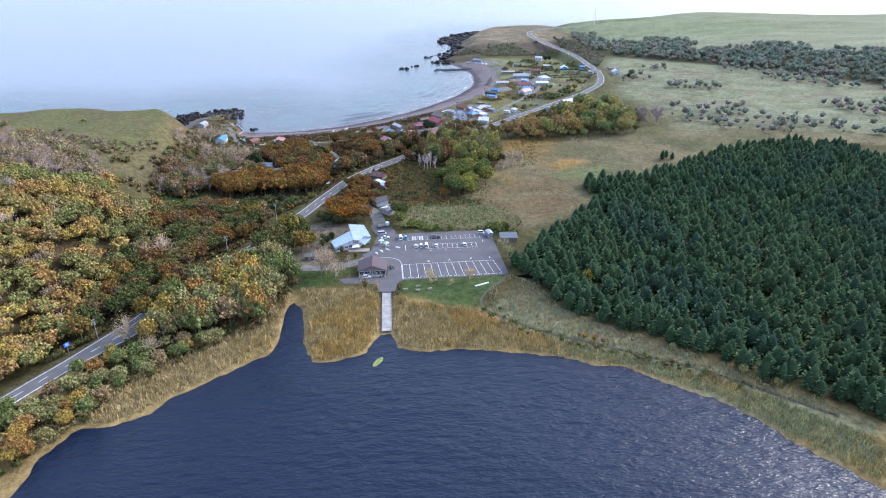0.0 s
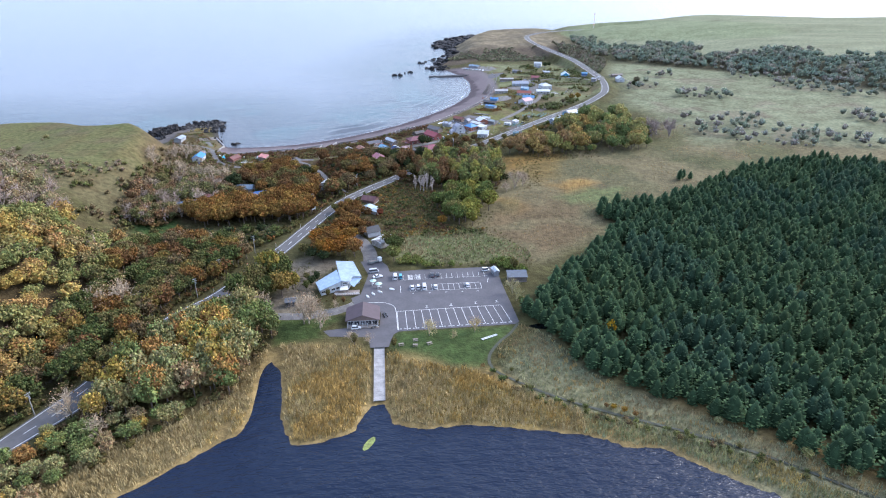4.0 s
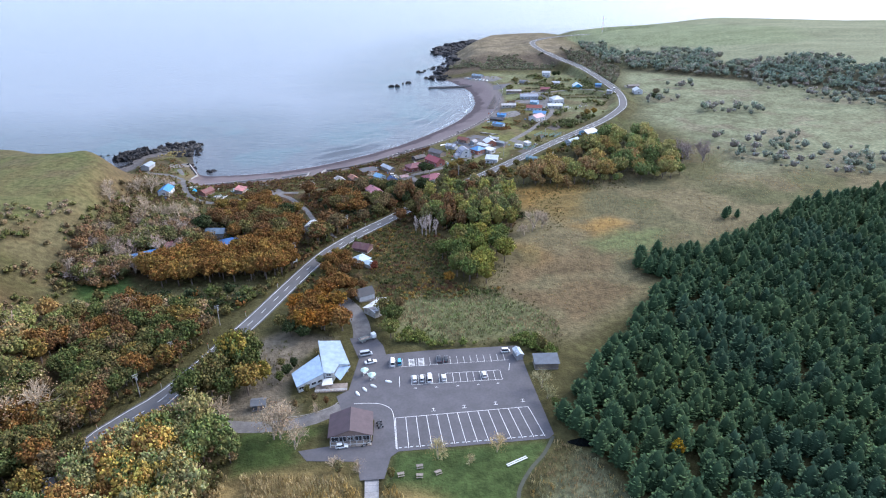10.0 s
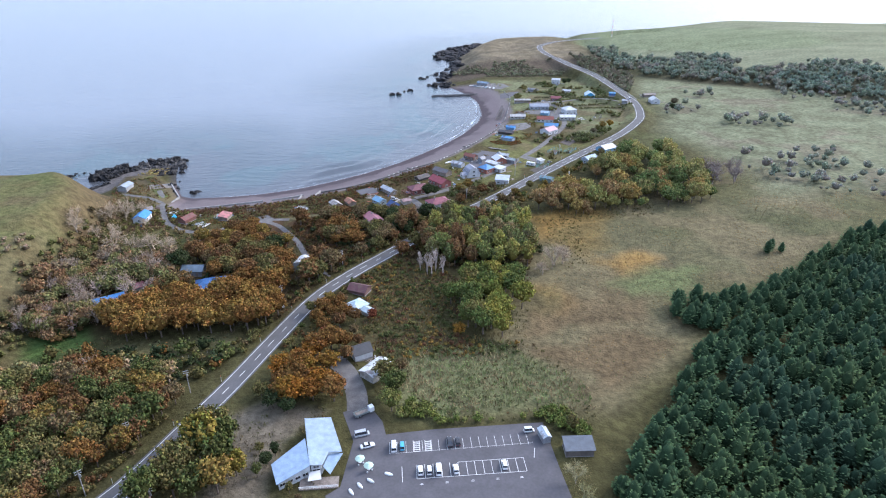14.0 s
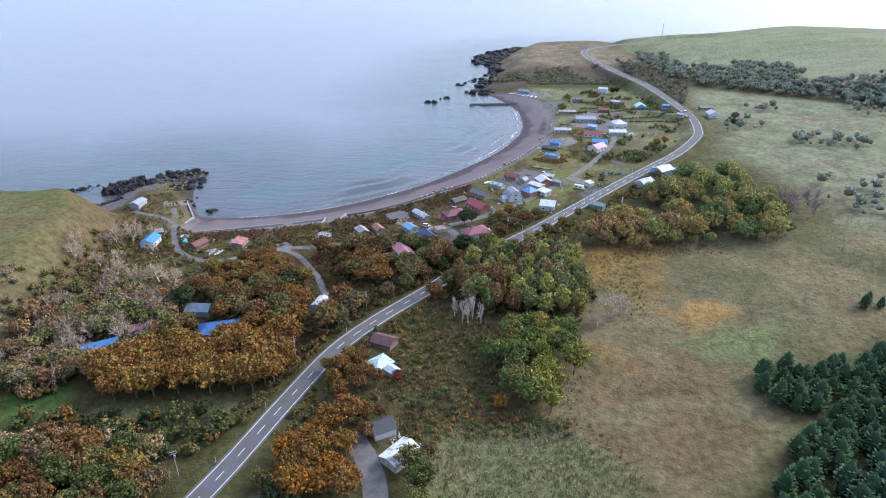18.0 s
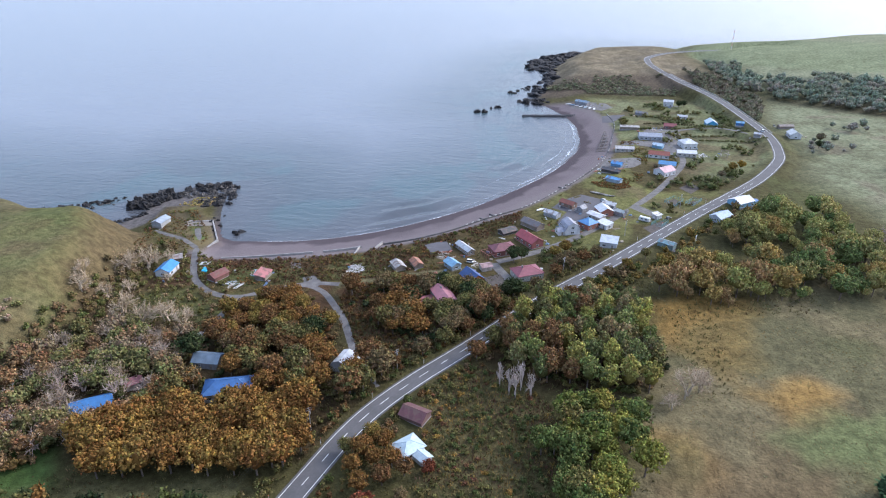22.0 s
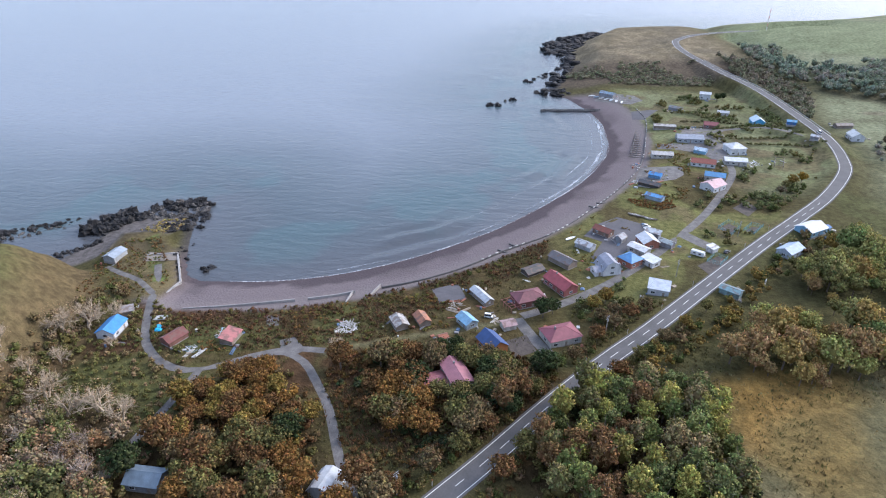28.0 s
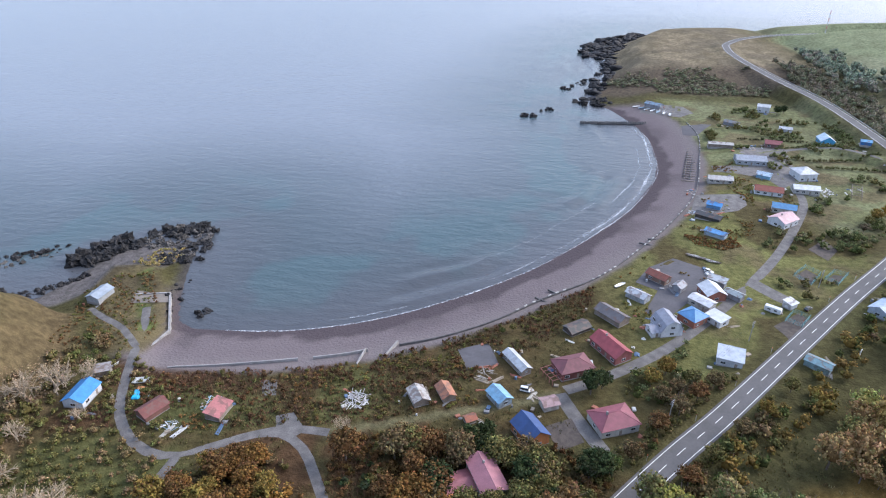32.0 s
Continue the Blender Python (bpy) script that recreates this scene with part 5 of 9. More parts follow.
# ---- boats, parasols, tables ----
def boat_mesh(L, Wd, D, open_top=True):
    secs = []
    for u, w, k in ((-1.0, 0.55, 0.35), (-0.6, 0.9, 0.1), (0, 1.0, 0.0), (0.5, 0.8, 0.06), (0.85, 0.38, 0.25), (1.0, 0.05, 0.5)):
        x, hw = u * L / 2, w * Wd / 2
        secs.append([(x, -hw, D), (x, -hw * 0.8, D * (0.35 + k * 0.4)), (x, 0, D * k), (x, hw * 0.8, D * (0.35 + k * 0.4)), (x, hw, D), (x, hw * 0.86, D), (x, 0, D * (0.35 + 0.5 * k)), (x, -hw * 0.86, D)])
    return hull(secs)


def boat(label, x, y, yaw, L, Wd, colour, upside=False, z=None):
    zz = float(ground_z(x, y)) if z is None else z
    ob = empty("boat", pose(x, y, zz + (0.5 if upside else 0.02), 180 if upside else 0, 0, yaw), label, "boat")
    part("hull", boat_mesh(L, Wd, 0.5 if upside else 0.75), paint(colour, 0.4), ob)
    for u in (-0.25, 0.2):
        part("thwart", boxed(u * L - 0.12, -Wd * 0.42, 0.42, u * L + 0.12, Wd * 0.42, 0.47), M_WOOD, ob)


for x, y, a in ((-12.8, 27.6, -62), (-10.4, 29.7, -58), (-7.4, 31.3, -42), (-2.2, 33.4, -24)):
    boat("small white rowing boat upturned on the asphalt", x, y, a, 2.6, 1.1, (0.74, 0.75, 0.74), True, 6.5)
boat("white fishing boat drawn up at the seawall", 43.4, 325.4, 38, 6.0, 1.7, (0.72, 0.72, 0.70))
for k in range(6):
    boat("old wooden boat laid up in the grass", 78.2 + 1.9 * k, 352.6 - 1.15 * k + 0.4 * (k % 2), -35 + 8 * (k % 3), 4.6, 1.4, [(0.34, 0.29, 0.25), (0.55, 0.53, 0.50), (0.20, 0.16, 0.14)][k % 3])
for k in range(7):
    boat("small fishing boat drawn up on the upper beach", 96 + 3.4 * k, 604 - 4.2 * k, 20 + 9 * k, 6.5, 1.9, [(0.70, 0.71, 0.72), (0.30, 0.42, 0.52), (0.55, 0.56, 0.57)][k % 3])
for x, y, a in ((-123.5, 247.5, 15), (-124.6, 248.6, 12)):
    boat("narrow white boat beside the lane", x, y, a, 7.0, 1.5, (0.66, 0.66, 0.63))


def parasol(x, y):
    ob = empty("parasol", pose(x, y, 6.5), "open pale green parasol over a round table", "parasol")
    bm = bmesh.new()
    tube(bm, (0, 0, 0), (0, 0, 2.5), 0.03, 0.03, 6)
    part("pole", bm, M_STEEL, ob)
    bm = bmesh.new()
    top = bm.verts.new((0, 0, 2.6))
    rim = [bm.verts.new((1.5 * math.cos(k * math.tau / 8), 1.5 * math.sin(k * math.tau / 8), 2.05)) for k in range(8)]
    mid = [bm.verts.new((0.8 * math.cos((k + 0.5) * math.tau / 8), 0.8 * math.sin((k + 0.5) * math.tau / 8), 2.3)) for k in range(8)]
    for k in range(8):
        bm.faces.new((top, rim[k], mid[k]))
        bm.faces.new((top, mid[k], rim[(k + 1) % 8]))
        bm.faces.new((rim[k], rim[(k + 1) % 8], mid[k]))
    part("canopy", bm, paint((0.42, 0.56, 0.48), 0.8), ob)
    bm = bmesh.new()
    tube(bm, (0, 0, 0.70), (0, 0, 0.74), 0.55, 0.55, 14)
    part("table_top", bm, M_WHITE, ob)
    for k in range(3):
        a = k * 2.1
        part("stool", boxed(0.9 * math.cos(a) - 0.2, 0.9 * math.sin(a) - 0.2, 0, 0.9 * math.cos(a) + 0.2, 0.9 * math.sin(a) + 0.2, 0.45, bevel=0.03), M_WHITE, ob)


parasol(-10.6, 38.4)
parasol(-8.0, 35.4)


def picnic_table(x, y, yaw):
    ob = empty("picnic_table", pose(x, y, 6.42, 0, 0, yaw), "dark weathered wooden picnic table on the lawn", "table", "picnic tables")
    part("table_top", boxed(-1.0, -0.4, 0.70, 1.0, 0.4, 0.76, bevel=0.01), M_WOOD, ob)
    for s in (-1, 1):
        part("bench", boxed(-1.0, s * 0.75 - 0.14, 0.42, 1.0, s * 0.75 + 0.14, 0.47), M_WOOD, ob)
        bm = bmesh.new()
        for t in (-1, 1):
            tube(bm, (s * 0.75, t * 0.75, 0), (s * 0.75, t * 0.3, 0.7), 0.05, 0.05, 5)
        part("leg_frame", bm, M_WOOD, ob)


for x, y, a in ((6.4, -8.0, 5), (6.2, -11.6, -4), (11.6, -10.8, 20), (0.8, -10.6, 8)):
    picnic_table(x, y, a)
bench = empty("long_bench", pose(35.2, -8.6, 6.4, 0, 0, 24), "long white two-plank bench on the lawn", "bench")
for s in (-1, 1):
    part("plank", boxed(-3.6, s * 0.32 - 0.2, 0.40, 3.6, s * 0.32 + 0.2, 0.46, bevel=0.01), M_WHITE, bench)
for k in range(4):
    part("support", boxed(-3.2 + 2.1 * k, -0.45, 0, -3.0 + 2.1 * k, 0.45, 0.40), M_CONC, bench)
for x, y in ((-5.6, 12.2), (-5.4, 11.0), (-5.0, 9.9), (-10.0, 2.2), (-8.6, 3.4)):
    ob = empty("motorcycle", pose(x, y, 6.5, 0, 0, 20), "black motorcycle parked by the visitor house", "motorcycle", "motorcycles at the visitor house")
    for wx in (-0.7, 0.7):
        bm = bmesh.new()
        tube(bm, (wx, -0.06, 0.32), (wx, 0.06, 0.32), 0.32, 0.32, 10)
        part("wheel", bm, M_TYRE, ob)
    part("engine", boxed(-0.35, -0.16, 0.25, 0.3, 0.16, 0.62, bevel=0.05), M_STEEL, ob)
    part("tank", boxed(-0.1, -0.15, 0.62, 0.45, 0.15, 0.88, bevel=0.06), paint((0.05, 0.05, 0.06), 0.3), ob)
    part("saddle", boxed(-0.75, -0.14, 0.66, -0.1, 0.14, 0.78, bevel=0.04), M_TYRE, ob)
    part("handlebar", boxed(0.5, -0.38, 0.98, 0.54, 0.38, 1.02), M_STEEL, ob)

# ---- rocks and sea works ----
def rock_mesh(seed, flat):
    rs = np.random.RandomState(seed)
    bm = bmesh.new()
    bmesh.ops.create_icosphere(bm, subdivisions=3, radius=1)
    off = Vector(rs.rand(3) * 50)
    for q in bm.verts:
        p = q.co.copy()
        k = 0.55 + 0.95 * abs(noise.noise(p * 1.5 + off)) + 0.45 * abs(noise.noise(p * 3.4 + off)) + 0.22 * noise.noise(p * 7 + off)
        q.co = Vector((p.x, p.y, p.z * flat)) * k
    me = bpy.data.meshes.new("rock")
    bm.to_mesh(me)
    bm.free()
    me.materials.append(M_ROCK)
    return me


ROCKS = [rock_mesh(k, 0.55 + 0.12 * (k % 4)) for k in range(7)]
PALE_ROCKS = [me.copy() for me in ROCKS]
for me in PALE_ROCKS:
    me.materials.clear()
    me.materials.append(M_GREYROCK)
rk = np.random.RandomState(77)


def rocks(poly, n, s0, s1, label, group, z=-0.3, joined=False, flat=1.0, pale=False):
    p = np.array(poly)
    made = 0
    vs, fs, o_ = [], [], 0
    while made < n:
        x, y = p.min(0) + rk.rand(2) * (p.max(0) - p.min(0))
        if not inside(np.array([x]), np.array([y]), poly)[0]:
            continue
        s = s0 + (s1 - s0) * rk.rand() ** 2
        mesh = (PALE_ROCKS if pale else ROCKS)[rk.randint(7)]
        m_ = pose(x, y, max(z, float(ground_z(x, y)) - 0.2) + s * 0.12, rk.normal() * 12, rk.normal() * 12, rk.rand() * 360) @ Matrix.Diagonal((s, s * (0.6 + 0.5 * rk.rand()), s * (0.8 + 0.9 * rk.rand()) * flat, 1))
        made += 1
        if joined:
            co = np.array([m_ @ q.co for q in mesh.vertices])
            vs.append(co)
            fs.append(np.array([q.vertices[:] for q in mesh.polygons]) + o_)
            o_ += len(co)
            continue
        o = new("rock", mesh)
        o.matrix_basis = m_
        tagged(o, label, "rock", group)
    if joined:
        tagged(put(new("rocks", mesh_tris("rocks", np.concatenate(vs), np.concatenate(fs))), M_ROCK), label, "rocks", kind="stuff")


POINT_ROCKS = "black rocks of the point"
rocks([(-204, 326), (-198, 341), (-190, 352), (-182, 357), (-178, 348), (-186, 338), (-192, 326)], 46, 1.8, 5.6, "jagged black sea rock on the point", POINT_ROCKS, flat=0.9)
rocks([(-184, 352), (-176, 366), (-164, 372), (-150, 366), (-146, 354), (-158, 346), (-172, 344)], 62, 1.2, 3.6, "grey rock with pale crust on the point", POINT_ROCKS, flat=0.62, pale=True)
rocks([(-182, 356), (-176, 368), (-162, 374), (-148, 367), (-152, 362), (-164, 360)], 40, 1.2, 3.6, "jagged black rock standing in the sea", POINT_ROCKS, flat=0.7)
rocks([(-166, 336), (-150, 348), (-142, 342), (-146, 334), (-158, 329)], 30, 1.0, 2.6, "low dark rock in the shallows", POINT_ROCKS, flat=0.6)
rocks([(-160, 340), (-148, 350), (-140, 345), (-152, 336)], 18, 0.8, 2.2, "low grey rock in the shallows", POINT_ROCKS, flat=0.6, pale=True)
rocks([(-156, 352), (-150, 358), (-145, 350), (-149, 344), (-153, 346)], 8, 1.6, 3.2, "black rock standing off the point", POINT_ROCKS, flat=0.8)
rocks([(-142, 322), (-138, 306), (-134, 288), (-138, 286), (-144, 306), (-147, 320)], 16, 0.6, 1.5, "black boulder at the foot of the quay", POINT_ROCKS)
rocks([(-262, 318), (-232, 334), (-212, 347), (-210, 343), (-226, 330), (-250, 314)], 60, 0.9, 2.6, "dark reef rock awash off the hill", "reef rocks", flat=0.7)
rocks([(-258, 314), (-232, 326), (-214, 338), (-212, 332), (-236, 316)], 40, 0.6, 1.8, "pale-crusted reef rock off the hill", "reef rocks", flat=0.6, pale=True)
rocks([(-260, 312), (-236, 309), (-208, 294), (-196, 304), (-186, 318), (-190, 320), (-200, 308), (-212, 300), (-238, 316)], 220, 0.4, 1.5, "dark shore boulders under the hill", "", joined=True)
rocks([(-128, 291), (-128, 297), (-122, 297), (-122, 291)], 3, 1.6, 2.6, "black boulder at the beach end", POINT_ROCKS)
rocks([(2, 574), (6, 583), (16, 584), (14, 575)], 8, 1.4, 3.2, "dark islet rock in the bay", "islet rocks")
rocks([(20, 592), (22, 598), (32, 600), (31, 594)], 6, 1.0, 2.6, "dark islet rock in the bay", "islet rocks")
HEAD = "rocks of the far headland"
rocks([(78, 608), (60, 612), (43, 621), (50, 632), (66, 640), (78, 632)], 34, 2.0, 5.5, "black rock at the headland's foot", HEAD, flat=0.5)
rocks([(44, 652), (40, 662), (58, 690), (66, 700), (62, 680)], 18, 1.2, 3.4, "black rock off the headland", HEAD, flat=0.6)
rocks([(76, 636), (64, 640), (70, 690), (86, 742), (92, 790), (64, 800), (82, 866), (118, 914), (150, 945), (162, 934), (130, 878), (106, 806), (100, 740), (84, 684)], 190, 2.5, 8.5, "black rock shelf under the headland", "", joined=True, flat=0.38)
rocks([(150, 934), (206, 952), (290, 960), (372, 951), (380, 962), (290, 974), (200, 970)], 50, 1.5, 5.0, "dark reef rocks along the far shore", "", joined=True, flat=0.6)
# breakwater of concrete blocks
bw = empty("breakwater", pose(48.6, 563.8, 0, 0, 0, 2.8), "low breakwater of dark concrete blocks", "breakwater")
part("core", boxed(0, -1.4, -1.5, 50, 1.4, 0.6, bevel=0.1), M_DARKCONC, bw)
block = bpy.data.meshes.new("block")
bm = bmesh.new()
for a, b in (((0, 0, 0), (0, 0, 1.5)), ((0, 0, 0.5), (1.1, 0, -0.3)), ((0, 0, 0.5), (-0.6, 0.95, -0.3)), ((0, 0, 0.5), (-0.6, -0.95, -0.3))):
    tube(bm, a, b, 0.5, 0.34, 6)
bm.to_mesh(block)
bm.free()
block.materials.append(M_DARKCONC)
for k in range(56):
    o = new("block", block)
    o.parent = bw
    o.matrix_basis = pose(0.8 + 1.75 * (k // 2), -1.0 + 2.0 * (k % 2), 0.55, rk.normal() * 14, rk.normal() * 14, rk.rand() * 360)
# seawall along the back of the beach
wall_run = empty("seawall", pose(0, 0, 0), "low concrete seawall behind the beach", "seawall")
wall_run["kind"] = "structure"
for a, b in zip(BACK[2:-1], BACK[3:]):
    mid = (a + b) / 2
    if -55 < mid[0] < -44 or -76 < mid[0] < -72:
        continue
    d = b - a
    o = part("wall_panel", boxed(-0.02, -0.22, -1.6, float(np.linalg.norm(d)) + 0.02, 0.22, 0.32 + 0.1 * rk.rand(), bevel=0.03), M_CONC if mid[0] < -44 else M_DARKCONC, wall_run)
    o.matrix_basis = pose(a[0], a[1], max(3.6, float(ground_z(mid[0], mid[1]))), 0, 0, math.degrees(math.atan2(d[1], d[0])))
stone_mesh = bpy.data.meshes.new("stone")
bm = boxed(-0.8, -0.28, -0.2, 0.8, 0.28, 0.3, bevel=0.08)
bm.to_mesh(stone_mesh)
bm.free()
stone_mesh.materials.append(material("pale_stone", (0.40, 0.39, 0.37), 0.9, vary=0.3, size=0.8, rand=0.3))
fine = spline(np.c_[BACK, np.zeros(len(BACK))], 2.6)
for a, b in zip(fine[:-1], fine[1:]):
    if a[1] > 300 and rk.rand() < 0.62:
        o = new("stone", stone_mesh)
        o.parent = wall_run
        o.matrix_basis = pose(a[0], a[1], max(3.6, float(ground_z(a[0], a[1]))) + 0.35, rk.normal() * 5, rk.normal() * 5, math.degrees(math.atan2(b[1] - a[1], b[0] - a[0])) + rk.normal() * 7)
for x, y, a in ((-54.5, 269.5, 82), (-44.5, 275.5, 70)):
    o = part("slip_wall", boxed(-4.5, -0.25, -1.5, 4.5, 0.25, 0.9, bevel=0.03), M_CONC, wall_run)
    o.matrix_basis = pose(x, y, 3.4, 0, 0, a)
quay = empty("quay", pose(0, 0, 0), "grassy quay with a worn concrete edge", "quay")
quay["kind"] = "structure"
for (x0, y0), (x1, y1) in (((-141.5, 302.5), (-129.5, 277.5)), ((-129.5, 277.5), (-132.0, 266)), ((-132.0, 266), (-139, 257)), ((-141.5, 302.5), (-155, 300))):
    o = part("quay_wall", boxed(0, -0.4, -3.6, math.hypot(x1 - x0, y1 - y0), 0.4, 0.35, bevel=0.05), M_CONC, quay)
    o.matrix_basis = pose(x0, y0, 3.8, 0, 0, math.degrees(math.atan2(y1 - y0, x1 - x0)))
bm = bmesh.new()
bm.faces.new([bm.verts.new((x, y, 3.78)) for x, y in ((-157, 303), (-142, 302), (-139, 296), (-154, 294))])
part("apron", bm, paint((0.21, 0.18, 0.15), 0.9), quay, "worn tan concrete apron")
for x, y, a, L in ((11, 313, -28, 7), (16, 320, -35, 6), (62, 366, -10, 8), (66, 372, 15, 6)):
    o = part("driftwood_ramp", boxed(-L / 2, -0.35, -0.3, L / 2, 0.35, 0.5, bevel=0.05), M_DARKCONC, None)
    o.matrix_basis = pose(x, y, float(ground_z(x, y)) + 0.1, 0, 6, a)
    tagged(o, "dark timber boat ramp across the seawall", "ramp")

slip = empty("slipway", pose(110, 478, float(ground_z(110, 478)) + 0.25, 0, 0, 74), "dark timber slip rails laid along the upper beach", "slipway")
for k in range(4):
    part("rail", boxed(-32 + 3 * k, -6 + 3.4 * k, -0.6, 30 - 2 * k, -5.65 + 3.4 * k, 0.12, bevel=0.03), M_DARKCONC, slip)
for k in range(15):
    o = part("sleeper", boxed(-0.16, -6.4, -0.5, 0.16, 5.4, 0.05), M_WOOD, slip)
    o.matrix_basis = pose(-29 + 4.1 * k, 0, 0, 0, 0, rk.normal() * 3)

# ---- surf ----
m_foam = bpy.data.materials.new("sea_foam")
m_foam.use_nodes = True
fn, fl = m_foam.node_tree.nodes, m_foam.node_tree.links
fn["Principled BSDF"].inputs["Base Color"].default_value = (0.62, 0.64, 0.67, 1)
fn["Principled BSDF"].inputs["Roughness"].default_value = 0.7
f_noise = fn.new("ShaderNodeTexNoise")
f_noise.inputs["Scale"].default_value, f_noise.inputs["Detail"].default_value = 0.9, 10
f_geo = fn.new("ShaderNodeNewGeometry")
fl.new(f_geo.outputs["Position"], f_noise.inputs["Vector"])
f_tint = fn.new("ShaderNodeAttribute")   # how thick the foam lies, across each band
f_tint.attribute_name = "tint"
f_sum = fn.new("ShaderNodeMath")
f_sum.operation = "MULTIPLY_ADD"
f_sum.inputs[1].default_value = 0.75
fl.new(f_tint.outputs["Alpha"], f_sum.inputs[0])
fl.new(f_noise.outputs["Fac"], f_sum.inputs[2])
f_map = fn.new("ShaderNodeMapRange")
f_map.inputs["From Min"].default_value, f_map.inputs["From Max"].default_value, f_map.inputs["To Max"].default_value = 0.96, 1.36, 0.62
fl.new(f_sum.outputs[0], f_map.inputs["Value"])
fl.new(f_map.outputs["Result"], fn["Principled BSDF"].inputs["Alpha"])
shore = spline([q for q in COAST if -126 < q[0] < 95 and q[1] < 580], 1.5)
tang = np.gradient(shore, axis=0)
tang /= np.linalg.norm(tang, axis=1)[:, None]
out_ = np.c_[-tang[:, 1], tang[:, 0]]
for k_, (off, width, lo, hi, thick, label) in enumerate(((0.4, 0.8, 0.0, 1.0, 0.92, "thin white line of foam at the water's edge"), (4.4, 4.0, 0.44, 1.0, 0.84, "broad wash of white foam at the beach"), (4.5, 1.0, 0.10, 0.55, 0.80, "broken white wavelet near the beach"), (12.0, 1.6, 0.55, 0.95, 0.76, "white breaker rolling to the beach"), (20.0, 1.2, 0.30, 0.80, 0.70, "faint foam line in the shallows"))):
    n = len(shore)
    u = np.arange(n) / n
    wob = 2.6 * (fbm(u * 300 + off * 9, u * 0, 16) - 0.5) * (1 if off > 1 else 0.35)
    wid = width * (0.55 + 0.9 * fbm(u * 300 + off * 31, u * 0 + off, 10))
    amt = thick * (0.74 + 0.5 * fbm(u * 300 + off * 77, u * 0 + off, 12)) * sstep(lo - 0.02, lo + 0.06, u) * sstep(hi + 0.02, hi - 0.06, u)
    cols = [(-1.0, 0.0), (-0.45, 0.75), (-0.1, 1.0), (0.35, 0.7), (1.0, 0.0)]
    v = np.stack([np.c_[shore + out_ * (off + wob + wid * c)[:, None], np.full(n, 0.12 + 0.015 * k_)] for c, _ in cols], 1).reshape(-1, 3)
    tint = np.stack([np.c_[np.ones((n, 3)), amt * a] for _, a in cols], 1).reshape(-1, 4)
    k = np.arange(n - 1)[:, None] * 5
    f = np.concatenate([np.concatenate([k + (c, c + 5, c + 6), k + (c, c + 6, c + 1)]) for c in range(4)])
    tagged(put(new("surf", mesh_tris("surf", v, f, tint)), m_foam), label, "surf", kind="structure")

# ---- poles, signs, mast, rails ----
def utility_pole(x, y, yaw, h=9.5, label="grey concrete utility pole with crossarms"):
    z = float(ground_z(x, y))
    ob = empty("utility_pole", pose(x, y, z, 0, 0, yaw), label, "utility pole", "utility poles along the road")
    bm = bmesh.new()
    tube(bm, (0, 0, -0.8), (0, 0, h), 0.17, 0.11, 8)
    part("pole", bm, M_CONC, ob)
    for zz, w in ((h - 0.4, 0.9), (h - 1.2, 0.9)):
        arm = part("crossarm", boxed(-w, -0.05, zz, w, 0.05, zz + 0.1), M_STEEL, ob)
        for sx_ in (-0.8, -0.3, 0.3, 0.8):
            bm = bmesh.new()
            tube(bm, (sx_, 0, zz + 0.1), (sx_, 0, zz + 0.32), 0.05, 0.04, 5)
            part("insulator", bm, M_WHITE, arm)
    bm = bmesh.new()
    tube(bm, (0.32, 0, h - 2.6), (0.32, 0, h - 1.7), 0.22, 0.22, 8)
    part("transformer", bm, M_STEEL, ob)
    return Vector((x, y, z + h - 0.2))


line_tops = [utility_pole(*q) for q in ((-118.5, -42, 60, 9), (-102, -14.8, 60, 9.5), (-86.4, 33, 40, 9.5), (-81, 53, 30, 9.5), (-70, 78, 25, 9.5), (-46.3, 135.2, 30, 9), (-22.6, 168, 45, 8.5), (13.4, 209, 45, 8.5), (46.2, 245, 45, 8.5), (84, 290, 45, 8.5), (124, 330, 45, 8.5))]
utility_pole(-65.4, 25.3, 10, 9, "slender grey concrete pole near the junction")
wires = bmesh.new()
for a, b in zip(line_tops, line_tops[1:]):
    for s in (-0.7, 0.0, 0.7):
        side_ = (b - a).cross(Vector((0, 0, 1))).normalized() * s
        prev = a + side_
        for k in range(1, 7):
            t = k / 6
            q_ = a.lerp(b, t) + side_ - Vector((0, 0, 3.2 * t * (1 - t)))
            tube(wires, prev, q_, 0.018, 0.018, 3)
            prev = q_
tagged(part("overhead_wires", wires, M_TYRE), "thin black overhead wires between the poles", "wires", kind="stuff")
sign = empty("road_sign", pose(-125.2, -51.4, float(ground_z(-125.2, -51.4)), 0, 0, 58), "blue direction sign on a grey steel post", "road sign")
bm = bmesh.new()
tube(bm, (0, 0, -0.5), (0, 0, 5.2), 0.08, 0.08, 8)
part("post", bm, M_STEEL, sign)
part("panel", boxed(-1.1, -0.12, 3.3, 1.1, -0.08, 5.0, bevel=0.01), paint((0.03, 0.12, 0.55), 0.4), sign, "blue sign panel")
for z, w in ((4.55, 0.7), (4.15, 0.5), (3.75, 0.6)):
    part("letter_bar", boxed(-w, -0.126, z, w, -0.121, z + 0.14), M_WHITE, sign)
board = empty("notice_board", pose(-45.8, 129.6, float(ground_z(-45.8, 129.6)), 0, 0, 35), "white roadside notice board on two posts", "sign")
part("panel", boxed(-1.2, -0.05, 0.9, 1.2, 0.05, 2.9, bevel=0.01), M_WHITE, board)
for s in (-0.9, 0.9):
    part("post", boxed(s - 0.06, 0.05, -0.4, s + 0.06, 0.15, 2.9), M_STEEL, board)
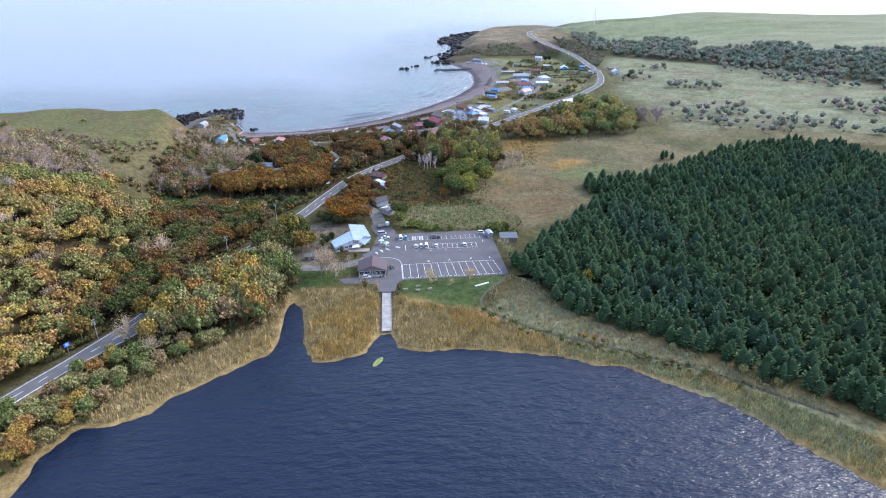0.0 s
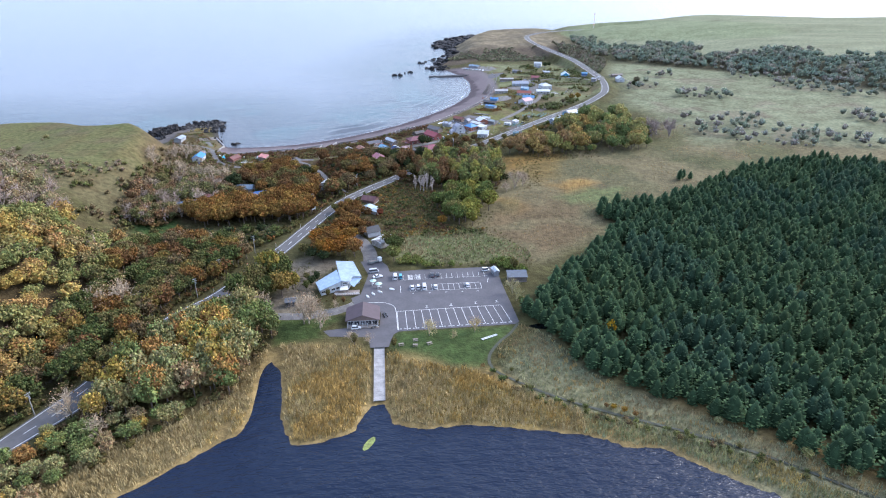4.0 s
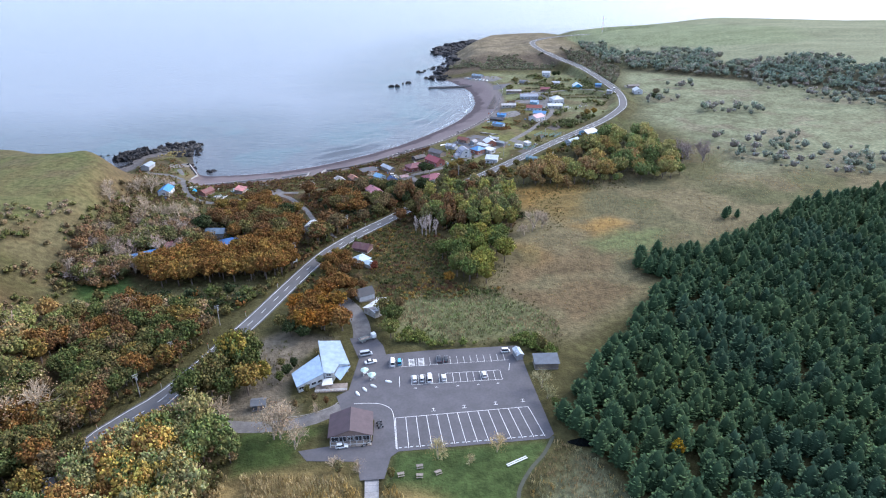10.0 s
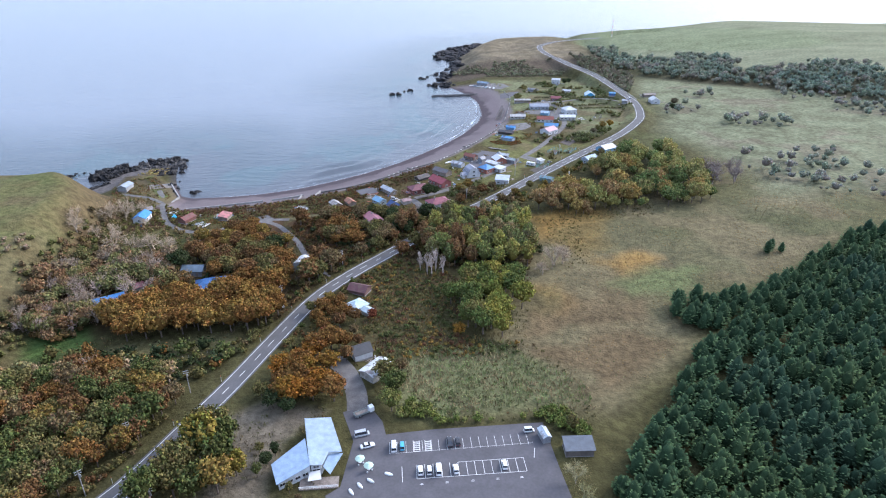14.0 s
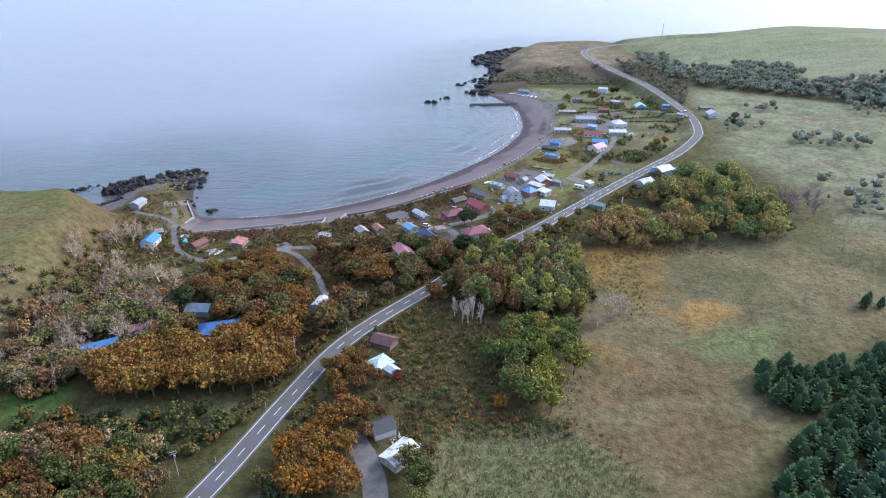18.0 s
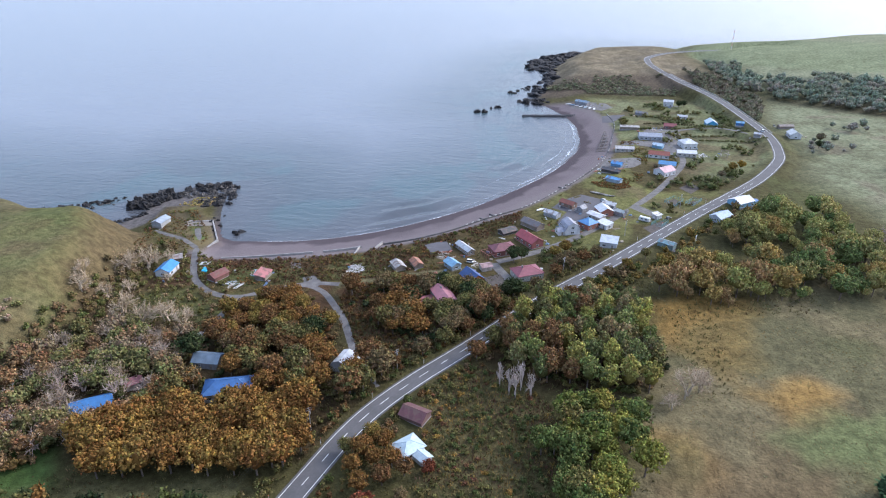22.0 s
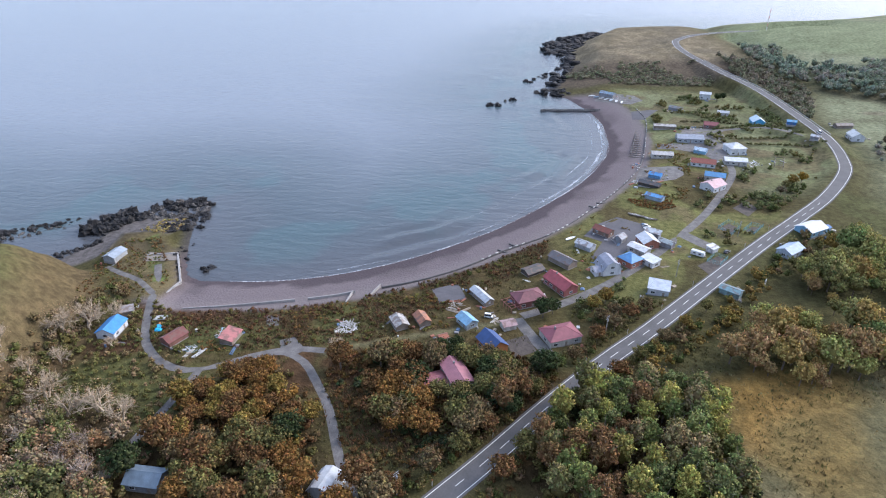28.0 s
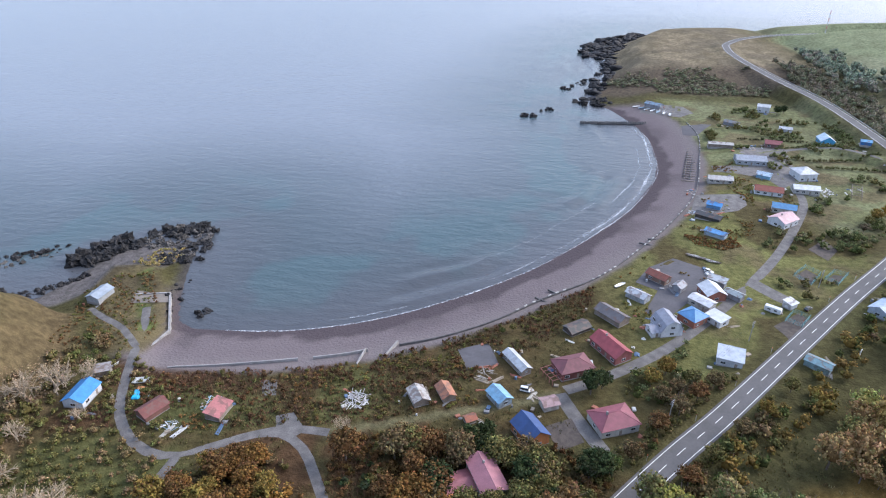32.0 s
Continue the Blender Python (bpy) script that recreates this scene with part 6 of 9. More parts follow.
sg2 = empty("signboard", pose(118.5, 283, float(ground_z(118.5, 283)), 0, 0, 40), "tall white roadside signboard", "sign")
part("panel", boxed(-0.5, -0.06, 0.8, 0.5, 0.06, 4.2, bevel=0.01), M_WHITE, sg2)
part("post", boxed(-0.08, 0.06, -0.4, 0.08, 0.2, 3.5), M_STEEL, sg2)
mast = empty("radio_mast", pose(340, 862, float(ground_z(340, 862))), "thin red-white lattice mast on the plateau", "mast")
for k in range(6):
    bm = bmesh.new()
    h = 4.0
    for a in range(3):
        p0 = Vector((0.5 * math.cos(a * 2.094), 0.5 * math.sin(a * 2.094), k * h))
        p1 = Vector((0.5 * math.cos(a * 2.094), 0.5 * math.sin(a * 2.094), (k + 1) * h))
        tube(bm, p0, p1, 0.10, 0.10, 4)
        tube(bm, p0, (0.5 * math.cos((a + 1) * 2.094), 0.5 * math.sin((a + 1) * 2.094), (k + 1) * h), 0.06, 0.06, 3)
    part("lattice_section", bm, paint((0.55, 0.25, 0.22) if k % 2 else (0.6, 0.6, 0.6)), mast)


def guard_rail(label, s0, s1, offset):
    pick = ROAD1[(arc >= s0) & (arc <= s1)][::4]
    d = np.gradient(pick[:, :2], axis=0)
    d /= np.linalg.norm(d, axis=1)[:, None]
    pts_ = np.c_[pick[:, 0] + d[:, 1] * offset, pick[:, 1] - d[:, 0] * offset, pick[:, 2]]
    ob = empty("guard_rail", pose(0, 0, 0), label, "guard rail")
    for a, b in zip(pts_, pts_[1:]):
        yaw = math.degrees(math.atan2(b[1] - a[1], b[0] - a[0]))
        o = part("rail", boxed(0, -0.05, 0.5, float(np.linalg.norm((b - a)[:2])) + 0.02, 0.05, 0.82, bevel=0.02), M_WHITE, ob)
        o.matrix_basis = pose(*a, 0, 0, yaw)
        o = part("post", boxed(-0.06, 0.05, -0.4, 0.06, 0.17, 0.85), M_STEEL, ob)
        o.matrix_basis = pose(*a, 0, 0, yaw)


def road_arc(x, y):
    return float(arc[np.argmin(np.hypot(ROAD1[:, 0] - x, ROAD1[:, 1] - y))])


guard_rail("white steel guard rail above the lake", road_arc(-150, -110), road_arc(-124, -62), 4.3)
guard_rail("white steel guard rail on the outer bend", road_arc(232, 480), road_arc(213, 700), 4.4)
for s in np.arange(road_arc(-90, 14), road_arc(150, 340), 25.0):
    q_ = ROAD1[np.argmin(abs(arc - s))]
    n_ = ROAD1[min(np.argmin(abs(arc - s)) + 1, len(ROAD1) - 1)] - q_
    n_ = n_[:2] / np.linalg.norm(n_[:2])
    ob = empty("marker_post", pose(q_[0] - n_[1] * 4.5, q_[1] + n_[0] * 4.5, q_[2] - 0.15), "slim white snow marker post at the verge", "marker post", "marker posts along the road")
    bm = bmesh.new()
    tube(bm, (0, 0, -0.3), (0, 0, 2.2), 0.05, 0.05, 6)
    part("post", bm, M_WHITE, ob)
    bm = bmesh.new()
    tube(bm, (0, 0, 2.2), (0, 0, 2.6), 0.07, 0.07, 6)
    part("reflector", bm, paint((0.6, 0.12, 0.05)), ob)

# ---- yards, plots and heaps ----
def yard(name, label, poly, material_, up=0.05):
    """A flat patch of bare ground, laid on the land."""
    bm = bmesh.new()
    face = bm.faces.new([bm.verts.new((x, y, 0)) for x, y in poly])
    bmesh.ops.triangulate(bm, faces=[face])
    bmesh.ops.subdivide_edges(bm, edges=bm.edges[:], cuts=5, use_grid_fill=True)
    for q in bm.verts:
        q.co.z = float(ground_z(q.co.x, q.co.y)) + up
    return tagged(part(name, bm, material_), label, name.replace("_", " "), kind="structure")


M_DIRT = material("bare_soil", (0.075, 0.06, 0.05), 0.95, vary=0.3, size=1.5, bump=0.05)
yard("gravel_yard", "dark gravel pad behind the seawall", [(-20.7, 276), (-10, 281), (-5.8, 268), (-16.5, 264)], M_ASPHALT, 0.12)
yard("gravel_yard", "dark gravel yard among the fishing sheds", [(58, 342), (70, 350), (84, 340), (76, 326), (70, 316), (56, 300), (50, 306), (58, 322), (50, 328)], M_ASPHALT, 0.10)
yard("gravel_yard", "small concrete pad in the grass", [(-85, 253), (-79.5, 253.5), (-77, 245), (-81, 244)], M_LANE, 0.08)
yard("gravel_yard", "grey yard between the northern houses", [(144, 506), (158, 506), (172, 503), (168, 478), (158, 446), (148, 436), (144, 452), (118, 463), (119, 473), (140, 470), (141, 485)], M_LANE, 0.10)
yard("gravel_yard", "grey gravel round the blue beach shed", [(99, 428), (124, 426), (121, 412), (114, 404), (105, 400), (90, 402)], M_LANE, 0.12)
yard("concrete_slab", "dark concrete slab at the head of the beach", [(119, 553), (140, 553), (124, 530), (116, 534)], M_ASPHALT, 0.14)
yard("gravel_yard", "worn grey turning place beside the lane", [(-74, 236), (-69, 238), (-63, 231), (-66, 228), (-72, 230)], M_LANE, 0.08)
yard("gravel_yard", "grey boat yard at the beach end", [(104, 610), (130, 596), (134, 580), (122, 572), (96, 590)], M_LANE, 0.08)
yard("vegetable_plot", "bare brown vegetable plot", [(96, 300), (108, 309), (112, 300), (98, 291)], M_DIRT, 0.08)
yard("vegetable_plot", "bare brown vegetable plot by the lane", [(133.5, 364.6), (144.8, 375.9), (146.6, 365), (138, 354.5)], M_DIRT, 0.08)
yard("vegetable_plot", "dark garden plot behind the blue-roofed house", [(9, 240), (17, 244), (20, 234), (12, 230)], M_DIRT, 0.08)
def net_cage(label, ring_):
    """A garden plot fenced with netting on posts."""
    cage = empty("net_enclosure", pose(0, 0, 0), label, "enclosure")
    for (x0, y0), (x1, y1) in zip(ring_, ring_[1:] + ring_[:1]):
        L_ = math.hypot(x1 - x0, y1 - y0)
        zz = float(ground_z((x0 + x1) / 2, (y0 + y1) / 2))
        n_ = max(2, int(L_ / 2.5))
        for k in range(n_):
            o = part("post", boxed(-0.06, -0.06, -0.3, 0.06, 0.06, 2.0), paint((0.10, 0.26, 0.28)), cage)
            o.matrix_basis = pose(x0 + (x1 - x0) * k / n_, y0 + (y1 - y0) * k / n_, zz)
        for z in (0.4, 0.9, 1.4, 1.9):
            o = part("net_rail", boxed(0, -0.03, z, L_, 0.03, z + 0.07), paint((0.11, 0.27, 0.29)), cage)
            o.matrix_basis = pose(x0, y0, zz, 0, 0, math.degrees(math.atan2(y1 - y0, x1 - x0)))


net_cage("teal netting frame round a garden plot", [(117.6, 339), (125, 346.7), (129, 340.8), (121.3, 331)])
net_cage("teal netting frame beside a bushy plot", [(129.2, 336.8), (134.9, 342.7), (139.5, 339.9), (132.1, 331.3)])
net_cage("low teal net frame behind the caravan", [(101, 303), (106, 309), (110.5, 305), (105.5, 299)])
yard("vegetable_plot", "dark soil inside the netted plot", [(118.5, 339), (125, 345.5), (128, 340.5), (121.3, 332)], M_DIRT, 0.08)
yard("vegetable_plot", "dark soil inside the smaller netted plot", [(130, 336.8), (134.9, 341.5), (138.5, 339.5), (132.1, 332.3)], M_DIRT, 0.08)
rack = empty("drying_rack", pose(185, 433, float(ground_z(185, 433)), 0, 0, 66), "bare grey timber rack for drying nets", "drying rack")
for k in range(5):
    for side_x in (-2.4, 2.4):
        part("post", boxed(-8 + 4 * k - 0.1, side_x - 0.1, -0.3, -8 + 4 * k + 0.1, side_x + 0.1, 2.2), M_WOOD, rack)
    part("tie_beam", boxed(-8 + 4 * k - 0.08, -2.6, 2.2, -8 + 4 * k + 0.08, 2.6, 2.36), M_WOOD, rack)
for side_x in (-2.4, 2.4):
    part("rail", boxed(-8.3, side_x - 0.08, 2.36, 8.3, side_x + 0.08, 2.5), M_WOOD, rack)
SPOTS.append((185, 433, 6))


def heap(name, label, x, y, n, spread, colours, lmax=3.5):
    """A heap of loose boards and sheets, each lying on the pile."""
    ob = empty(name, pose(x, y, float(ground_z(x, y))), label, "debris")
    SPOTS.append((x, y, spread))
    for k in range(n):
        L_, w_ = 0.8 + lmax * rk.rand(), 0.12 + 0.5 * rk.rand() ** 2
        o = part("board", boxed(-L_ / 2, -w_ / 2, -0.03, L_ / 2, w_ / 2, 0.03), paint(colours[k % len(colours)], 0.9), ob)
        r_ = spread * math.sqrt(rk.rand()) * 0.8
        a_ = rk.rand() * math.tau
        o.matrix_basis = pose(r_ * math.cos(a_), r_ * math.sin(a_), 0.12 + 0.9 * rk.rand() * (1 - r_ / spread), rk.normal() * 14, rk.normal() * 14, rk.rand() * 360)


PALEWOOD = [(0.46, 0.44, 0.43), (0.30, 0.28, 0.27), (0.55, 0.54, 0.53)]
heap("collapsed_shed", "heap of grey boards from a collapsed shed", -51.0, 245.4, 60, 4.8, PALEWOOD)
heap("debris_heap", "scattered pale boards and sheets by the hut", -96, 239, 26, 4.5, [(0.55, 0.53, 0.5), (0.5, 0.25, 0.18), (0.30, 0.42, 0.5)], 2.0)
heap("debris_heap", "scattered boards and tubs in the grass", -104, 229, 18, 3.5, [(0.5, 0.5, 0.52), (0.25, 0.35, 0.42)], 1.6)
heap("debris_heap", "boards and buoys behind the garage", -8, 90, 20, 3.2, [(0.12, 0.12, 0.12), (0.45, 0.44, 0.42), (0.25, 0.2, 0.16)], 2.2)
heap("debris_heap", "stacked floats and sheets by the seawall", 92, 402, 24, 4.0, [(0.62, 0.63, 0.64), (0.3, 0.42, 0.55), (0.3, 0.28, 0.26)], 2.0)
heap("debris_heap", "pale boards and sheets beside the white houses", 169.5, 433.5, 34, 4.5, [(0.6, 0.6, 0.6), (0.4, 0.4, 0.38), (0.3, 0.26, 0.22)], 2.6)
heap("debris_heap", "scattered pale sheets between the northern sheds", 152, 505, 18, 4.0, [(0.58, 0.57, 0.55), (0.35, 0.3, 0.27)], 2.4)
heap("timber_stack", "weathered posts and rails laid by the gravel pad", -10, 262.5, 18, 3.6, [(0.45, 0.42, 0.38), (0.30, 0.27, 0.24)], 3.4)
heap("debris_heap", "jumble of floats, nets and boards by the seawall", 98, 432, 22, 4.5, [(0.55, 0.55, 0.55), (0.12, 0.12, 0.13), (0.3, 0.2, 0.15)], 2.2)
heap("debris_heap", "pale planks and boats stored at the beach end", 114, 590, 30, 7.0, [(0.6, 0.61, 0.62), (0.42, 0.46, 0.5)], 4.0)
frame_ = empty("shed_skeleton", pose(11.8, 262.6, float(ground_z(11.8, 262.6)), 0, 0, -58), "red-brown timber frame of an unroofed shed", "shed frame")
SPOTS.append((11.8, 262.6, 5))
for k in range(5):
    for s in (-1, 1):
        part("stud", boxed(-3.6 + 1.8 * k - 0.07, s * 2.2 - 0.07, 0, -3.6 + 1.8 * k + 0.07, s * 2.2 + 0.07, 2.2), paint((0.26, 0.09, 0.07)), frame_)
    part("tie_beam", boxed(-3.6 + 1.8 * k - 0.06, -2.3, 2.2, -3.6 + 1.8 * k + 0.06, 2.3, 2.34), paint((0.30, 0.11, 0.09)), frame_)
for s in (-1, 0, 1):
    part("purlin", boxed(-3.8, s * 2.2 - 0.06, 2.34, 3.8, s * 2.2 + 0.06, 2.46), paint((0.30, 0.11, 0.09)), frame_)
tarp_ = boxed(-1.3, -2.2, 0, 1.3, 2.2, 1.2, bevel=0.45)
t_ob = tagged(part("tarpaulin", tarp_, paint((0.03, 0.42, 0.70), 0.5)), "bright blue tarpaulin over a stored boat", "tarpaulin")
t_ob.matrix_basis = pose(-121.5, 240.4, float(ground_z(-121.5, 240.4)), 0, 0, 12)
t_ob = tagged(part("tarpaulin", boxed(-1.2, -0.9, 0, 1.2, 0.9, 0.9, bevel=0.3), paint((0.50, 0.20, 0.07), 0.6)), "orange-brown tarpaulin beside the blue one", "tarpaulin")
t_ob.matrix_basis = pose(-121.9, 243.6, float(ground_z(-121.9, 243.6)), 0, 0, 12)
fence = empty("wire_fence", pose(0, 0, 0), "grey post fence round the clearing", "fence")
fl_ = [(-98, 101), (-92, 98), (-84, 97), (-76, 99), (-68, 103)]
for (x0, y0), (x1, y1) in zip(fl_, fl_[1:]):
    for k in range(4):
        t = k / 4
        x, y = x0 + (x1 - x0) * t, y0 + (y1 - y0) * t
        o = part("post", boxed(-0.06, -0.06, -0.3, 0.06, 0.06, 1.3), M_CONC, fence)
        o.matrix_basis = pose(x, y, float(ground_z(x, y)))

# ---- yard clutter: boxes, boards, drums, buoys and heaps lying round the sheds ----
M_CRATE = [paint(c, 0.8) for c in ((0.42, 0.40, 0.36), (0.30, 0.25, 0.19), (0.10, 0.16, 0.26), (0.34, 0.13, 0.08), (0.20, 0.20, 0.21), (0.55, 0.55, 0.54))]


def clutter(kind, k):
    bm = bmesh.new()
    if kind == "board_pile":
        box(bm, -1.7, -0.10, 0, 1.7, 0.10, 0.16)
    elif kind == "fish_crate":
        box(bm, -0.7, -0.5, 0, 0.7, 0.5, 0.55)
        bmesh.ops.bevel(bm, geom=bm.edges[:], offset=0.05, segments=1, affect="EDGES")
    elif kind == "drum":
        tube(bm, (0, 0, 0), (0, 0, 0.9), 0.34, 0.34, 12)
    else:
        bmesh.ops.create_icosphere(bm, subdivisions=2, radius=1.0)
        for q in bm.verts:
            q.co *= 0.75 + 0.6 * noise.noise(q.co * 1.7 + Vector((k * 3.1, 0, 0)))
            q.co.z = max(q.co.z * 0.6, -0.1)
    me = bpy.data.meshes.new(kind)
    bm.to_mesh(me)
    bm.free()
    me.materials.append(M_CRATE[k % 6])
    return me


CLUTTER = {"board_pile": ("stack of weathered grey boards lying in a yard", "board pile"), "fish_crate": ("plastic fish crate standing beside a shed", "crate"), "drum": ("upright steel drum in a village yard", "drum"), "fishing_net": ("folded dark fishing net lying in a yard", "fishing net")}
BANKED = {kind: [clutter(kind, k + 6 * j) for k in range(6)] for j, kind in enumerate(CLUTTER)}
rs_ = np.random.RandomState(5)
for x, y, r in list(SPOTS):
    if y < 215 or r > 11:
        continue
    for k in range(4):
        a = rs_.rand() * math.tau
        d = r * (0.75 + 0.6 * rs_.rand())
        px, py = x + math.cos(a) * d, y + math.sin(a) * d
        if any(math.hypot(px - u, py - w) < q * 0.72 for u, w, q in SPOTS) or min(float(dist_line(np.array([px]), np.array([py]), line)[0][0]) - w for w, line in LANES) < 0.8 or float(dist_line(np.array([px]), np.array([py]), ROAD)[0][0]) < 6:
            continue
        kind = ("board_pile", "fish_crate", "fishing_net", "fish_crate", "drum", "board_pile")[rs_.randint(6)]
        mesh_ = BANKED[kind][rs_.randint(6)]
        o = new(kind, None if kind == "board_pile" else mesh_)
        if kind == "board_pile":
            o.empty_display_size = 0.2
            for j in range(5):
                d_ = new("board", mesh_)
                d_.parent = o
                d_.matrix_basis = pose(0.3 * rs_.normal(), -0.44 + 0.22 * j if j < 4 else 0.0, 0.0 if j < 4 else 0.16, 0, 0, 3 * rs_.normal())
        s_ = 0.8 + 0.7 * rs_.rand()
        o.matrix_basis = pose(px, py, float(ground_z(px, py)) - 0.03, 0, 0, rs_.rand() * 360) @ Matrix.Diagonal((s_, s_, s_ * 0.9, 1))
        tagged(o, CLUTTER[kind][0], CLUTTER[kind][1], "clutter in the village yards")

# ---- trees ----
RS = np.random.RandomState(11)


def icosphere():
    bm = bmesh.new()
    bmesh.ops.create_icosphere(bm, subdivisions=1, radius=1)
    v = np.array([q.co[:] for q in bm.verts])
    f = np.array([[w.index for w in p.verts] for p in bm.faces])
    bm.free()
    return v, f


ICO_V, ICO_F = icosphere()
OCT_V = np.array([(1, 0, 0), (0, 1, 0), (-1, 0, 0), (0, -1, 0), (0, 0, 1), (0, 0, -1)], float)
OCT_F = np.array([(0, 1, 4), (1, 2, 4), (2, 3, 4), (3, 0, 4), (1, 0, 5), (2, 1, 5), (3, 2, 5), (0, 3, 5)])


def leaves(rs, centre, radius, n, size, squash=1.0):
    """Leaf clumps: bent diamonds standing off a lobe, turned every way."""
    d = rs.normal(size=(n, 3))
    d[:, 2] = d[:, 2] * 0.8 + 0.35
    d /= np.linalg.norm(d, axis=1)[:, None]
    p = centre + d * radius * (0.62 + 0.70 * rs.rand(n, 1)) * (1, 1, squash)
    nrm = d + rs.normal(size=(n, 3)) * 0.55
    nrm /= np.linalg.norm(nrm, axis=1)[:, None]
    a = np.cross(nrm, rs.normal(size=(n, 3)))
    a /= np.linalg.norm(a, axis=1)[:, None] + 1e-9
    b = np.cross(nrm, a)
    s = size * (0.6 + 0.8 * rs.rand(n, 1))
    v = np.stack([p - a * s, p - b * s * 0.7 - nrm * s * 0.25, p + a * s, p + b * s * 0.7 - nrm * s * 0.25], 1).reshape(-1, 3)
    k = np.arange(n)[:, None] * 4
    f = np.concatenate([k + (0, 1, 2), k + (0, 2, 3)])
    t = np.repeat(0.60 + 0.80 * rs.rand(n, 1) + rs.normal(size=(n, 3)) * 0.06, 4, 0)
    return v, f, t


def join(parts):
    vs, fs, ts, o = [], [], [], 0
    for v, f, t in parts:
        vs.append(v)
        fs.append(f + o)
        ts.append(t)
        o += len(v)
    return np.concatenate(vs), np.concatenate(fs), np.concatenate(ts)


def broad_crown(rs, h, r, lobes, n_leaf, size, low=0.30, core=0.70):
    """A broad crown: an inner mass of branchlets, its tint darkened for the shade inside, and, standing off it, many
    small uneven tufts of leaves; unit tint.
    """
    mid, half = h * (low + 0.94) / 2, h * (0.94 - low) / 2
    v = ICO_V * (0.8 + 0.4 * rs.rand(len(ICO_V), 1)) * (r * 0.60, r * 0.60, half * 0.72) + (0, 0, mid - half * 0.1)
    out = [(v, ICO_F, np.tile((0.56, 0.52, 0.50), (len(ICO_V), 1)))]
    for k in range(lobes):
        d = rs.normal(size=3)
        d[2] = d[2] * 0.75 + 0.45
        d /= np.linalg.norm(d)
        if d[2] < -0.35:
            d[2] *= -1
        c = d * (r * 0.80, r * 0.80, half * 0.88) * (0.62 + 0.38 * rs.rand()) + (0, 0, mid)
        lr = r * (0.17 + 0.17 * rs.rand()) * (30 / max(lobes, 6)) ** 0.33
        tone = (0.80 + 0.40 * rs.rand()) * (1 + rs.normal(size=3) * (0.07, 0.04, 0.05))
        a_ = rs.rand() * 1.6
        v = OCT_V @ np.array([(math.cos(a_), math.sin(a_), 0.2), (-math.sin(a_), math.cos(a_), -0.2), (-0.2, 0.2, 1)]) * (0.7 + 0.55 * rs.rand(6, 1)) * lr * core * 0.78 + c
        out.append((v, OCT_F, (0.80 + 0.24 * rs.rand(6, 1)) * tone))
        lv, lf, lt = leaves(rs, c, lr, n_leaf, size)
        out.append((lv, lf, lt * tone))
    return join(out)


def twigs(rs, h, r, n, depth=3, haze=True):
    """A leafless crown: limbs that fork into thin twigs (three-sided)."""
    vs, fs = [], []

    def limb(p, d, length, rad, level):
        q = p + d * length
        a = np.cross(d, rs.normal(size=3))
        a /= np.linalg.norm(a) + 1e-9
        b = np.cross(d, a)
        o = len(vs)
        for c, w in ((p, rad), (q, rad * 0.55)):
            for k in range(3):
                vs.append(c + (a * math.cos(k * 2.094) + b * math.sin(k * 2.094)) * w)
        for k in range(3):
            m = (k + 1) % 3
            fs.extend([(o + k, o + m, o + 3 + m), (o + k, o + 3 + m, o + 3 + k)])
        if level:
            for _ in range(n):
                e = d + rs.normal(size=3) * 0.55 + (0, 0, 0.18)
                e /= np.linalg.norm(e)
                limb(p + d * length * (0.45 + 0.55 * rs.rand()), e, length * (0.55 + 0.2 * rs.rand()), rad * 0.5, level - 1)

    for k in range(3):
        e = np.array([rs.normal() * 0.30, rs.normal() * 0.30, 1.0])
        limb(np.array([rs.normal() * 0.25, rs.normal() * 0.25, h * 0.12]), e / np.linalg.norm(e), h * 0.36, 0.24, depth)
    v = np.array(vs)
    v[:, :2] *= r / (np.abs(v[:, :2]).max() + 1e-6) * 1.1
    v[:, 2] *= h / v[:, 2].max()
    if not haze:
        return v, np.array(fs), np.ones((len(v), 3))
    lv, lf, lt = leaves(rs, np.array((0, 0, h * 0.60)), r * 0.86, 260, 0.14)
    return join([(v, np.array(fs), np.ones((len(v), 3))), (lv, lf, lt * (0.78, 0.66, 0.52))])


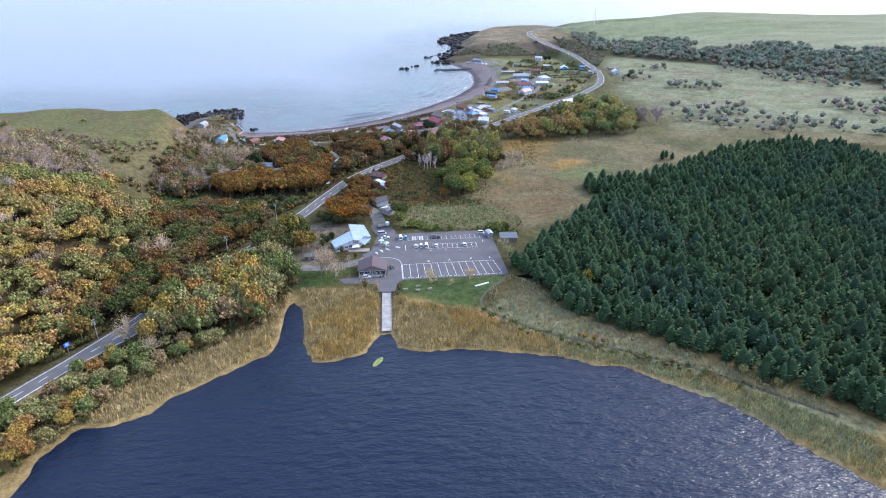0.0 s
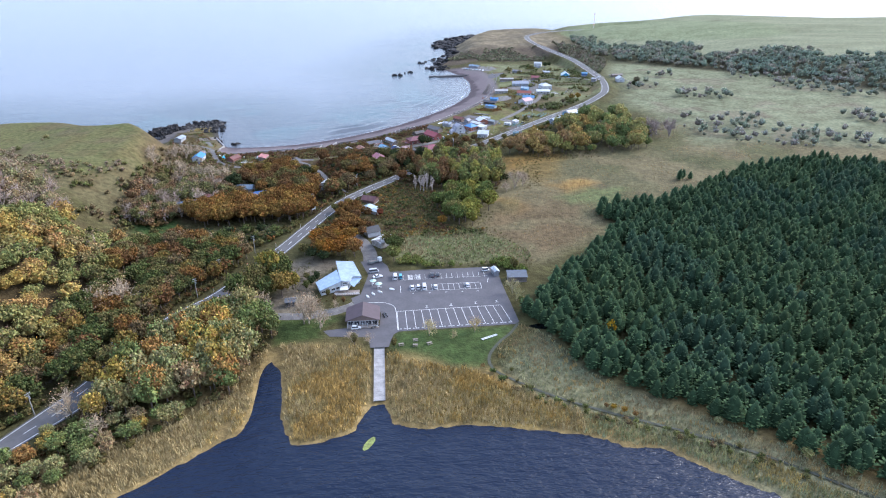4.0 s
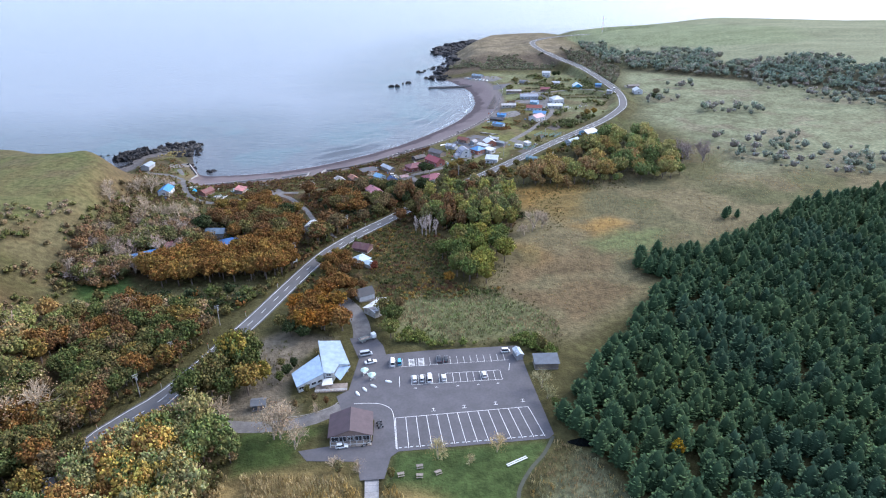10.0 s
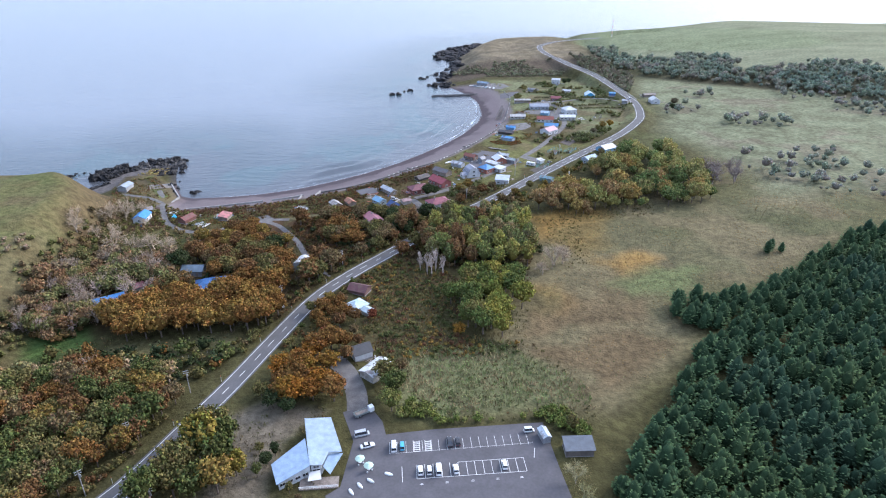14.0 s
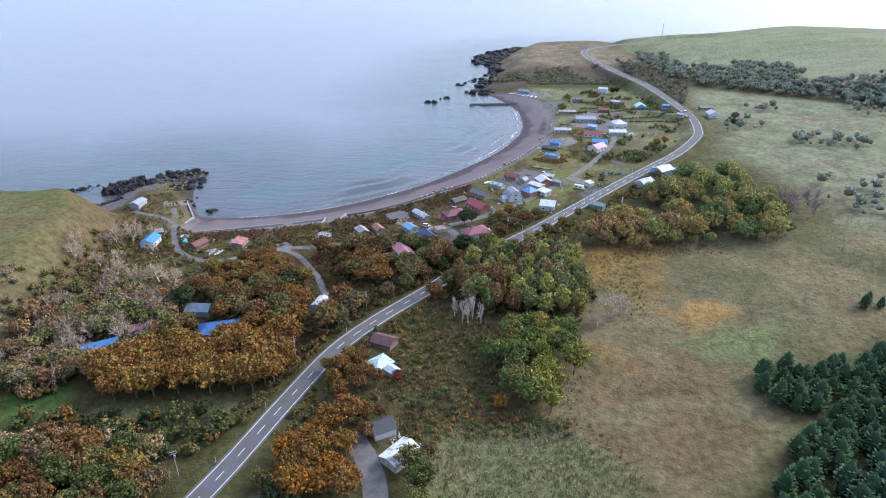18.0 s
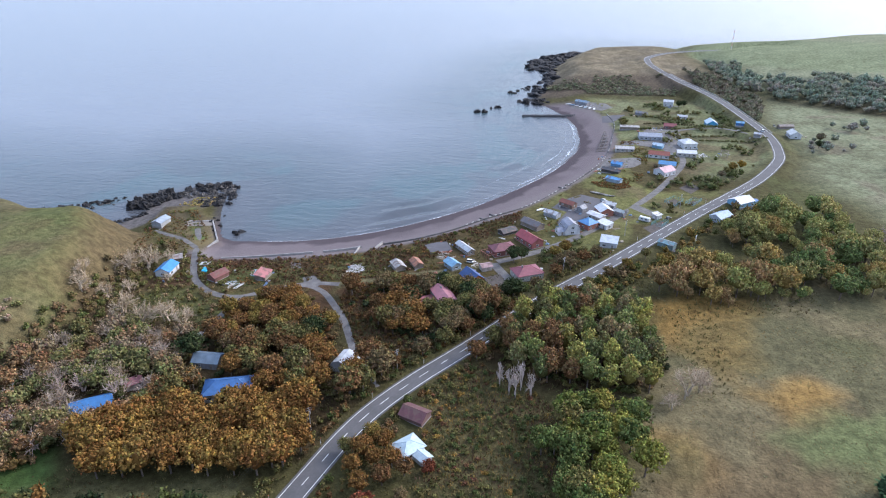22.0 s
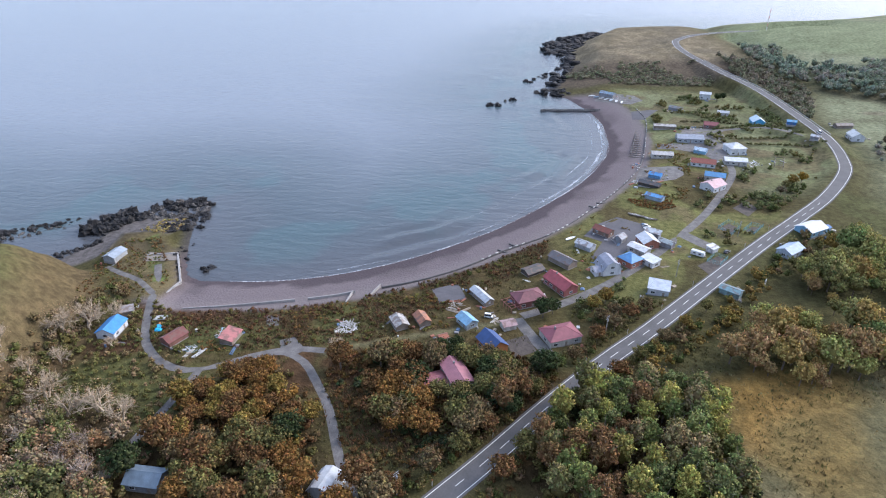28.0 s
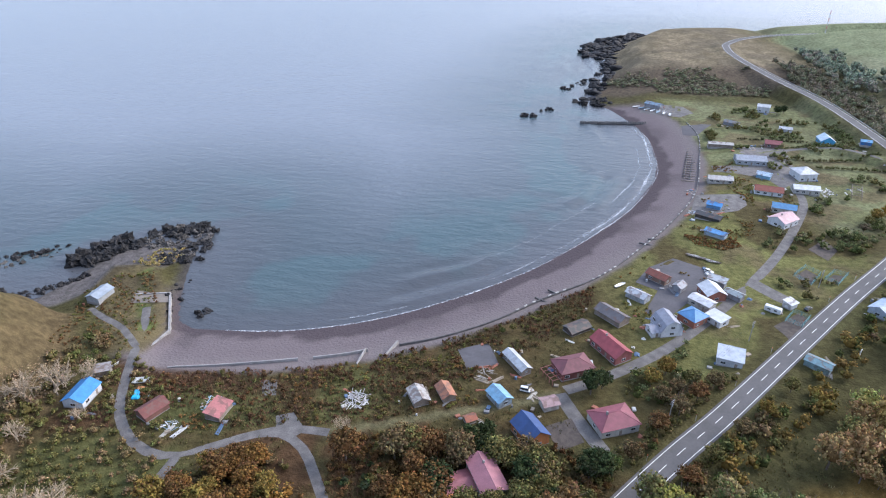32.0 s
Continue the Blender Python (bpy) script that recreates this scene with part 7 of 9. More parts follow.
def conifer(rs, h, r, tufts):
    """A plantation fir: a full, blunt cone of upswept needle tufts round a twiggy middle, tinted darker for the shade
    between the tufts.
    """
    def girth(u):
        return r * (1 - u ** 2.7) * (0.80 + 0.20 * min(u / 0.2, 1))
    out = []
    rings, n = 5, 7
    v, t = [], []
    for k in range(rings):
        u = k / rings
        for a in range(n):
            w = girth(u) * (0.62 + 0.25 * rs.rand())
            v.append((math.cos(a * math.tau / n) * w, math.sin(a * math.tau / n) * w, h * (0.10 + 0.86 * u)))
    v.append((0, 0, h * 0.97))
    f = [(k * n + a, k * n + (a + 1) % n, (k + 1) * n + b) for k in range(rings - 1) for a in range(n) for b in (a,)]
    f += [(k * n + (a + 1) % n, (k + 1) * n + (a + 1) % n, (k + 1) * n + a) for k in range(rings - 1) for a in range(n)]
    f += [((rings - 1) * n + a, (rings - 1) * n + (a + 1) % n, rings * n) for a in range(n)]
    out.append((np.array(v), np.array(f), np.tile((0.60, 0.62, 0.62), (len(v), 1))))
    u = 1 - np.sqrt(rs.rand(tufts)) * 0.98
    u = np.clip(u, 0.02, 0.98)
    whorl = np.round(u * 9) / 9
    u = np.where(rs.rand(tufts) < 0.6, whorl * 0.96 + 0.02, u)
    th = rs.rand(tufts) * math.tau
    w = np.array([girth(x) for x in u]) * (0.72 + 0.36 * rs.rand(tufts)) + 0.05
    ln = (0.30 + 0.20 * r * (1 - u)) * (0.7 + 0.6 * rs.rand(tufts))
    c, sn = np.cos(th), np.sin(th)
    z = h * (0.10 + 0.88 * u)
    root = np.stack([c * w * 0.72, sn * w * 0.72, z - 0.05], 1)
    lift = ln * (0.15 + 1.1 * u + 0.3 * rs.normal(size=tufts))
    tip = np.stack([c * (w + ln * 0.7), sn * (w + ln * 0.7), z + lift], 1)
    midp = (root + tip) / 2 + np.stack([0 * c, 0 * c, 0.16 + 0 * c], 1)
    side_ = np.stack([-sn, c, 0 * c], 1) * (0.24 + 0.40 * ln * (0.7 + 0.6 * rs.rand(tufts)))[:, None]
    v = np.stack([root, midp - side_ - (0, 0, 0.14), tip, midp + side_ - (0, 0, 0.14), midp], 1).reshape(-1, 3)
    k = np.arange(tufts)[:, None] * 5
    f = np.concatenate([k + (0, 1, 4), k + (1, 2, 4), k + (2, 3, 4), k + (3, 0, 4)])
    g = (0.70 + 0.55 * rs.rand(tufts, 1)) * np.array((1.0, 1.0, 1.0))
    # highlights put into the tint: each tuft's tip far lighter than its root
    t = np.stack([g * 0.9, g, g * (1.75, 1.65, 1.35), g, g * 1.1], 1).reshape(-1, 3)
    out.append((v, f, t))
    return join(out)


def trunk_mesh(h, r, limbs=True, lean=0.0):
    bm = bmesh.new()
    rs = np.random.RandomState(int(h * 10))
    tube(bm, (0, 0, -0.5), (lean, 0, h * 0.5), r, r * 0.7, 7)
    tube(bm, (lean, 0, h * 0.5), (lean * 1.5, 0, h * 0.85), r * 0.7, r * 0.3, 6)
    if limbs:
        for k in range(5):
            a = rs.rand() * math.tau
            z = h * (0.3 + 0.35 * rs.rand())
            tube(bm, (lean * z / h, 0, z), (math.cos(a) * h * 0.28, math.sin(a) * h * 0.28, z + h * 0.25), r * 0.4, r * 0.12, 5)
    me = bpy.data.meshes.new("trunk")
    bm.to_mesh(me)
    bm.free()
    return me


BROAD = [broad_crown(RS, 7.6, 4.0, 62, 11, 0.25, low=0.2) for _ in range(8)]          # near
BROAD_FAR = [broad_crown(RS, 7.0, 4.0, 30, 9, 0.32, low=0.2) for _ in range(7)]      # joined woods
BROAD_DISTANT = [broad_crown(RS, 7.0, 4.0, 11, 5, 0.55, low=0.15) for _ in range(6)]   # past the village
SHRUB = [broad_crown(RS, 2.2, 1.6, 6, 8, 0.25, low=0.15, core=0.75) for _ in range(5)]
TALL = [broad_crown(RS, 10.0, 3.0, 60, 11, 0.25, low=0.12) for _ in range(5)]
BIRCH = [twigs(RS, 7.5, 2.6, 4, 3, False) for _ in range(2)]
BARE = [twigs(RS, 7.5, 3.8, 5, 3) for _ in range(3)]
HALFBARE = [twigs(RS, 6.8, 3.9, 5, 2) for _ in range(4)]
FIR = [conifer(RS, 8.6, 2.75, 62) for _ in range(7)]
ORANGE, RUSTY, GOLD, OLIVE, LEAFG, BROWNL, GREYB, YELLOW, DARKG, LIME, CRIMSON = ((0.196, 0.109, 0.044), (0.155, 0.090, 0.048), (0.218, 0.158, 0.055), (0.144, 0.131, 0.060),
    (0.095, 0.112, 0.046), (0.164, 0.122, 0.075), (0.164, 0.139, 0.106), (0.327, 0.213, 0.019), (0.046, 0.062, 0.033), (0.202, 0.196, 0.057), (0.153, 0.050, 0.035))
FIRS = (0.056, 0.094, 0.045)
LEAF_HUE = np.array((1.03, 1.0, 0.80))   # the warmth of the whole autumn wood
_crowns, _trunks = {}, {}


def tree(name, label, x, y, shape, colour, scale=1.0, group="", turn=None, dz=0.0, category="tree", stretch=1.0):
    """One standing tree: trunk and crown; shape is one of the banks above with its number."""
    bank, k = shape
    tab = {"broad": BROAD, "tall": TALL, "shrub": SHRUB, "bare": BARE, "birch": BIRCH, "fir": FIR}[bank]
    key = (bank, k % len(tab), colour)
    if key not in _crowns:
        v, f, t = tab[k % len(tab)]
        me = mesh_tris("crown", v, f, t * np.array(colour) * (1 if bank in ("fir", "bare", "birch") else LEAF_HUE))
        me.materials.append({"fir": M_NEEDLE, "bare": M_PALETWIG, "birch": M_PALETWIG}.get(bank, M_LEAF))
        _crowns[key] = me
    if bank not in _trunks:
        me = trunk_mesh({"broad": 7, "tall": 10, "shrub": 2.2, "bare": 5, "birch": 6, "fir": 9}[bank], {"broad": 0.2, "tall": 0.2, "shrub": 0.06, "bare": 0.16, "birch": 0.2, "fir": 0.16}[bank], bank in ("broad", "tall"))
        me.materials.append(M_PALEBARK if bank in ("bare", "birch") else M_BARK)
        _trunks[bank] = me
    ob = empty(name, pose(x, y, float(ground_z(x, y)) + dz, 0, 0, RS.rand() * 360 if turn is None else turn) @ Matrix.Diagonal((scale, scale, scale * stretch, 1)), label, category, group)
    new("trunk", _trunks[bank]).parent = ob
    new("crown", _crowns[key]).parent = ob
    return ob


def open_ground(X, Y, margin=2.0):
    """True where a tree may stand: off roads, houses, car park and water."""
    ok = (poly_sd(X, Y, LAKE) < -2) & (poly_sd(X, Y, LOT) < -2.0)
    ok &= dist_line(X, Y, ROAD)[0] > 4.6 + margin
    for w, line in LANES:
        ok &= dist_line(X, Y, line)[0] > w + margin * 0.6
    ok &= dist_line(X, Y, TRACK)[0] > 2.0 + margin * 0.3
    for x, y, r in SPOTS:
        ok &= np.hypot(X - x, Y - y) > r * 0.9 + margin * 0.3
    return ok


def scatter(poly, gap, margin=2.0, seed=1, keep=None):
    rs = np.random.RandomState(seed)
    p = np.array(poly)
    X, Y = np.meshgrid(np.arange(p[:, 0].min(), p[:, 0].max(), gap), np.arange(p[:, 1].min(), p[:, 1].max(), gap))
    X = X + (np.arange(X.shape[0]) % 2)[:, None] * gap * 0.5
    X, Y = (X + (rs.rand(*X.shape) - 0.5) * gap * 1.5).ravel(), (Y + (rs.rand(*Y.shape) - 0.5) * gap * 1.5).ravel()
    ok = inside(X, Y, poly) & open_ground(X, Y, margin)
    if keep is not None:
        ok &= keep(X, Y)
    return np.c_[X[ok], Y[ok]]


def stuff(name, label, category, places, bank, colours, scales, material_, seed=3, clump=14.0, sink=0.0, flat=1.0):
    """Many trees or tufts joined into one mesh; colours change in patches."""
    rs = np.random.RandomState(seed)
    if not len(places):
        return None
    z = ground_z(places[:, 0], places[:, 1])
    pick = np.clip(((fbm(places[:, 0] + seed * 37, places[:, 1], clump) - 0.5) * 2.6 + 0.5 + rs.normal(size=len(places)) * 0.17), 0, 0.999)
    hue = LEAF_HUE if material_ is M_LEAF else 1.0
    out = []
    for (x, y), h, c in zip(places, z, pick):
        v, f, t = bank[rs.randint(len(bank))]
        s = scales[0] + (scales[1] - scales[0]) * rs.rand()
        a = rs.rand() * math.tau
        ca, sa = math.cos(a) * s, math.sin(a) * s
        w = np.stack([v[:, 0] * ca - v[:, 1] * sa + x, v[:, 0] * sa + v[:, 1] * ca + y, v[:, 2] * s * flat * (0.9 + 0.25 * rs.rand()) + h - sink], 1)
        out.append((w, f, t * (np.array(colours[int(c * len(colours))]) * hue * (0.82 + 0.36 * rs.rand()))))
    v, f, t = join(out)
    return tagged(put(new(name, mesh_tris(name, v, f, t)), material_), label, category, kind="stuff")


# spruce plantation: the rim stands tree by tree, the rest is joined
pts = scatter(PINES, 4.3, 0.5, 5)
pts = pts[(pts[:, 0] < 330) & (pts[:, 1] > -140)]
rim = poly_sd(pts[:, 0], pts[:, 1], PINES)
near = (rim < 13) & (pts[:, 0] < 175)
order = np.argsort(np.where(near, rim, 1e6))[:int(min(280, near.sum()))]
chosen = np.zeros(len(pts), bool)
chosen[order] = True
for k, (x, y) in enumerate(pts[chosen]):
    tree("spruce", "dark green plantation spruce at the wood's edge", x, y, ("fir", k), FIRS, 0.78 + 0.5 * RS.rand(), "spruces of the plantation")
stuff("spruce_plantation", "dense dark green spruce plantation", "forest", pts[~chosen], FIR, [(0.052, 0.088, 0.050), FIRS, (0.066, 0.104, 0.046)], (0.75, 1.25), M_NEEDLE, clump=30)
for k, (x, y, s) in enumerate(((189, 165, 0.75), (185, 161, 0.9), (192, 161, 0.7), (133, 112, 1.0), (128, 118, 0.9), (146, 116, 0.8), (82, -38, 0.55), (70, -22, 0.6), (88, -47, 0.5))):
    tree("spruce", "lone dark spruce standing in the marsh grass", x, y, ("fir", k), FIRS, s)
tree("larch", "bright yellow autumn larch before the dark spruces", 82.5, -11.5, ("tall", 0), YELLOW, 0.85, stretch=1.0)

# western hillside wood
HILLWOOD = [(-330, -200), (-175, -190), (-150, -95), (-118, -30), (-100, 5), (-92, 32), (-80, 52), (-70, 78), (-84, 92), (-128, 92), (-138, 86), (-149, 74), (-158, 86), (-168, 104), (-188, 127), (-209, 140), (-238, 142), (-300, 140), (-420, 90)]
pts = scatter(HILLWOOD, 5.4, 0.2, 6, lambda X, Y: X > -0.81 * (Y + 257) - 25)
near = (pts[:, 0] > -128) & (pts[:, 1] > -75) & (pts[:, 1] < 90)
hues = [ORANGE, OLIVE, LEAFG, BROWNL, GOLD, OLIVE, RUSTY, LEAFG]
for k, (x, y) in enumerate(pts[near][:150]):
    c = hues[int(np.clip((fbm(x, y, 14) - 0.5) * 2.6 + 0.5 + RS.normal() * 0.2, 0, 0.99) * len(hues))]
    tree("broadleaf_tree", {ORANGE: "orange autumn oak", GOLD: "golden autumn tree", OLIVE: "olive-green turning tree", BROWNL: "brown-leaved autumn tree", RUSTY: "rust-red autumn tree", LEAFG: "tree still in green leaf"}[c] + " on the roadside slope", x, y, ("broad", k), c, 1.0 + 0.5 * RS.rand(), "trees on the western slope", stretch=1.1)
rest = np.concatenate([pts[near][150:], pts[~near]])
pink = rest[:, 1] > 85 + 50 * (fbm(rest[:, 0], rest[:, 1], 30) - 0.5)
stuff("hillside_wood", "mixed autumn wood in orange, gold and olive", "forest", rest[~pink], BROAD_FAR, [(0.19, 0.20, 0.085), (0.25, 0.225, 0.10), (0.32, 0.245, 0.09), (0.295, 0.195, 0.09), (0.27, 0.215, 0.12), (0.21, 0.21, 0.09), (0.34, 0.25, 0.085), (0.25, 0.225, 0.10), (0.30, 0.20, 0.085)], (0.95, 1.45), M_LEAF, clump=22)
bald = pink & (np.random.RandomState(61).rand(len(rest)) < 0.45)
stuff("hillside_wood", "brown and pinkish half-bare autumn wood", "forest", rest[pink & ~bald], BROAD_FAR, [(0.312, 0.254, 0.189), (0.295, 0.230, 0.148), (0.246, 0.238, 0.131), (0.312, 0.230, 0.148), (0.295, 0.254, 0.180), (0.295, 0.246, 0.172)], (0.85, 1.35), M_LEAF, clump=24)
thin = ~pink & (np.random.RandomState(62).rand(len(rest)) < 0.10)
stuff("half_bare_trees", "pinkish-grey trees that have shed most leaves", "forest", rest[bald | thin], HALFBARE, [(0.40, 0.32, 0.26), (0.36, 0.285, 0.225), (0.42, 0.335, 0.28)], (1.0, 1.5), M_PALETWIG, seed=63, clump=20)

# strip between the road and the lake
STRIP = [(-152, -122), (-122, -118), (-114, -102), (-104, -86), (-100, -74), (-88, -62), (-72, -46), (-58, -36), (-54, -14), (-48, 2), (-56, 10), (-70, 16), (-88, -4), (-96, -34), (-112, -56)]
GREEN_, OLIVE_, BROWN_, GOLD_, ORANGE_, PALE_ = (0.17, 0.20, 0.085), (0.26, 0.235, 0.115), (0.29, 0.215, 0.135), (0.37, 0.27, 0.085), (0.31, 0.18, 0.075), (0.26, 0.25, 0.13)
STRIP_HUES = [GREEN_, PALE_, BROWN_, OLIVE_, GOLD_, GREEN_, ORANGE_, PALE_]
for k, (x, y) in enumerate(scatter(STRIP, 5.2, -0.1, 8)):
    c = STRIP_HUES[int(np.clip((fbm(x + 50, y, 12) - 0.5) * 2.6 + 0.5 + RS.normal() * 0.15, 0, 0.99) * 8)]
    tree("lakeside_tree", {GREEN_: "green willow-like tree", OLIVE_: "olive bushy tree", BROWN_: "brown-leaved tree", GOLD_: "golden-leaved tree", ORANGE_: "orange-leaved tree", PALE_: "pale olive half-bare tree"}[c] + " between road and lake", x, y, ("broad", k), c, (1.15 + 0.55 * RS.rand()) * (0.62 if y < -46 else 1.0), "trees between road and lake", stretch=1.4 if y > -46 else 1.0)
for x, y, s in ((-62, 12, 1.55), (-67, 15, 1.35), (-36, 8, 1.7), (-31, 3, 1.2), (-64, 1, 1.35), (-87, -12, 1.4), (-92, -20, 1.35), (-58, -8, 1.2), (-116, 24, 2.2), (-121, 18, 1.8), (-63, 13, 1.9), (-57, 16, 1.5), (-38, 8, 1.8), (-106, -44, 1.5), (-94, -52, 1.3), (-82, -30, 1.3), (-98, -42, 1.3), (-18, -7, 0.7), (-11.5, -8, 0.6), (-26, 19, 0.6)):
    tree("bare_tree", "leafless grey-brown tree with fine twigs", x, y, ("bare", int(s * 100)), (0.47, 0.375, 0.26), s)

# woodland west of the road up to the village
ROW = [(-121, 119), (-101, 136), (-90, 141), (-70, 141), (-51, 147), (-46, 132), (-46, 122), (-56, 114), (-80, 115), (-102, 112)]
for k, (x, y) in enumerate(scatter(ROW, 5.2, -0.2, 9)):
    tree("oak", "large golden-orange autumn oak", x, y, ("broad", k), [(0.226, 0.124, 0.045), (0.235, 0.146, 0.053), (0.188, 0.102, 0.039), (0.254, 0.155, 0.052)][k % 4], 1.25 + 0.35 * RS.rand(), "oaks along the clearing", stretch=1.1)
LOWWOOD = [(-154, 118), (-128, 112), (-122, 122), (-101, 140), (-90, 146), (-52, 150), (-36, 150), (-24, 164), (-30, 172), (-48, 176), (-54, 186), (-96, 184), (-112, 184), (-130, 190), (-150, 186), (-152, 160)]
pts = scatter(LOWWOOD, 5.4, 0.0, 10)
sel = pts[:, 0] > -100
for k, (x, y) in enumerate(pts[sel][:120]):
    c = [DARKG, OLIVE, ORANGE, BROWNL, OLIVE, RUSTY][int(np.clip((fbm(x + 20, y, 13) - 0.5) * 2.6 + 0.5 + RS.normal() * 0.1, 0, 0.99) * 6)]
    tree("woodland_tree", {DARKG: "dark green tree", OLIVE: "olive-green turning tree", ORANGE: "orange autumn tree", BROWNL: "brown autumn tree", RUSTY: "rust-brown tree"}[c] + " among the woodland houses", x, y, ("broad", k), c, 1.1 + 0.5 * RS.rand(), "trees round the woodland houses")
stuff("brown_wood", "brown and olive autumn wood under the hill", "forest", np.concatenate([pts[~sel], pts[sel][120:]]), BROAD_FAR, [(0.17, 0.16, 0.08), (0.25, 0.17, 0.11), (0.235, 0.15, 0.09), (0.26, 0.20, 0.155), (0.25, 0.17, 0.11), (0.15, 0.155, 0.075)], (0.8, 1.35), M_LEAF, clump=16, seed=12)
stuff("half_bare_trees", "pinkish-grey half-bare trees among the woodland houses", "forest", scatter([(-152, 120), (-126, 116), (-104, 146), (-100, 182), (-130, 190), (-150, 184)], 7.5, 0.3, 73), HALFBARE, [(0.36, 0.29, 0.24), (0.33, 0.27, 0.21), (0.38, 0.30, 0.26)], (0.95, 1.4), M_PALETWIG, seed=74, clump=18)
SOUTHLOW = [(-128, 92), (-70, 84), (-62, 94), (-54, 104), (-60, 108), (-85, 104), (-128, 106)]
stuff("clearing_bushes", "low green and orange bushes round a clearing", "bushes", scatter(SOUTHLOW, 5.0, 1.0, 11), SHRUB, [LEAFG, OLIVE, DARKG, ORANGE, OLIVE], (1.0, 2.2), M_LEAF, seed=21)
ORCHARD = [(-94, 180), (-98, 208), (-88, 214), (-72, 222), (-62, 214), (-52, 198), (-44, 180), (-60, 178), (-74, 186)]
for k, (x, y) in enumerate(scatter(ORCHARD, 4.9, 0.5, 12, lambda X, Y: fbm(X, Y, 11) > 0.42)):
    tree("orchard_tree", "orange-gold autumn tree in a weedy plot", x, y, ("broad", k), [ORANGE, GOLD, RUSTY][k % 3], 0.85 + 0.4 * RS.rand(), "trees of the weedy plot")
GROVE = [(-50, 222), (-34, 232), (-22, 230), (-14, 224), (2, 226), (10, 224), (26, 222), (24, 212), (10, 200), (0, 190), (-16, 178), (-22, 188), (-36, 196), (-46, 208)]
for k, (x, y) in enumerate(scatter(GROVE, 5.0, -0.2, 13, lambda X, Y: (fbm(X + 9, Y, 14) > 0.33) & (Y > 190 + 0.05 * X))):
    c = [RUSTY, ORANGE, BROWNL, OLIVE, DARKG][int(np.clip((x + 50) / 76 + RS.normal() * 0.22, 0, 0.99) * 5)]
    tree("grove_tree", {RUSTY: "rust-red", ORANGE: "orange", BROWNL: "brown", OLIVE: "olive", DARKG: "dark green"}[c] + " autumn tree near the pink-roofed house", x, y, ("broad", k), c, 1.0 + 0.5 * RS.rand(), "grove near the beach road")
# east side of the road, by the restaurant
RESTOAKS = [(-45, 78), (-42, 90), (-35, 98), (-24, 99), (-16, 92), (-15, 78), (-20, 68), (-30, 66), (-40, 70)]
for k, (x, y) in enumerate(scatter(RESTOAKS, 5.2, 0.0, 83)):
    tree("oak", "broad orange autumn oak near the restaurant", x, y, ("broad", k), [ORANGE, (0.27, 0.128, 0.03), (0.215, 0.098, 0.03), ORANGE, (0.225, 0.13, 0.035)][k % 5], 1.1 + 0.35 * RS.rand(), "oaks by the restaurant")
for k, (x, y, s, c) in enumerate(((-40, 66, 1.0, DARKG), (-35, 63, 0.9, DARKG), (-45, 73, 0.9, OLIVE), (-25, 104, 1.0, CRIMSON), (-20, 100, 0.9, RUSTY), (-27, 111, 1.0, ORANGE), (-21, 114, 1.0, RUSTY), (-30, 118, 0.9, ORANGE), (-33, 125, 0.8, OLIVE),
        (-24, 121, 0.9, ORANGE), (-15, 108, 0.7, BROWNL), (-13, 100, 0.8, RUSTY), (-3, 77, 1.3, OLIVE), (0, 69, 1.4, LEAFG), (-1, 61, 1.2, (0.17, 0.185, 0.07)), (3, 83, 0.8, BROWNL), (-57, 45, 1.9, (0.20, 0.165, 0.045)), (-51, 39, 1.6, LEAFG), (-61, 38, 1.6, OLIVE), (-50, 31, 1.5, GOLD), (-56, 30, 1.4, LEAFG), (-62, 31, 1.5, OLIVE),
        (-59, 53, 1.4, OLIVE), (-52, 50, 1.4, LEAFG), (-46, 37, 1.2, (0.20, 0.165, 0.045)), (-38, 40, 0.7, DARKG), (-41, 46, 0.5, OLIVE))):
    tree("roadside_tree", {ORANGE: "orange", RUSTY: "rust-red", DARKG: "dark green", OLIVE: "olive-green", CRIMSON: "crimson", BROWNL: "brown", LEAFG: "green", GOLD: "golden"}.get(c, "golden-green") + " autumn tree near the restaurant", x, y, ("broad", k), c, s, "trees by the restaurant", stretch=1.2 if x < -48 else 1.0)
for x, y, s, c in ((12, -5, 0.95, (0.50, 0.42, 0.20)), (30, -4, 0.85, (0.52, 0.40, 0.19)), (21, -8, 0.5, (0.45, 0.38, 0.2)), (50.5, 25, 1.0, (0.40, 0.36, 0.19)), (51, 19, 0.9, (0.36, 0.34, 0.16))):
    tree("young_tree", "thin-leaved pale yellow young tree near the car park", x, y, ("bare", int(s * 20)), c, s, "young trees round the car park")
for k, (x, y, s, c) in enumerate(((-2, -12, 0.5, OLIVE), (-17, -9, 0.6, (0.17, 0.15, 0.085)), (52, 13, 0.6, LEAFG), (55, 46, 0.8, OLIVE), (-27, 25, 0.4, BROWNL), (-23, 23, 0.38, RUSTY), (-30, 29, 0.45, OLIVE), (-33, 22, 0.4, BROWNL), (-40, 36, 0.6, LEAFG), (-36, 44, 0.6, DARKG))):
    tree("young_tree", "small leafy tree near the car park", x, y, ("tall", k), c, s, "young trees round the car park")
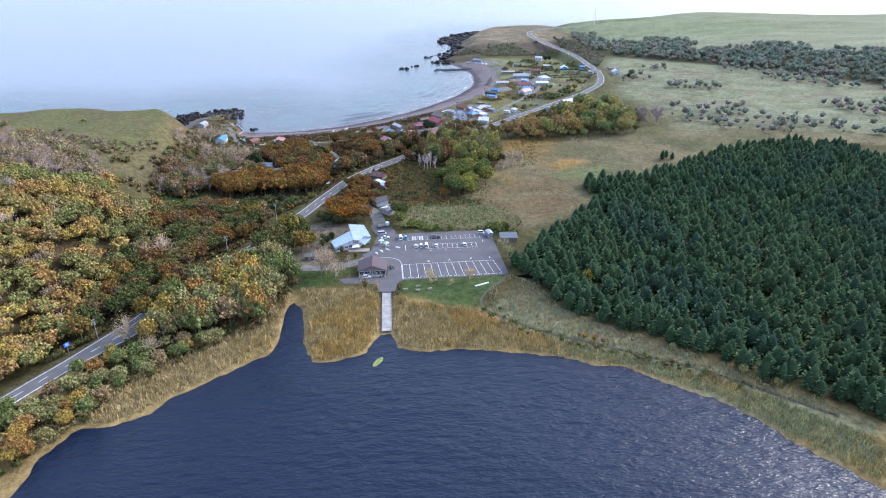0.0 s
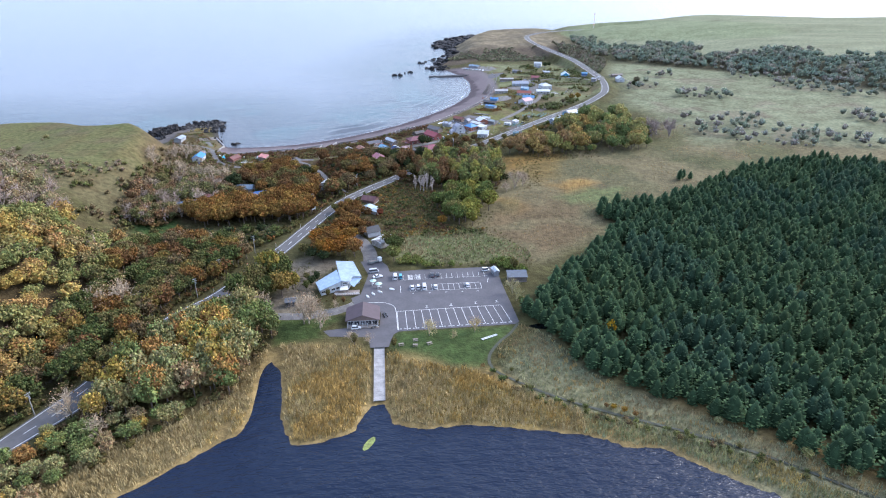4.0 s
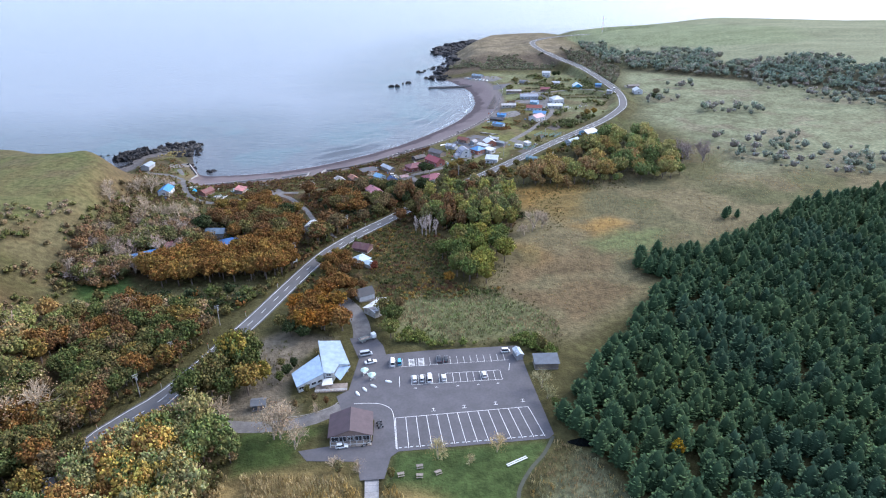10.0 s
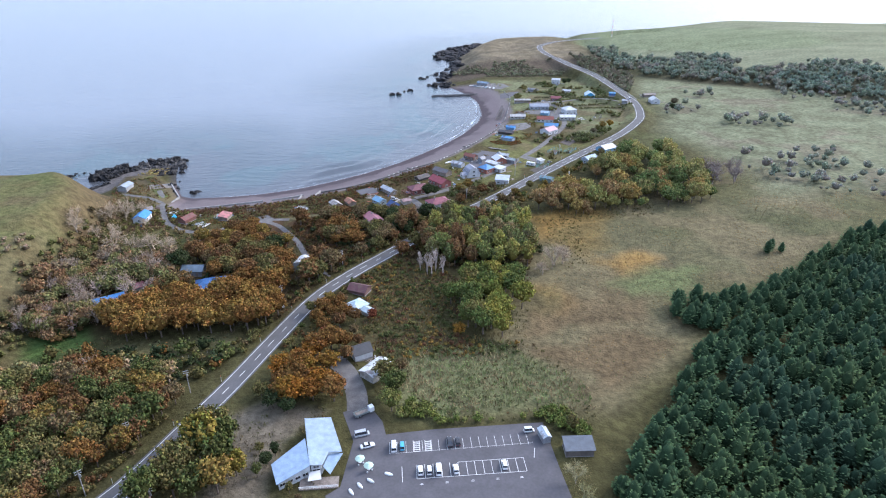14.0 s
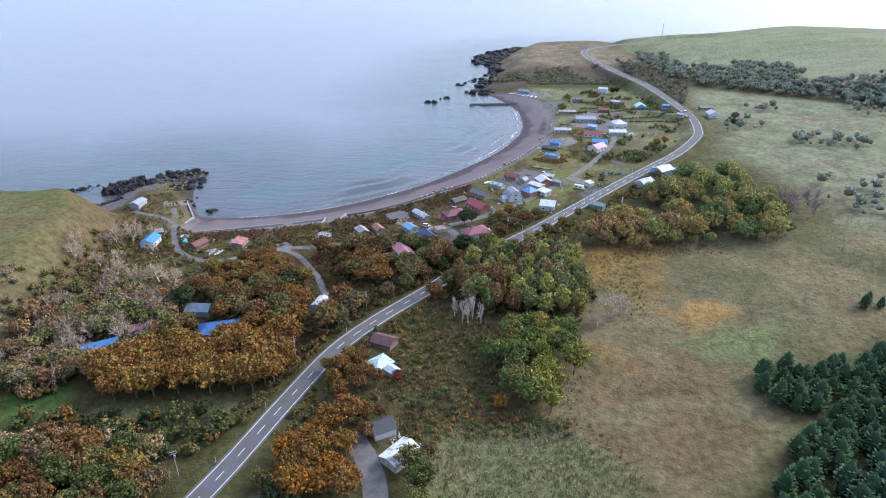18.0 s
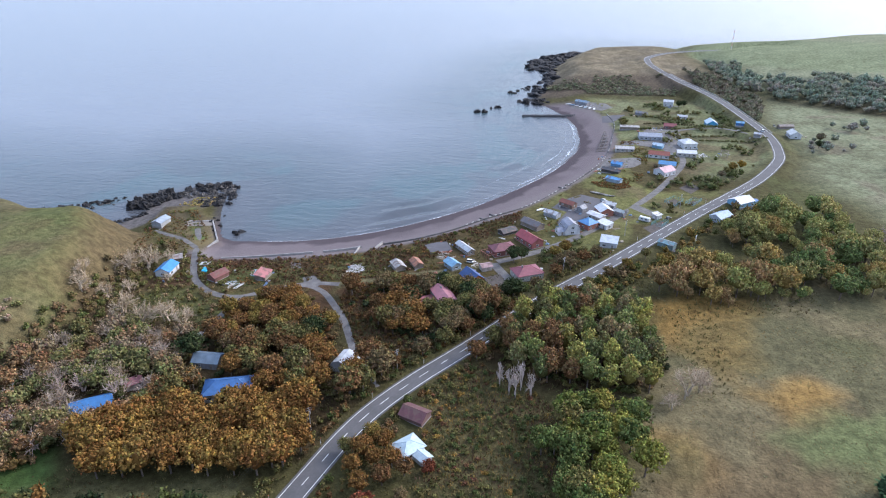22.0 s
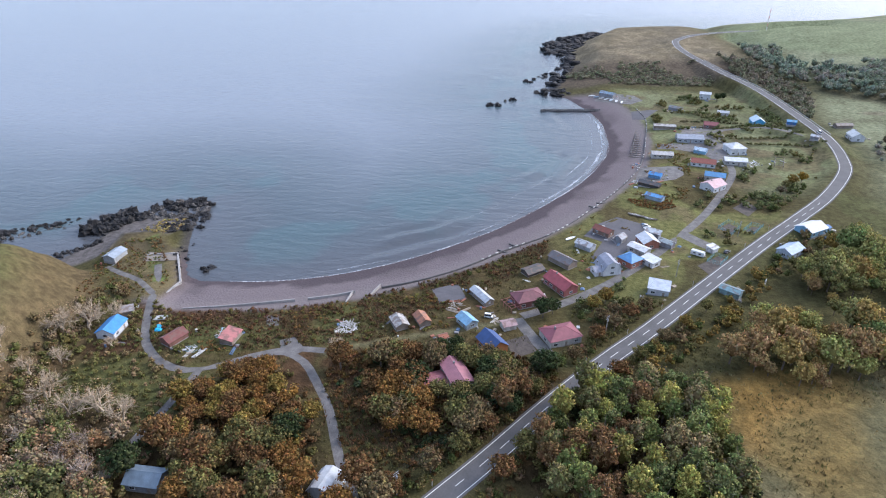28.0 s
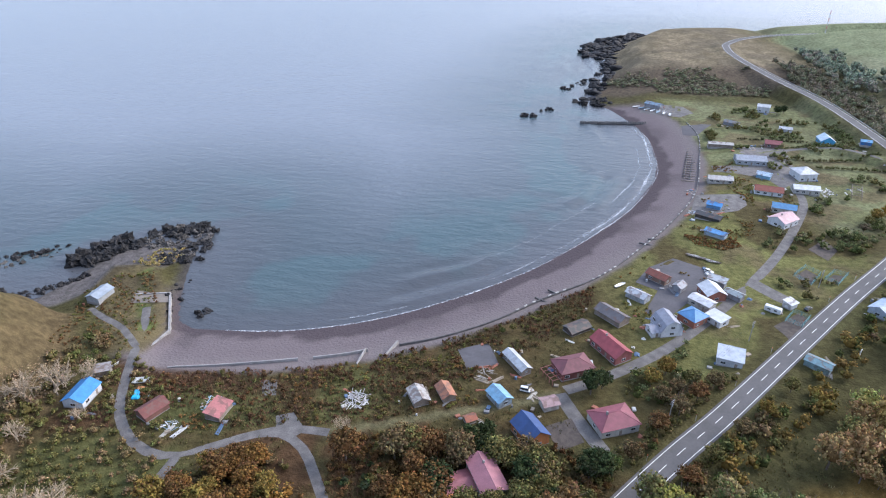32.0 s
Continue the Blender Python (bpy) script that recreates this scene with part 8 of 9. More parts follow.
for k, (x, y, s, c) in enumerate(((-22, 128, 1.0, ORANGE), (-26, 131, 0.9, GOLD), (-19, 121, 1.0, ORANGE), (-15, 118, 0.9, RUSTY), (-8, 119, 0.7, CRIMSON), (-18, 99, 1.0, ORANGE), (-17, 90, 0.9, RUSTY), (-28, 124, 1.1, ORANGE))):
    tree("oak", {ORANGE: "bright orange", GOLD: "golden", RUSTY: "rust-red", CRIMSON: "crimson"}[c] + " autumn tree close beside a house", x, y, ("broad", k + 1), c, s, "oaks by the restaurant")
for k, (x, y, s, c) in enumerate(((-101, -22, 1.35, OLIVE), (-98, -14, 1.4, GOLD), (-96, -6, 1.3, BROWNL), (-93, 0, 1.2, OLIVE), (-104, -30, 1.2, GOLD), (-68, 27, 1.5, LEAFG), (-63, 35, 1.6, OLIVE), (-58, 44, 1.6, LEAFG), (-55, 54, 1.3, OLIVE))):
    tree("roadside_tree", {OLIVE: "olive-green", GOLD: "golden", BROWNL: "brown", LEAFG: "green"}[c] + " tree overhanging the coast road", x, y, ("broad", k), c, s, "trees along the coast road", stretch=1.3)
# the great clump in the marsh and its pale green neighbour
CLUMP = [(4, 176), (4, 200), (18, 214), (30, 220), (45, 214), (66, 212), (76, 198), (74, 172), (64, 154), (48, 158), (30, 160), (18, 168)]
for k, (x, y) in enumerate(scatter(CLUMP, 5.8, 0.0, 14)):
    w = np.clip((x - 4) / 92 + RS.normal() * 0.28, 0, 0.99)
    c = [(0.20, 0.125, 0.07), (0.19, 0.18, 0.09), (0.18, 0.21, 0.085), (0.31, 0.305, 0.10), (0.16, 0.185, 0.085), (0.30, 0.28, 0.10), (0.27, 0.22, 0.13)][int(w * 7)]
    tree("poplar", {RUSTY: "rusty", OLIVE: "olive", LEAFG: "green", BROWNL: "brown"}.get(c, "dull green") + " tall slender tree in the marsh clump", x, y, ("tall", k), c, 1.15 + 0.5 * RS.rand(), "tall trees of the marsh clump", stretch=1.1)
PALECLUMP = [(24, 128), (30, 144), (50, 148), (60, 137), (52, 112), (46, 98), (36, 96), (30, 106)]
for k, (x, y) in enumerate(scatter(PALECLUMP, 6.0, 1.0, 15)):
    c = [(0.126, 0.155, 0.059), (0.269, 0.252, 0.071), (0.160, 0.181, 0.055), (0.235, 0.231, 0.067), (0.185, 0.168, 0.071)][int(RS.rand() * 5)]
    tree("willow", "yellow-green leafy tree in the marsh", x, y, ("broad", k), c, 1.05 + 0.55 * RS.rand(), "pale green trees of the marsh", stretch=1.15)
tree("maple", "golden bushy tree at the marsh clump", 26, 104, ("broad", 2), (0.281, 0.156, 0.039), 0.8)
for x, y, s in ((17, 156, 0.9), (21, 158, 0.95), (24, 154, 0.8), (14, 160, 0.8), (19, 154, 0.85)):
    tree("birch", "white leafless birch with upright limbs", x, y, ("birch", int(s * 100)), (0.52, 0.44, 0.40), s, "white birches", stretch=1.9)
for x, y, s in ((-118, 194, 1.6), (-110, 190, 1.4), (-128, 192, 1.5), (-140, 200, 1.6), (-147, 238, 1.8), (-153, 232, 1.6), (-140, 246, 1.1), (76, 156, 1.7), (82, 160, 1.3), (70, 150, 1.0), (-157, 203, 1.3), (-150, 208, 1.2), (-160, 212, 1.1), (-119, 156, 1.1), (-146, 218, 1.0), (-133, 228, 0.7), (-52, 231, 0.8)):
    tree("bare_tree", "leafless grey tree with a wide twiggy crown", x, y, ("bare", int(s * 100)), (0.46, 0.37, 0.265), s)
# undergrowth that closes the woods
LOWSH = [broad_crown(RS, 2.0, 1.9, 3, 16, 0.34, low=0.15, core=0.75) for _ in range(4)]
for k, (poly, cols) in enumerate(((STRIP, [OLIVE, LEAFG, BROWNL, OLIVE]), (LOWWOOD, [OLIVE, BROWNL, DARKG, (0.17, 0.12, 0.06)]), (ORCHARD, [(0.26, 0.15, 0.05), OLIVE, RUSTY, BROWNL]), (GROVE, [(0.17, 0.11, 0.055), OLIVE, RUSTY, DARKG]), (CLUMP, [OLIVE, LEAFG, DARKG, BROWNL]), (SOUTHLOW, [LEAFG, OLIVE, DARKG]))):
    stuff("undergrowth", "low tangled undergrowth between the trees", "bushes", scatter(poly, 3.5, 0.3, 60 + k), LOWSH, cols, (0.7, 1.35), M_LEAF, seed=70 + k, clump=10)
# shrubs: road verge to the east, far thickets, meadow, hill, village
EASTWOOD = [(84, 228), (100, 252), (128, 286), (150, 300), (176, 322), (200, 316), (204, 262), (190, 226), (158, 226), (118, 216), (98, 220)]
pts = scatter(EASTWOOD, 6.2, 1.5, 16, lambda X, Y: fbm(X, Y + 80, 24) > 0.30)
for k, (x, y) in enumerate(pts):
    w = int(np.clip(0.22 * RS.normal() + (x - 84) / 130, 0, 0.99) * 6)
    c = [(0.328, 0.221, 0.123), (0.344, 0.254, 0.107), (0.221, 0.213, 0.098), (0.328, 0.320, 0.131), (0.164, 0.205, 0.090), (0.344, 0.312, 0.139), (0.312, 0.254, 0.164)][int(w * 7 / 6)]
    tree("thicket_tree", {BROWNL: "brown", OLIVE: "olive", LEAFG: "green", LIME: "yellow-green"}.get(c, "tawny") + " bushy tree in the roadside thicket", x, y, ("broad", k), c, 0.65 + 1.25 * RS.rand() ** 1.4, "roadside thicket", stretch=1.0 + 0.35 * RS.rand())
for x, y, s in ((204, 258, 1.8), (211, 266, 1.9), (218, 258, 1.7), (208, 276, 1.7), (224, 272, 1.7), (200, 268, 1.6)):
    tree("bare_tree", "leafless purplish-grey tree at the marsh edge", x, y, ("bare", int(s * 100)), (0.265, 0.218, 0.203), s)
FARMEADOW = [(240, 240), (330, 210), (640, 190), (600, 330), (480, 470), (360, 545), (295, 605), (262, 560), (250, 440)]
# distance haze is mixed into these shrub colours, pale and bluish
stuff("meadow_shrubs", "scattered grey-brown and olive meadow shrubs, tinted pale for haze", "bushes", scatter(FARMEADOW, 8, 2.0, 17, lambda X, Y: (fbm(X, Y, 55) > 0.52) & (vnoise(X * 7.3, Y * 7.3, 1.0) > 0.45)), BROAD_DISTANT, [(0.25, 0.285, 0.27), (0.27, 0.27, 0.28), (0.23, 0.27, 0.24), (0.24, 0.27, 0.25), (0.29, 0.275, 0.29)], (0.35, 1.15), M_LEAF, seed=31)
FOOTWOOD = [(262, 700), (298, 618), (362, 560), (442, 500), (522, 395), (606, 240), (720, 240), (650, 430), (530, 570), (430, 650), (350, 705), (312, 750), (282, 790)]
# leaf colours lightened and blued to stand in for haze over the far wood
stuff("foothill_wood", "olive wood along the foot of the plateau, paled blue-grey for haze", "forest", scatter(FOOTWOOD, 6.0, 1.0, 18, lambda X, Y: (vnoise(X * 7.3, Y * 7.3, 1.0) > 0.25) & (fbm(X, Y, 50) + 0.35 * sstep(60, 0, np.abs(side(X, Y, FOOT, [(3800, -300), (3800, 1300), (240, 1300)]) - 20)) > 0.50)), BROAD_DISTANT, [(0.19, 0.235, 0.22), (0.21, 0.24, 0.22), (0.25, 0.24, 0.235), (0.20, 0.23, 0.20), (0.19, 0.23, 0.21)], (0.7, 1.35), M_LEAF, seed=32, clump=40)
CLIFF = [(80, 660), (96, 642), (140, 632), (204, 630), (222, 650), (222, 690), (206, 712), (184, 700), (150, 694), (122, 690), (84, 690)]
stuff("headland_scrub", "grey-brown and olive scrub on the headland slope", "bushes", scatter(CLIFF, 3.0, 1.0, 19, lambda X, Y: (fbm(X, Y, 22) > 0.42)), SHRUB, [(0.22, 0.20, 0.165), (0.19, 0.195, 0.14), (0.17, 0.19, 0.14), (0.24, 0.21, 0.18), (0.18, 0.185, 0.135)], (0.5, 1.7), M_LEAF, seed=33, flat=0.7, clump=24)
ROADSLOPE = [(236, 640), (240, 560), (242, 520), (262, 560), (285, 620), (265, 700), (236, 720)]
stuff("slope_scrub", "brown scrub beside the climbing road", "bushes", scatter(ROADSLOPE, 3.6, 1.0, 20, lambda X, Y: vnoise(X * 7.3, Y * 7.3, 1.0) > 0.35), SHRUB, [(0.21, 0.20, 0.165), (0.24, 0.21, 0.18), (0.19, 0.20, 0.15), (0.23, 0.205, 0.175)], (0.8, 2.4), M_LEAF, seed=34)
HILLSCRUB = [(-146, 180), (-148, 240), (-144, 262), (-152, 274), (-160, 262), (-160, 236), (-157, 200), (-160, 170), (-154, 164)]
stuff("hill_scrub", "brown bramble scrub on the hill's flank", "bushes", scatter(HILLSCRUB, 3.0, 0.6, 22, lambda X, Y: fbm(X, Y, 16) > 0.40), SHRUB, [BROWNL, (0.11, 0.12, 0.05), (0.16, 0.115, 0.065), OLIVE, (0.20, 0.15, 0.11)], (0.6, 1.7), M_LEAF, seed=35)
HILLTOP = [(-330, 140), (-240, 142), (-205, 142), (-180, 134), (-162, 172), (-172, 200), (-178, 225), (-200, 232), (-300, 240), (-360, 240)]
patchy = lambda X, Y: (fbm(X + 15, Y, 34) + 0.14 * sstep(190, 145, Y) + 0.16 * sstep(-225, -260, X) - 0.3 * sstep(-250, -215, X) * sstep(160, 190, Y) > 0.62)
stuff("hilltop_scrub", "grey-brown and olive scrub on the grassy hill", "bushes", scatter(HILLTOP, 3.8, 0.6, 64, patchy), SHRUB, [(0.24, 0.20, 0.155), (0.20, 0.18, 0.095), (0.26, 0.205, 0.165), (0.15, 0.155, 0.075), (0.25, 0.20, 0.13)], (0.5, 1.6), M_LEAF, seed=65, clump=26, flat=0.8)
TONGUE = [(-150, 78), (-142, 92), (-140, 112), (-146, 150), (-160, 168), (-178, 134), (-166, 106), (-158, 90)]
stuff("hill_scrub", "olive and brown bushes dotted over the grassy spur", "bushes", scatter(TONGUE, 3.2, 0.4, 66, lambda X, Y: fbm(X + 3, Y, 9) > 0.54), SHRUB, [(0.13, 0.14, 0.06), (0.20, 0.165, 0.10), (0.17, 0.165, 0.075), (0.22, 0.17, 0.115)], (0.6, 1.6), M_LEAF, seed=67, clump=12)
KNOTWEED = [(-12, 128), (-14, 160), (2, 174), (16, 168), (30, 154), (36, 130), (30, 108), (46, 98), (68, 76), (66, 56), (12, 56), (2, 66), (0, 84), (-10, 92), (-12, 110)]
worn_edge = lambda X, Y: poly_sd(X, Y, KNOTWEED) + 13 * (fbm(X, Y, 12) - 0.62) > 0
stuff("rough_weeds", "rust-brown and green knotweed and bramble thicket", "weeds", scatter(KNOTWEED, 2.4, 0.4, 23, lambda X, Y: worn_edge(X, Y) & (fbm(X + 77, Y, 10) > 0.40) & (Y > 90)), SHRUB, [(0.075, 0.09, 0.04), OLIVE, (0.10, 0.10, 0.045), (0.26, 0.165, 0.055), (0.14, 0.075, 0.05), (0.20, 0.15, 0.055), (0.085, 0.095, 0.04)], (0.35, 0.95), M_LEAF, seed=36, clump=13, flat=0.8)
HEDGE = [(-1, 57), (4, 66), (12, 62), (14, 54), (46, 53.5), (50, 58), (57, 54), (62, 45), (59, 41), (50, 49), (47, 53), (14, 51.8), (12, 56)]
stuff("hedge", "clipped green hedge along the car park", "hedge", scatter(HEDGE, 1.5, 0.0, 24), SHRUB, [(0.13, 0.165, 0.055), (0.16, 0.17, 0.065), (0.15, 0.175, 0.055)], (0.7, 1.15), M_LEAF, seed=37)
WEEDS = [(-140, 238), (-128, 252), (-60, 264), (-30, 280), (0, 298), (20, 316), (34, 326), (28, 300), (8, 280), (-12, 262), (-30, 240), (-60, 234), (-100, 228), (-126, 226)]
stuff("beach_weeds", "rust-red and tan weeds behind the beach", "weeds", scatter(WEEDS, 2.5, 0.4, 25, lambda X, Y: fbm(X, Y, 12) > 0.36), SHRUB, [(0.16, 0.085, 0.05), (0.10, 0.06, 0.04), (0.13, 0.125, 0.055), (0.11, 0.07, 0.045), (0.15, 0.10, 0.06)], (0.3, 0.8), M_LEAF, seed=38, clump=12, flat=0.8)
VILLGREEN = [(30, 238), (60, 262), (90, 292), (118, 318), (150, 352), (215, 430), (224, 560), (180, 600), (130, 560), (130, 500), (150, 500), (150, 420), (110, 360), (92, 330), (56, 282), (30, 260)]
stuff("village_bushes", "olive and orange bushes round the village plots", "bushes", scatter(VILLGREEN, 2.6, 0.5, 26, lambda X, Y: fbm(X + 30, Y, 15) > 0.62), SHRUB, [(0.15, 0.165, 0.085), LEAFG, (0.17, 0.18, 0.10), (0.16, 0.155, 0.09), OLIVE], (0.4, 1.5), M_LEAF, seed=39)
VERGE = [(40, 214), (60, 236), (96, 268), (130, 306), (166, 340), (176, 330), (150, 304), (128, 290), (96, 254), (60, 220)]
stuff("verge_scrub", "brown and olive scrub along the road's lower verge", "bushes", scatter(VERGE, 4.5, 1.0, 27), SHRUB, [BROWNL, OLIVE, (0.218, 0.156, 0.062), LEAFG, GOLD], (1.0, 2.0), M_LEAF, seed=40)
for k, (x, y, s, c) in enumerate(((44, 262, 1.0, (0.211, 0.156, 0.055)), (50, 268, 1.0, (0.234, 0.156, 0.055)), (46, 254, 0.9, BROWNL), (52, 258, 0.9, BROWNL), (58, 264, 0.8, OLIVE), (24, 256, 1.25, DARKG), (28, 259, 1.0, DARKG), (-14, 230, 1.0, DARKG), (-8, 225, 1.2, DARKG), (-3, 222, 1.2, OLIVE), (-9, 233, 0.9, DARKG), (2, 226, 0.9, DARKG), (-1, 289, 0.45, OLIVE), (-5, 287, 0.4, LEAFG), (128, 402, 0.5, GREYB), (132, 398, 0.45, BROWNL), (178, 398, 1.0, GOLD), (186, 404, 0.9, (0.281, 0.172, 0.039)), (172, 392, 0.8, OLIVE), (166, 384, 0.8, GREYB), (194, 580, 1.0, DARKG), (200, 584, 0.9, DARKG), (270, 470, 1.1, GREYB), (262, 455, 0.9, DARKG))):
    tree("village_tree", {DARKG: "dark green", BROWNL: "brown", OLIVE: "olive", GOLD: "golden", GREYB: "grey-brown half-bare"}.get(c, "tawny autumn") + " tree among the village plots", x, y, ("broad", k), c, s, "trees in the village")
# reed beds round the lake
def reeds(rs, n, h, spread):
    a = rs.rand(n) * math.tau
    p = np.c_[rs.normal(size=n) * spread, rs.normal(size=n) * spread, np.zeros(n)]
    t = p + np.c_[rs.normal(size=n) * 0.25 + 0.12, rs.normal(size=n) * 0.25, h * (0.7 + 0.5 * rs.rand(n))]
    w = np.c_[np.cos(a), np.sin(a), 0 * a] * 0.13
    v = np.stack([p - w, p + w, t + w * 0.7, t - w * 0.3], 1).reshape(-1, 3)
    k = np.arange(n)[:, None] * 4
    tt = np.repeat(0.75 + 0.5 * rs.rand(n, 1) + np.zeros((1, 3)), 4, 0)
    return v, np.concatenate([k + (0, 1, 2), k + (0, 2, 3)]), tt


REEDS = [reeds(RS, 7, 1.5, 0.5) for _ in range(6)]
shoreline = lambda X, Y: (poly_sd(X, Y, LAKE) > -30) & (poly_sd(X, Y, LAKE) < -0.4) & (fbm(X, Y, 9) > 0.2) & (X > -124)
RING = [(-134, -104), (-112, -74), (-94, -62), (-73, -45), (-61, -35), (-54, -14), (-50, -6), (-11.2, -11), (-11.2, -50), (-4.2, -50), (-4.2, -11), (2, -20), (22, -26), (34, -34), (48, -46), (68, -57), (90, -68), (108, -80), (122, -92), (148, -118), (136, -134), (100, -110), (60, -78), (20, -64), (-10, -62), (-36, -68), (-60, -66), (-100, -96)]
pts = scatter(RING, 1.02, 0.0, 28, shoreline)
east_ = pts[:, 0] + 8 * (fbm(pts[:, 0], pts[:, 1], 14) - 0.5) > 58
stuff("reed_bed", "olive-tan reeds on the lake's wooded shore", "reeds", pts[east_], REEDS, [(0.32, 0.33, 0.16), (0.38, 0.34, 0.16), (0.29, 0.31, 0.16), (0.42, 0.33, 0.13)], (0.6, 0.95), M_REED, seed=44, clump=18)
stuff("reed_bed", "tan dry reeds along the lake shore", "reeds", pts[~east_], REEDS, [(0.42, 0.33, 0.16), (0.47, 0.37, 0.19), (0.38, 0.31, 0.14), (0.46, 0.32, 0.11)], (0.7, 1.1), M_REED, seed=41, clump=25)
BANK = [(50, 0), (60, -10), (66, -30), (80, -46), (98, -58), (116, -72), (140, -96), (148, -112), (122, -90), (90, -66), (66, -53), (46, -40), (36, -28), (38, -14), (46, -6)]
stuff("path_grass", "tall olive and tawny grass between path and spruces", "grass", scatter(BANK, 1.4, 0.0, 29), REEDS, [(0.34, 0.33, 0.18), (0.44, 0.30, 0.11), (0.31, 0.33, 0.19), (0.38, 0.33, 0.17), (0.33, 0.25, 0.13)], (0.45, 0.85), M_REED, seed=42)
PATHSIDE = [(33, -27), (38, -33), (52, -45), (70, -56), (90, -66), (108, -77), (122, -88), (120, -91), (104, -81), (86, -69), (66, -59), (48, -49), (34, -36), (30, -29)]
stuff("path_shrubs", "low olive bushes along the lakeside path", "bushes", scatter(PATHSIDE, 2.6, 0.0, 30), SHRUB, [LEAFG, OLIVE, (0.10, 0.11, 0.05), BROWNL, (0.14, 0.15, 0.06)], (0.35, 0.95), M_LEAF, seed=43)

# rough grass and weeds over the near fields
TUFT = [reeds(RS, 6, 0.75, 0.5) for _ in range(6)]
FIELDS = [(-64, 60), (-36, 18), (0, 56), (62, 46), (70, 66), (52, 100), (66, 150), (96, 160), (104, 210), (150, 215), (190, 330), (215, 430), (222, 560), (140, 560), (130, 470), (60, 350), (0, 290), (-60, 268), (-140, 250), (-152, 200), (-128, 112), (-70, 90)]
pts = scatter(FIELDS, 2.3, 0.2, 51, lambda X, Y: (poly_sd(X, Y, LAND) > 34) & (fbm(X + 60, Y, 20) > 0.44 + 0.08 * (Y > 232)) & ((X < 25) | (Y < 245)))
stuff("rough_grass", "tussocky olive and tawny autumn grass", "grass", pts, TUFT, [(0.15, 0.13, 0.052), (0.12, 0.125, 0.045), (0.165, 0.125, 0.058), (0.15, 0.10, 0.048), (0.14, 0.135, 0.05)], (0.5, 1.1), M_REED, seed=52, clump=18)
VILLWEED = [(-140, 236), (-128, 252), (-60, 262), (-30, 278), (0, 296), (40, 332), (70, 372), (106, 430), (112, 470), (140, 480), (150, 420), (110, 360), (70, 320), (40, 290), (8, 262), (-12, 246), (-60, 232), (-110, 226)]
stuff("village_weeds", "tawny and green weeds in the village plots", "weeds", scatter(VILLWEED, 1.5, 0.2, 53, lambda X, Y: (fbm(X + 5, Y, 11) > 0.63) & (poly_sd(X, Y, LAND) > 31)), SHRUB, [(0.16, 0.16, 0.06), (0.20, 0.14, 0.065), (0.15, 0.135, 0.055), (0.22, 0.13, 0.06)], (0.2, 0.6), M_LEAF, seed=54, flat=0.7)

# low brown and olive brush: weedy plots, marsh hummocks, lower hillside
BRUSH = [(-158, 186), (-130, 190), (-104, 186), (-100, 200), (-98, 214), (-104, 222), (-112, 250), (-140, 262), (-152, 250), (-154, 210)]
stuff("bramble", "brown and olive bramble brush below the hill", "bushes", scatter(BRUSH, 2.6, 0.4, 91), SHRUB, [BROWNL, (0.15, 0.145, 0.065), (0.20, 0.155, 0.095), (0.13, 0.135, 0.06), OLIVE, (0.22, 0.165, 0.105), (0.14, 0.135, 0.06)], (0.35, 1.0), M_LEAF, seed=92, clump=14)
PLOTS = [(-52, 230), (-22, 236), (14, 232), (30, 216), (18, 202), (0, 186), (-18, 170), (-32, 164), (-44, 186), (-54, 206)]
stuff("plot_weeds", "rust-brown weeds and brambles in the plots by the road", "weeds", scatter(PLOTS, 2.3, 0.3, 93), SHRUB, [(0.10, 0.058, 0.032), RUSTY, (0.085, 0.065, 0.035), OLIVE, (0.14, 0.085, 0.038)], (0.35, 0.95), M_LEAF, seed=94, clump=12, flat=0.8)

# brush and small trees right beside the road
rs_ = np.random.RandomState(97)
edge_pts = []
for q, d in zip(ROAD1, np.gradient(ROAD1[:, :2], axis=0)):
    if 95 < q[1] < 262 or -60 < q[1] < 62:
        for sgn in (-1, 1):
            o = sgn * (5.6 + (1.7 if q[1] < 62 else 0) + 5.5 * rs_.rand() ** 1.3)
            if rs_.rand() < 0.95:
                edge_pts.append((q[0] + d[1] * o, q[1] - d[0] * o))
edge_pts = np.array(edge_pts)
edge_pts = edge_pts[open_ground(edge_pts[:, 0], edge_pts[:, 1], -1.0) | (dist_line(edge_pts[:, 0], edge_pts[:, 1], ROAD)[0] > 5.4)]
ok_ = np.ones(len(edge_pts), bool)
for w, line in LANES:
    ok_ &= dist_line(edge_pts[:, 0], edge_pts[:, 1], line)[0] > w + 0.8
for x, y, r in SPOTS:
    ok_ &= np.hypot(edge_pts[:, 0] - x, edge_pts[:, 1] - y) > r
stuff("verge_brush", "olive and rust-brown brush along the road's edges", "bushes", edge_pts[ok_], SHRUB, [OLIVE, BROWNL, LEAFG, RUSTY, OLIVE], (0.35, 1.25), M_LEAF, seed=98, clump=14)
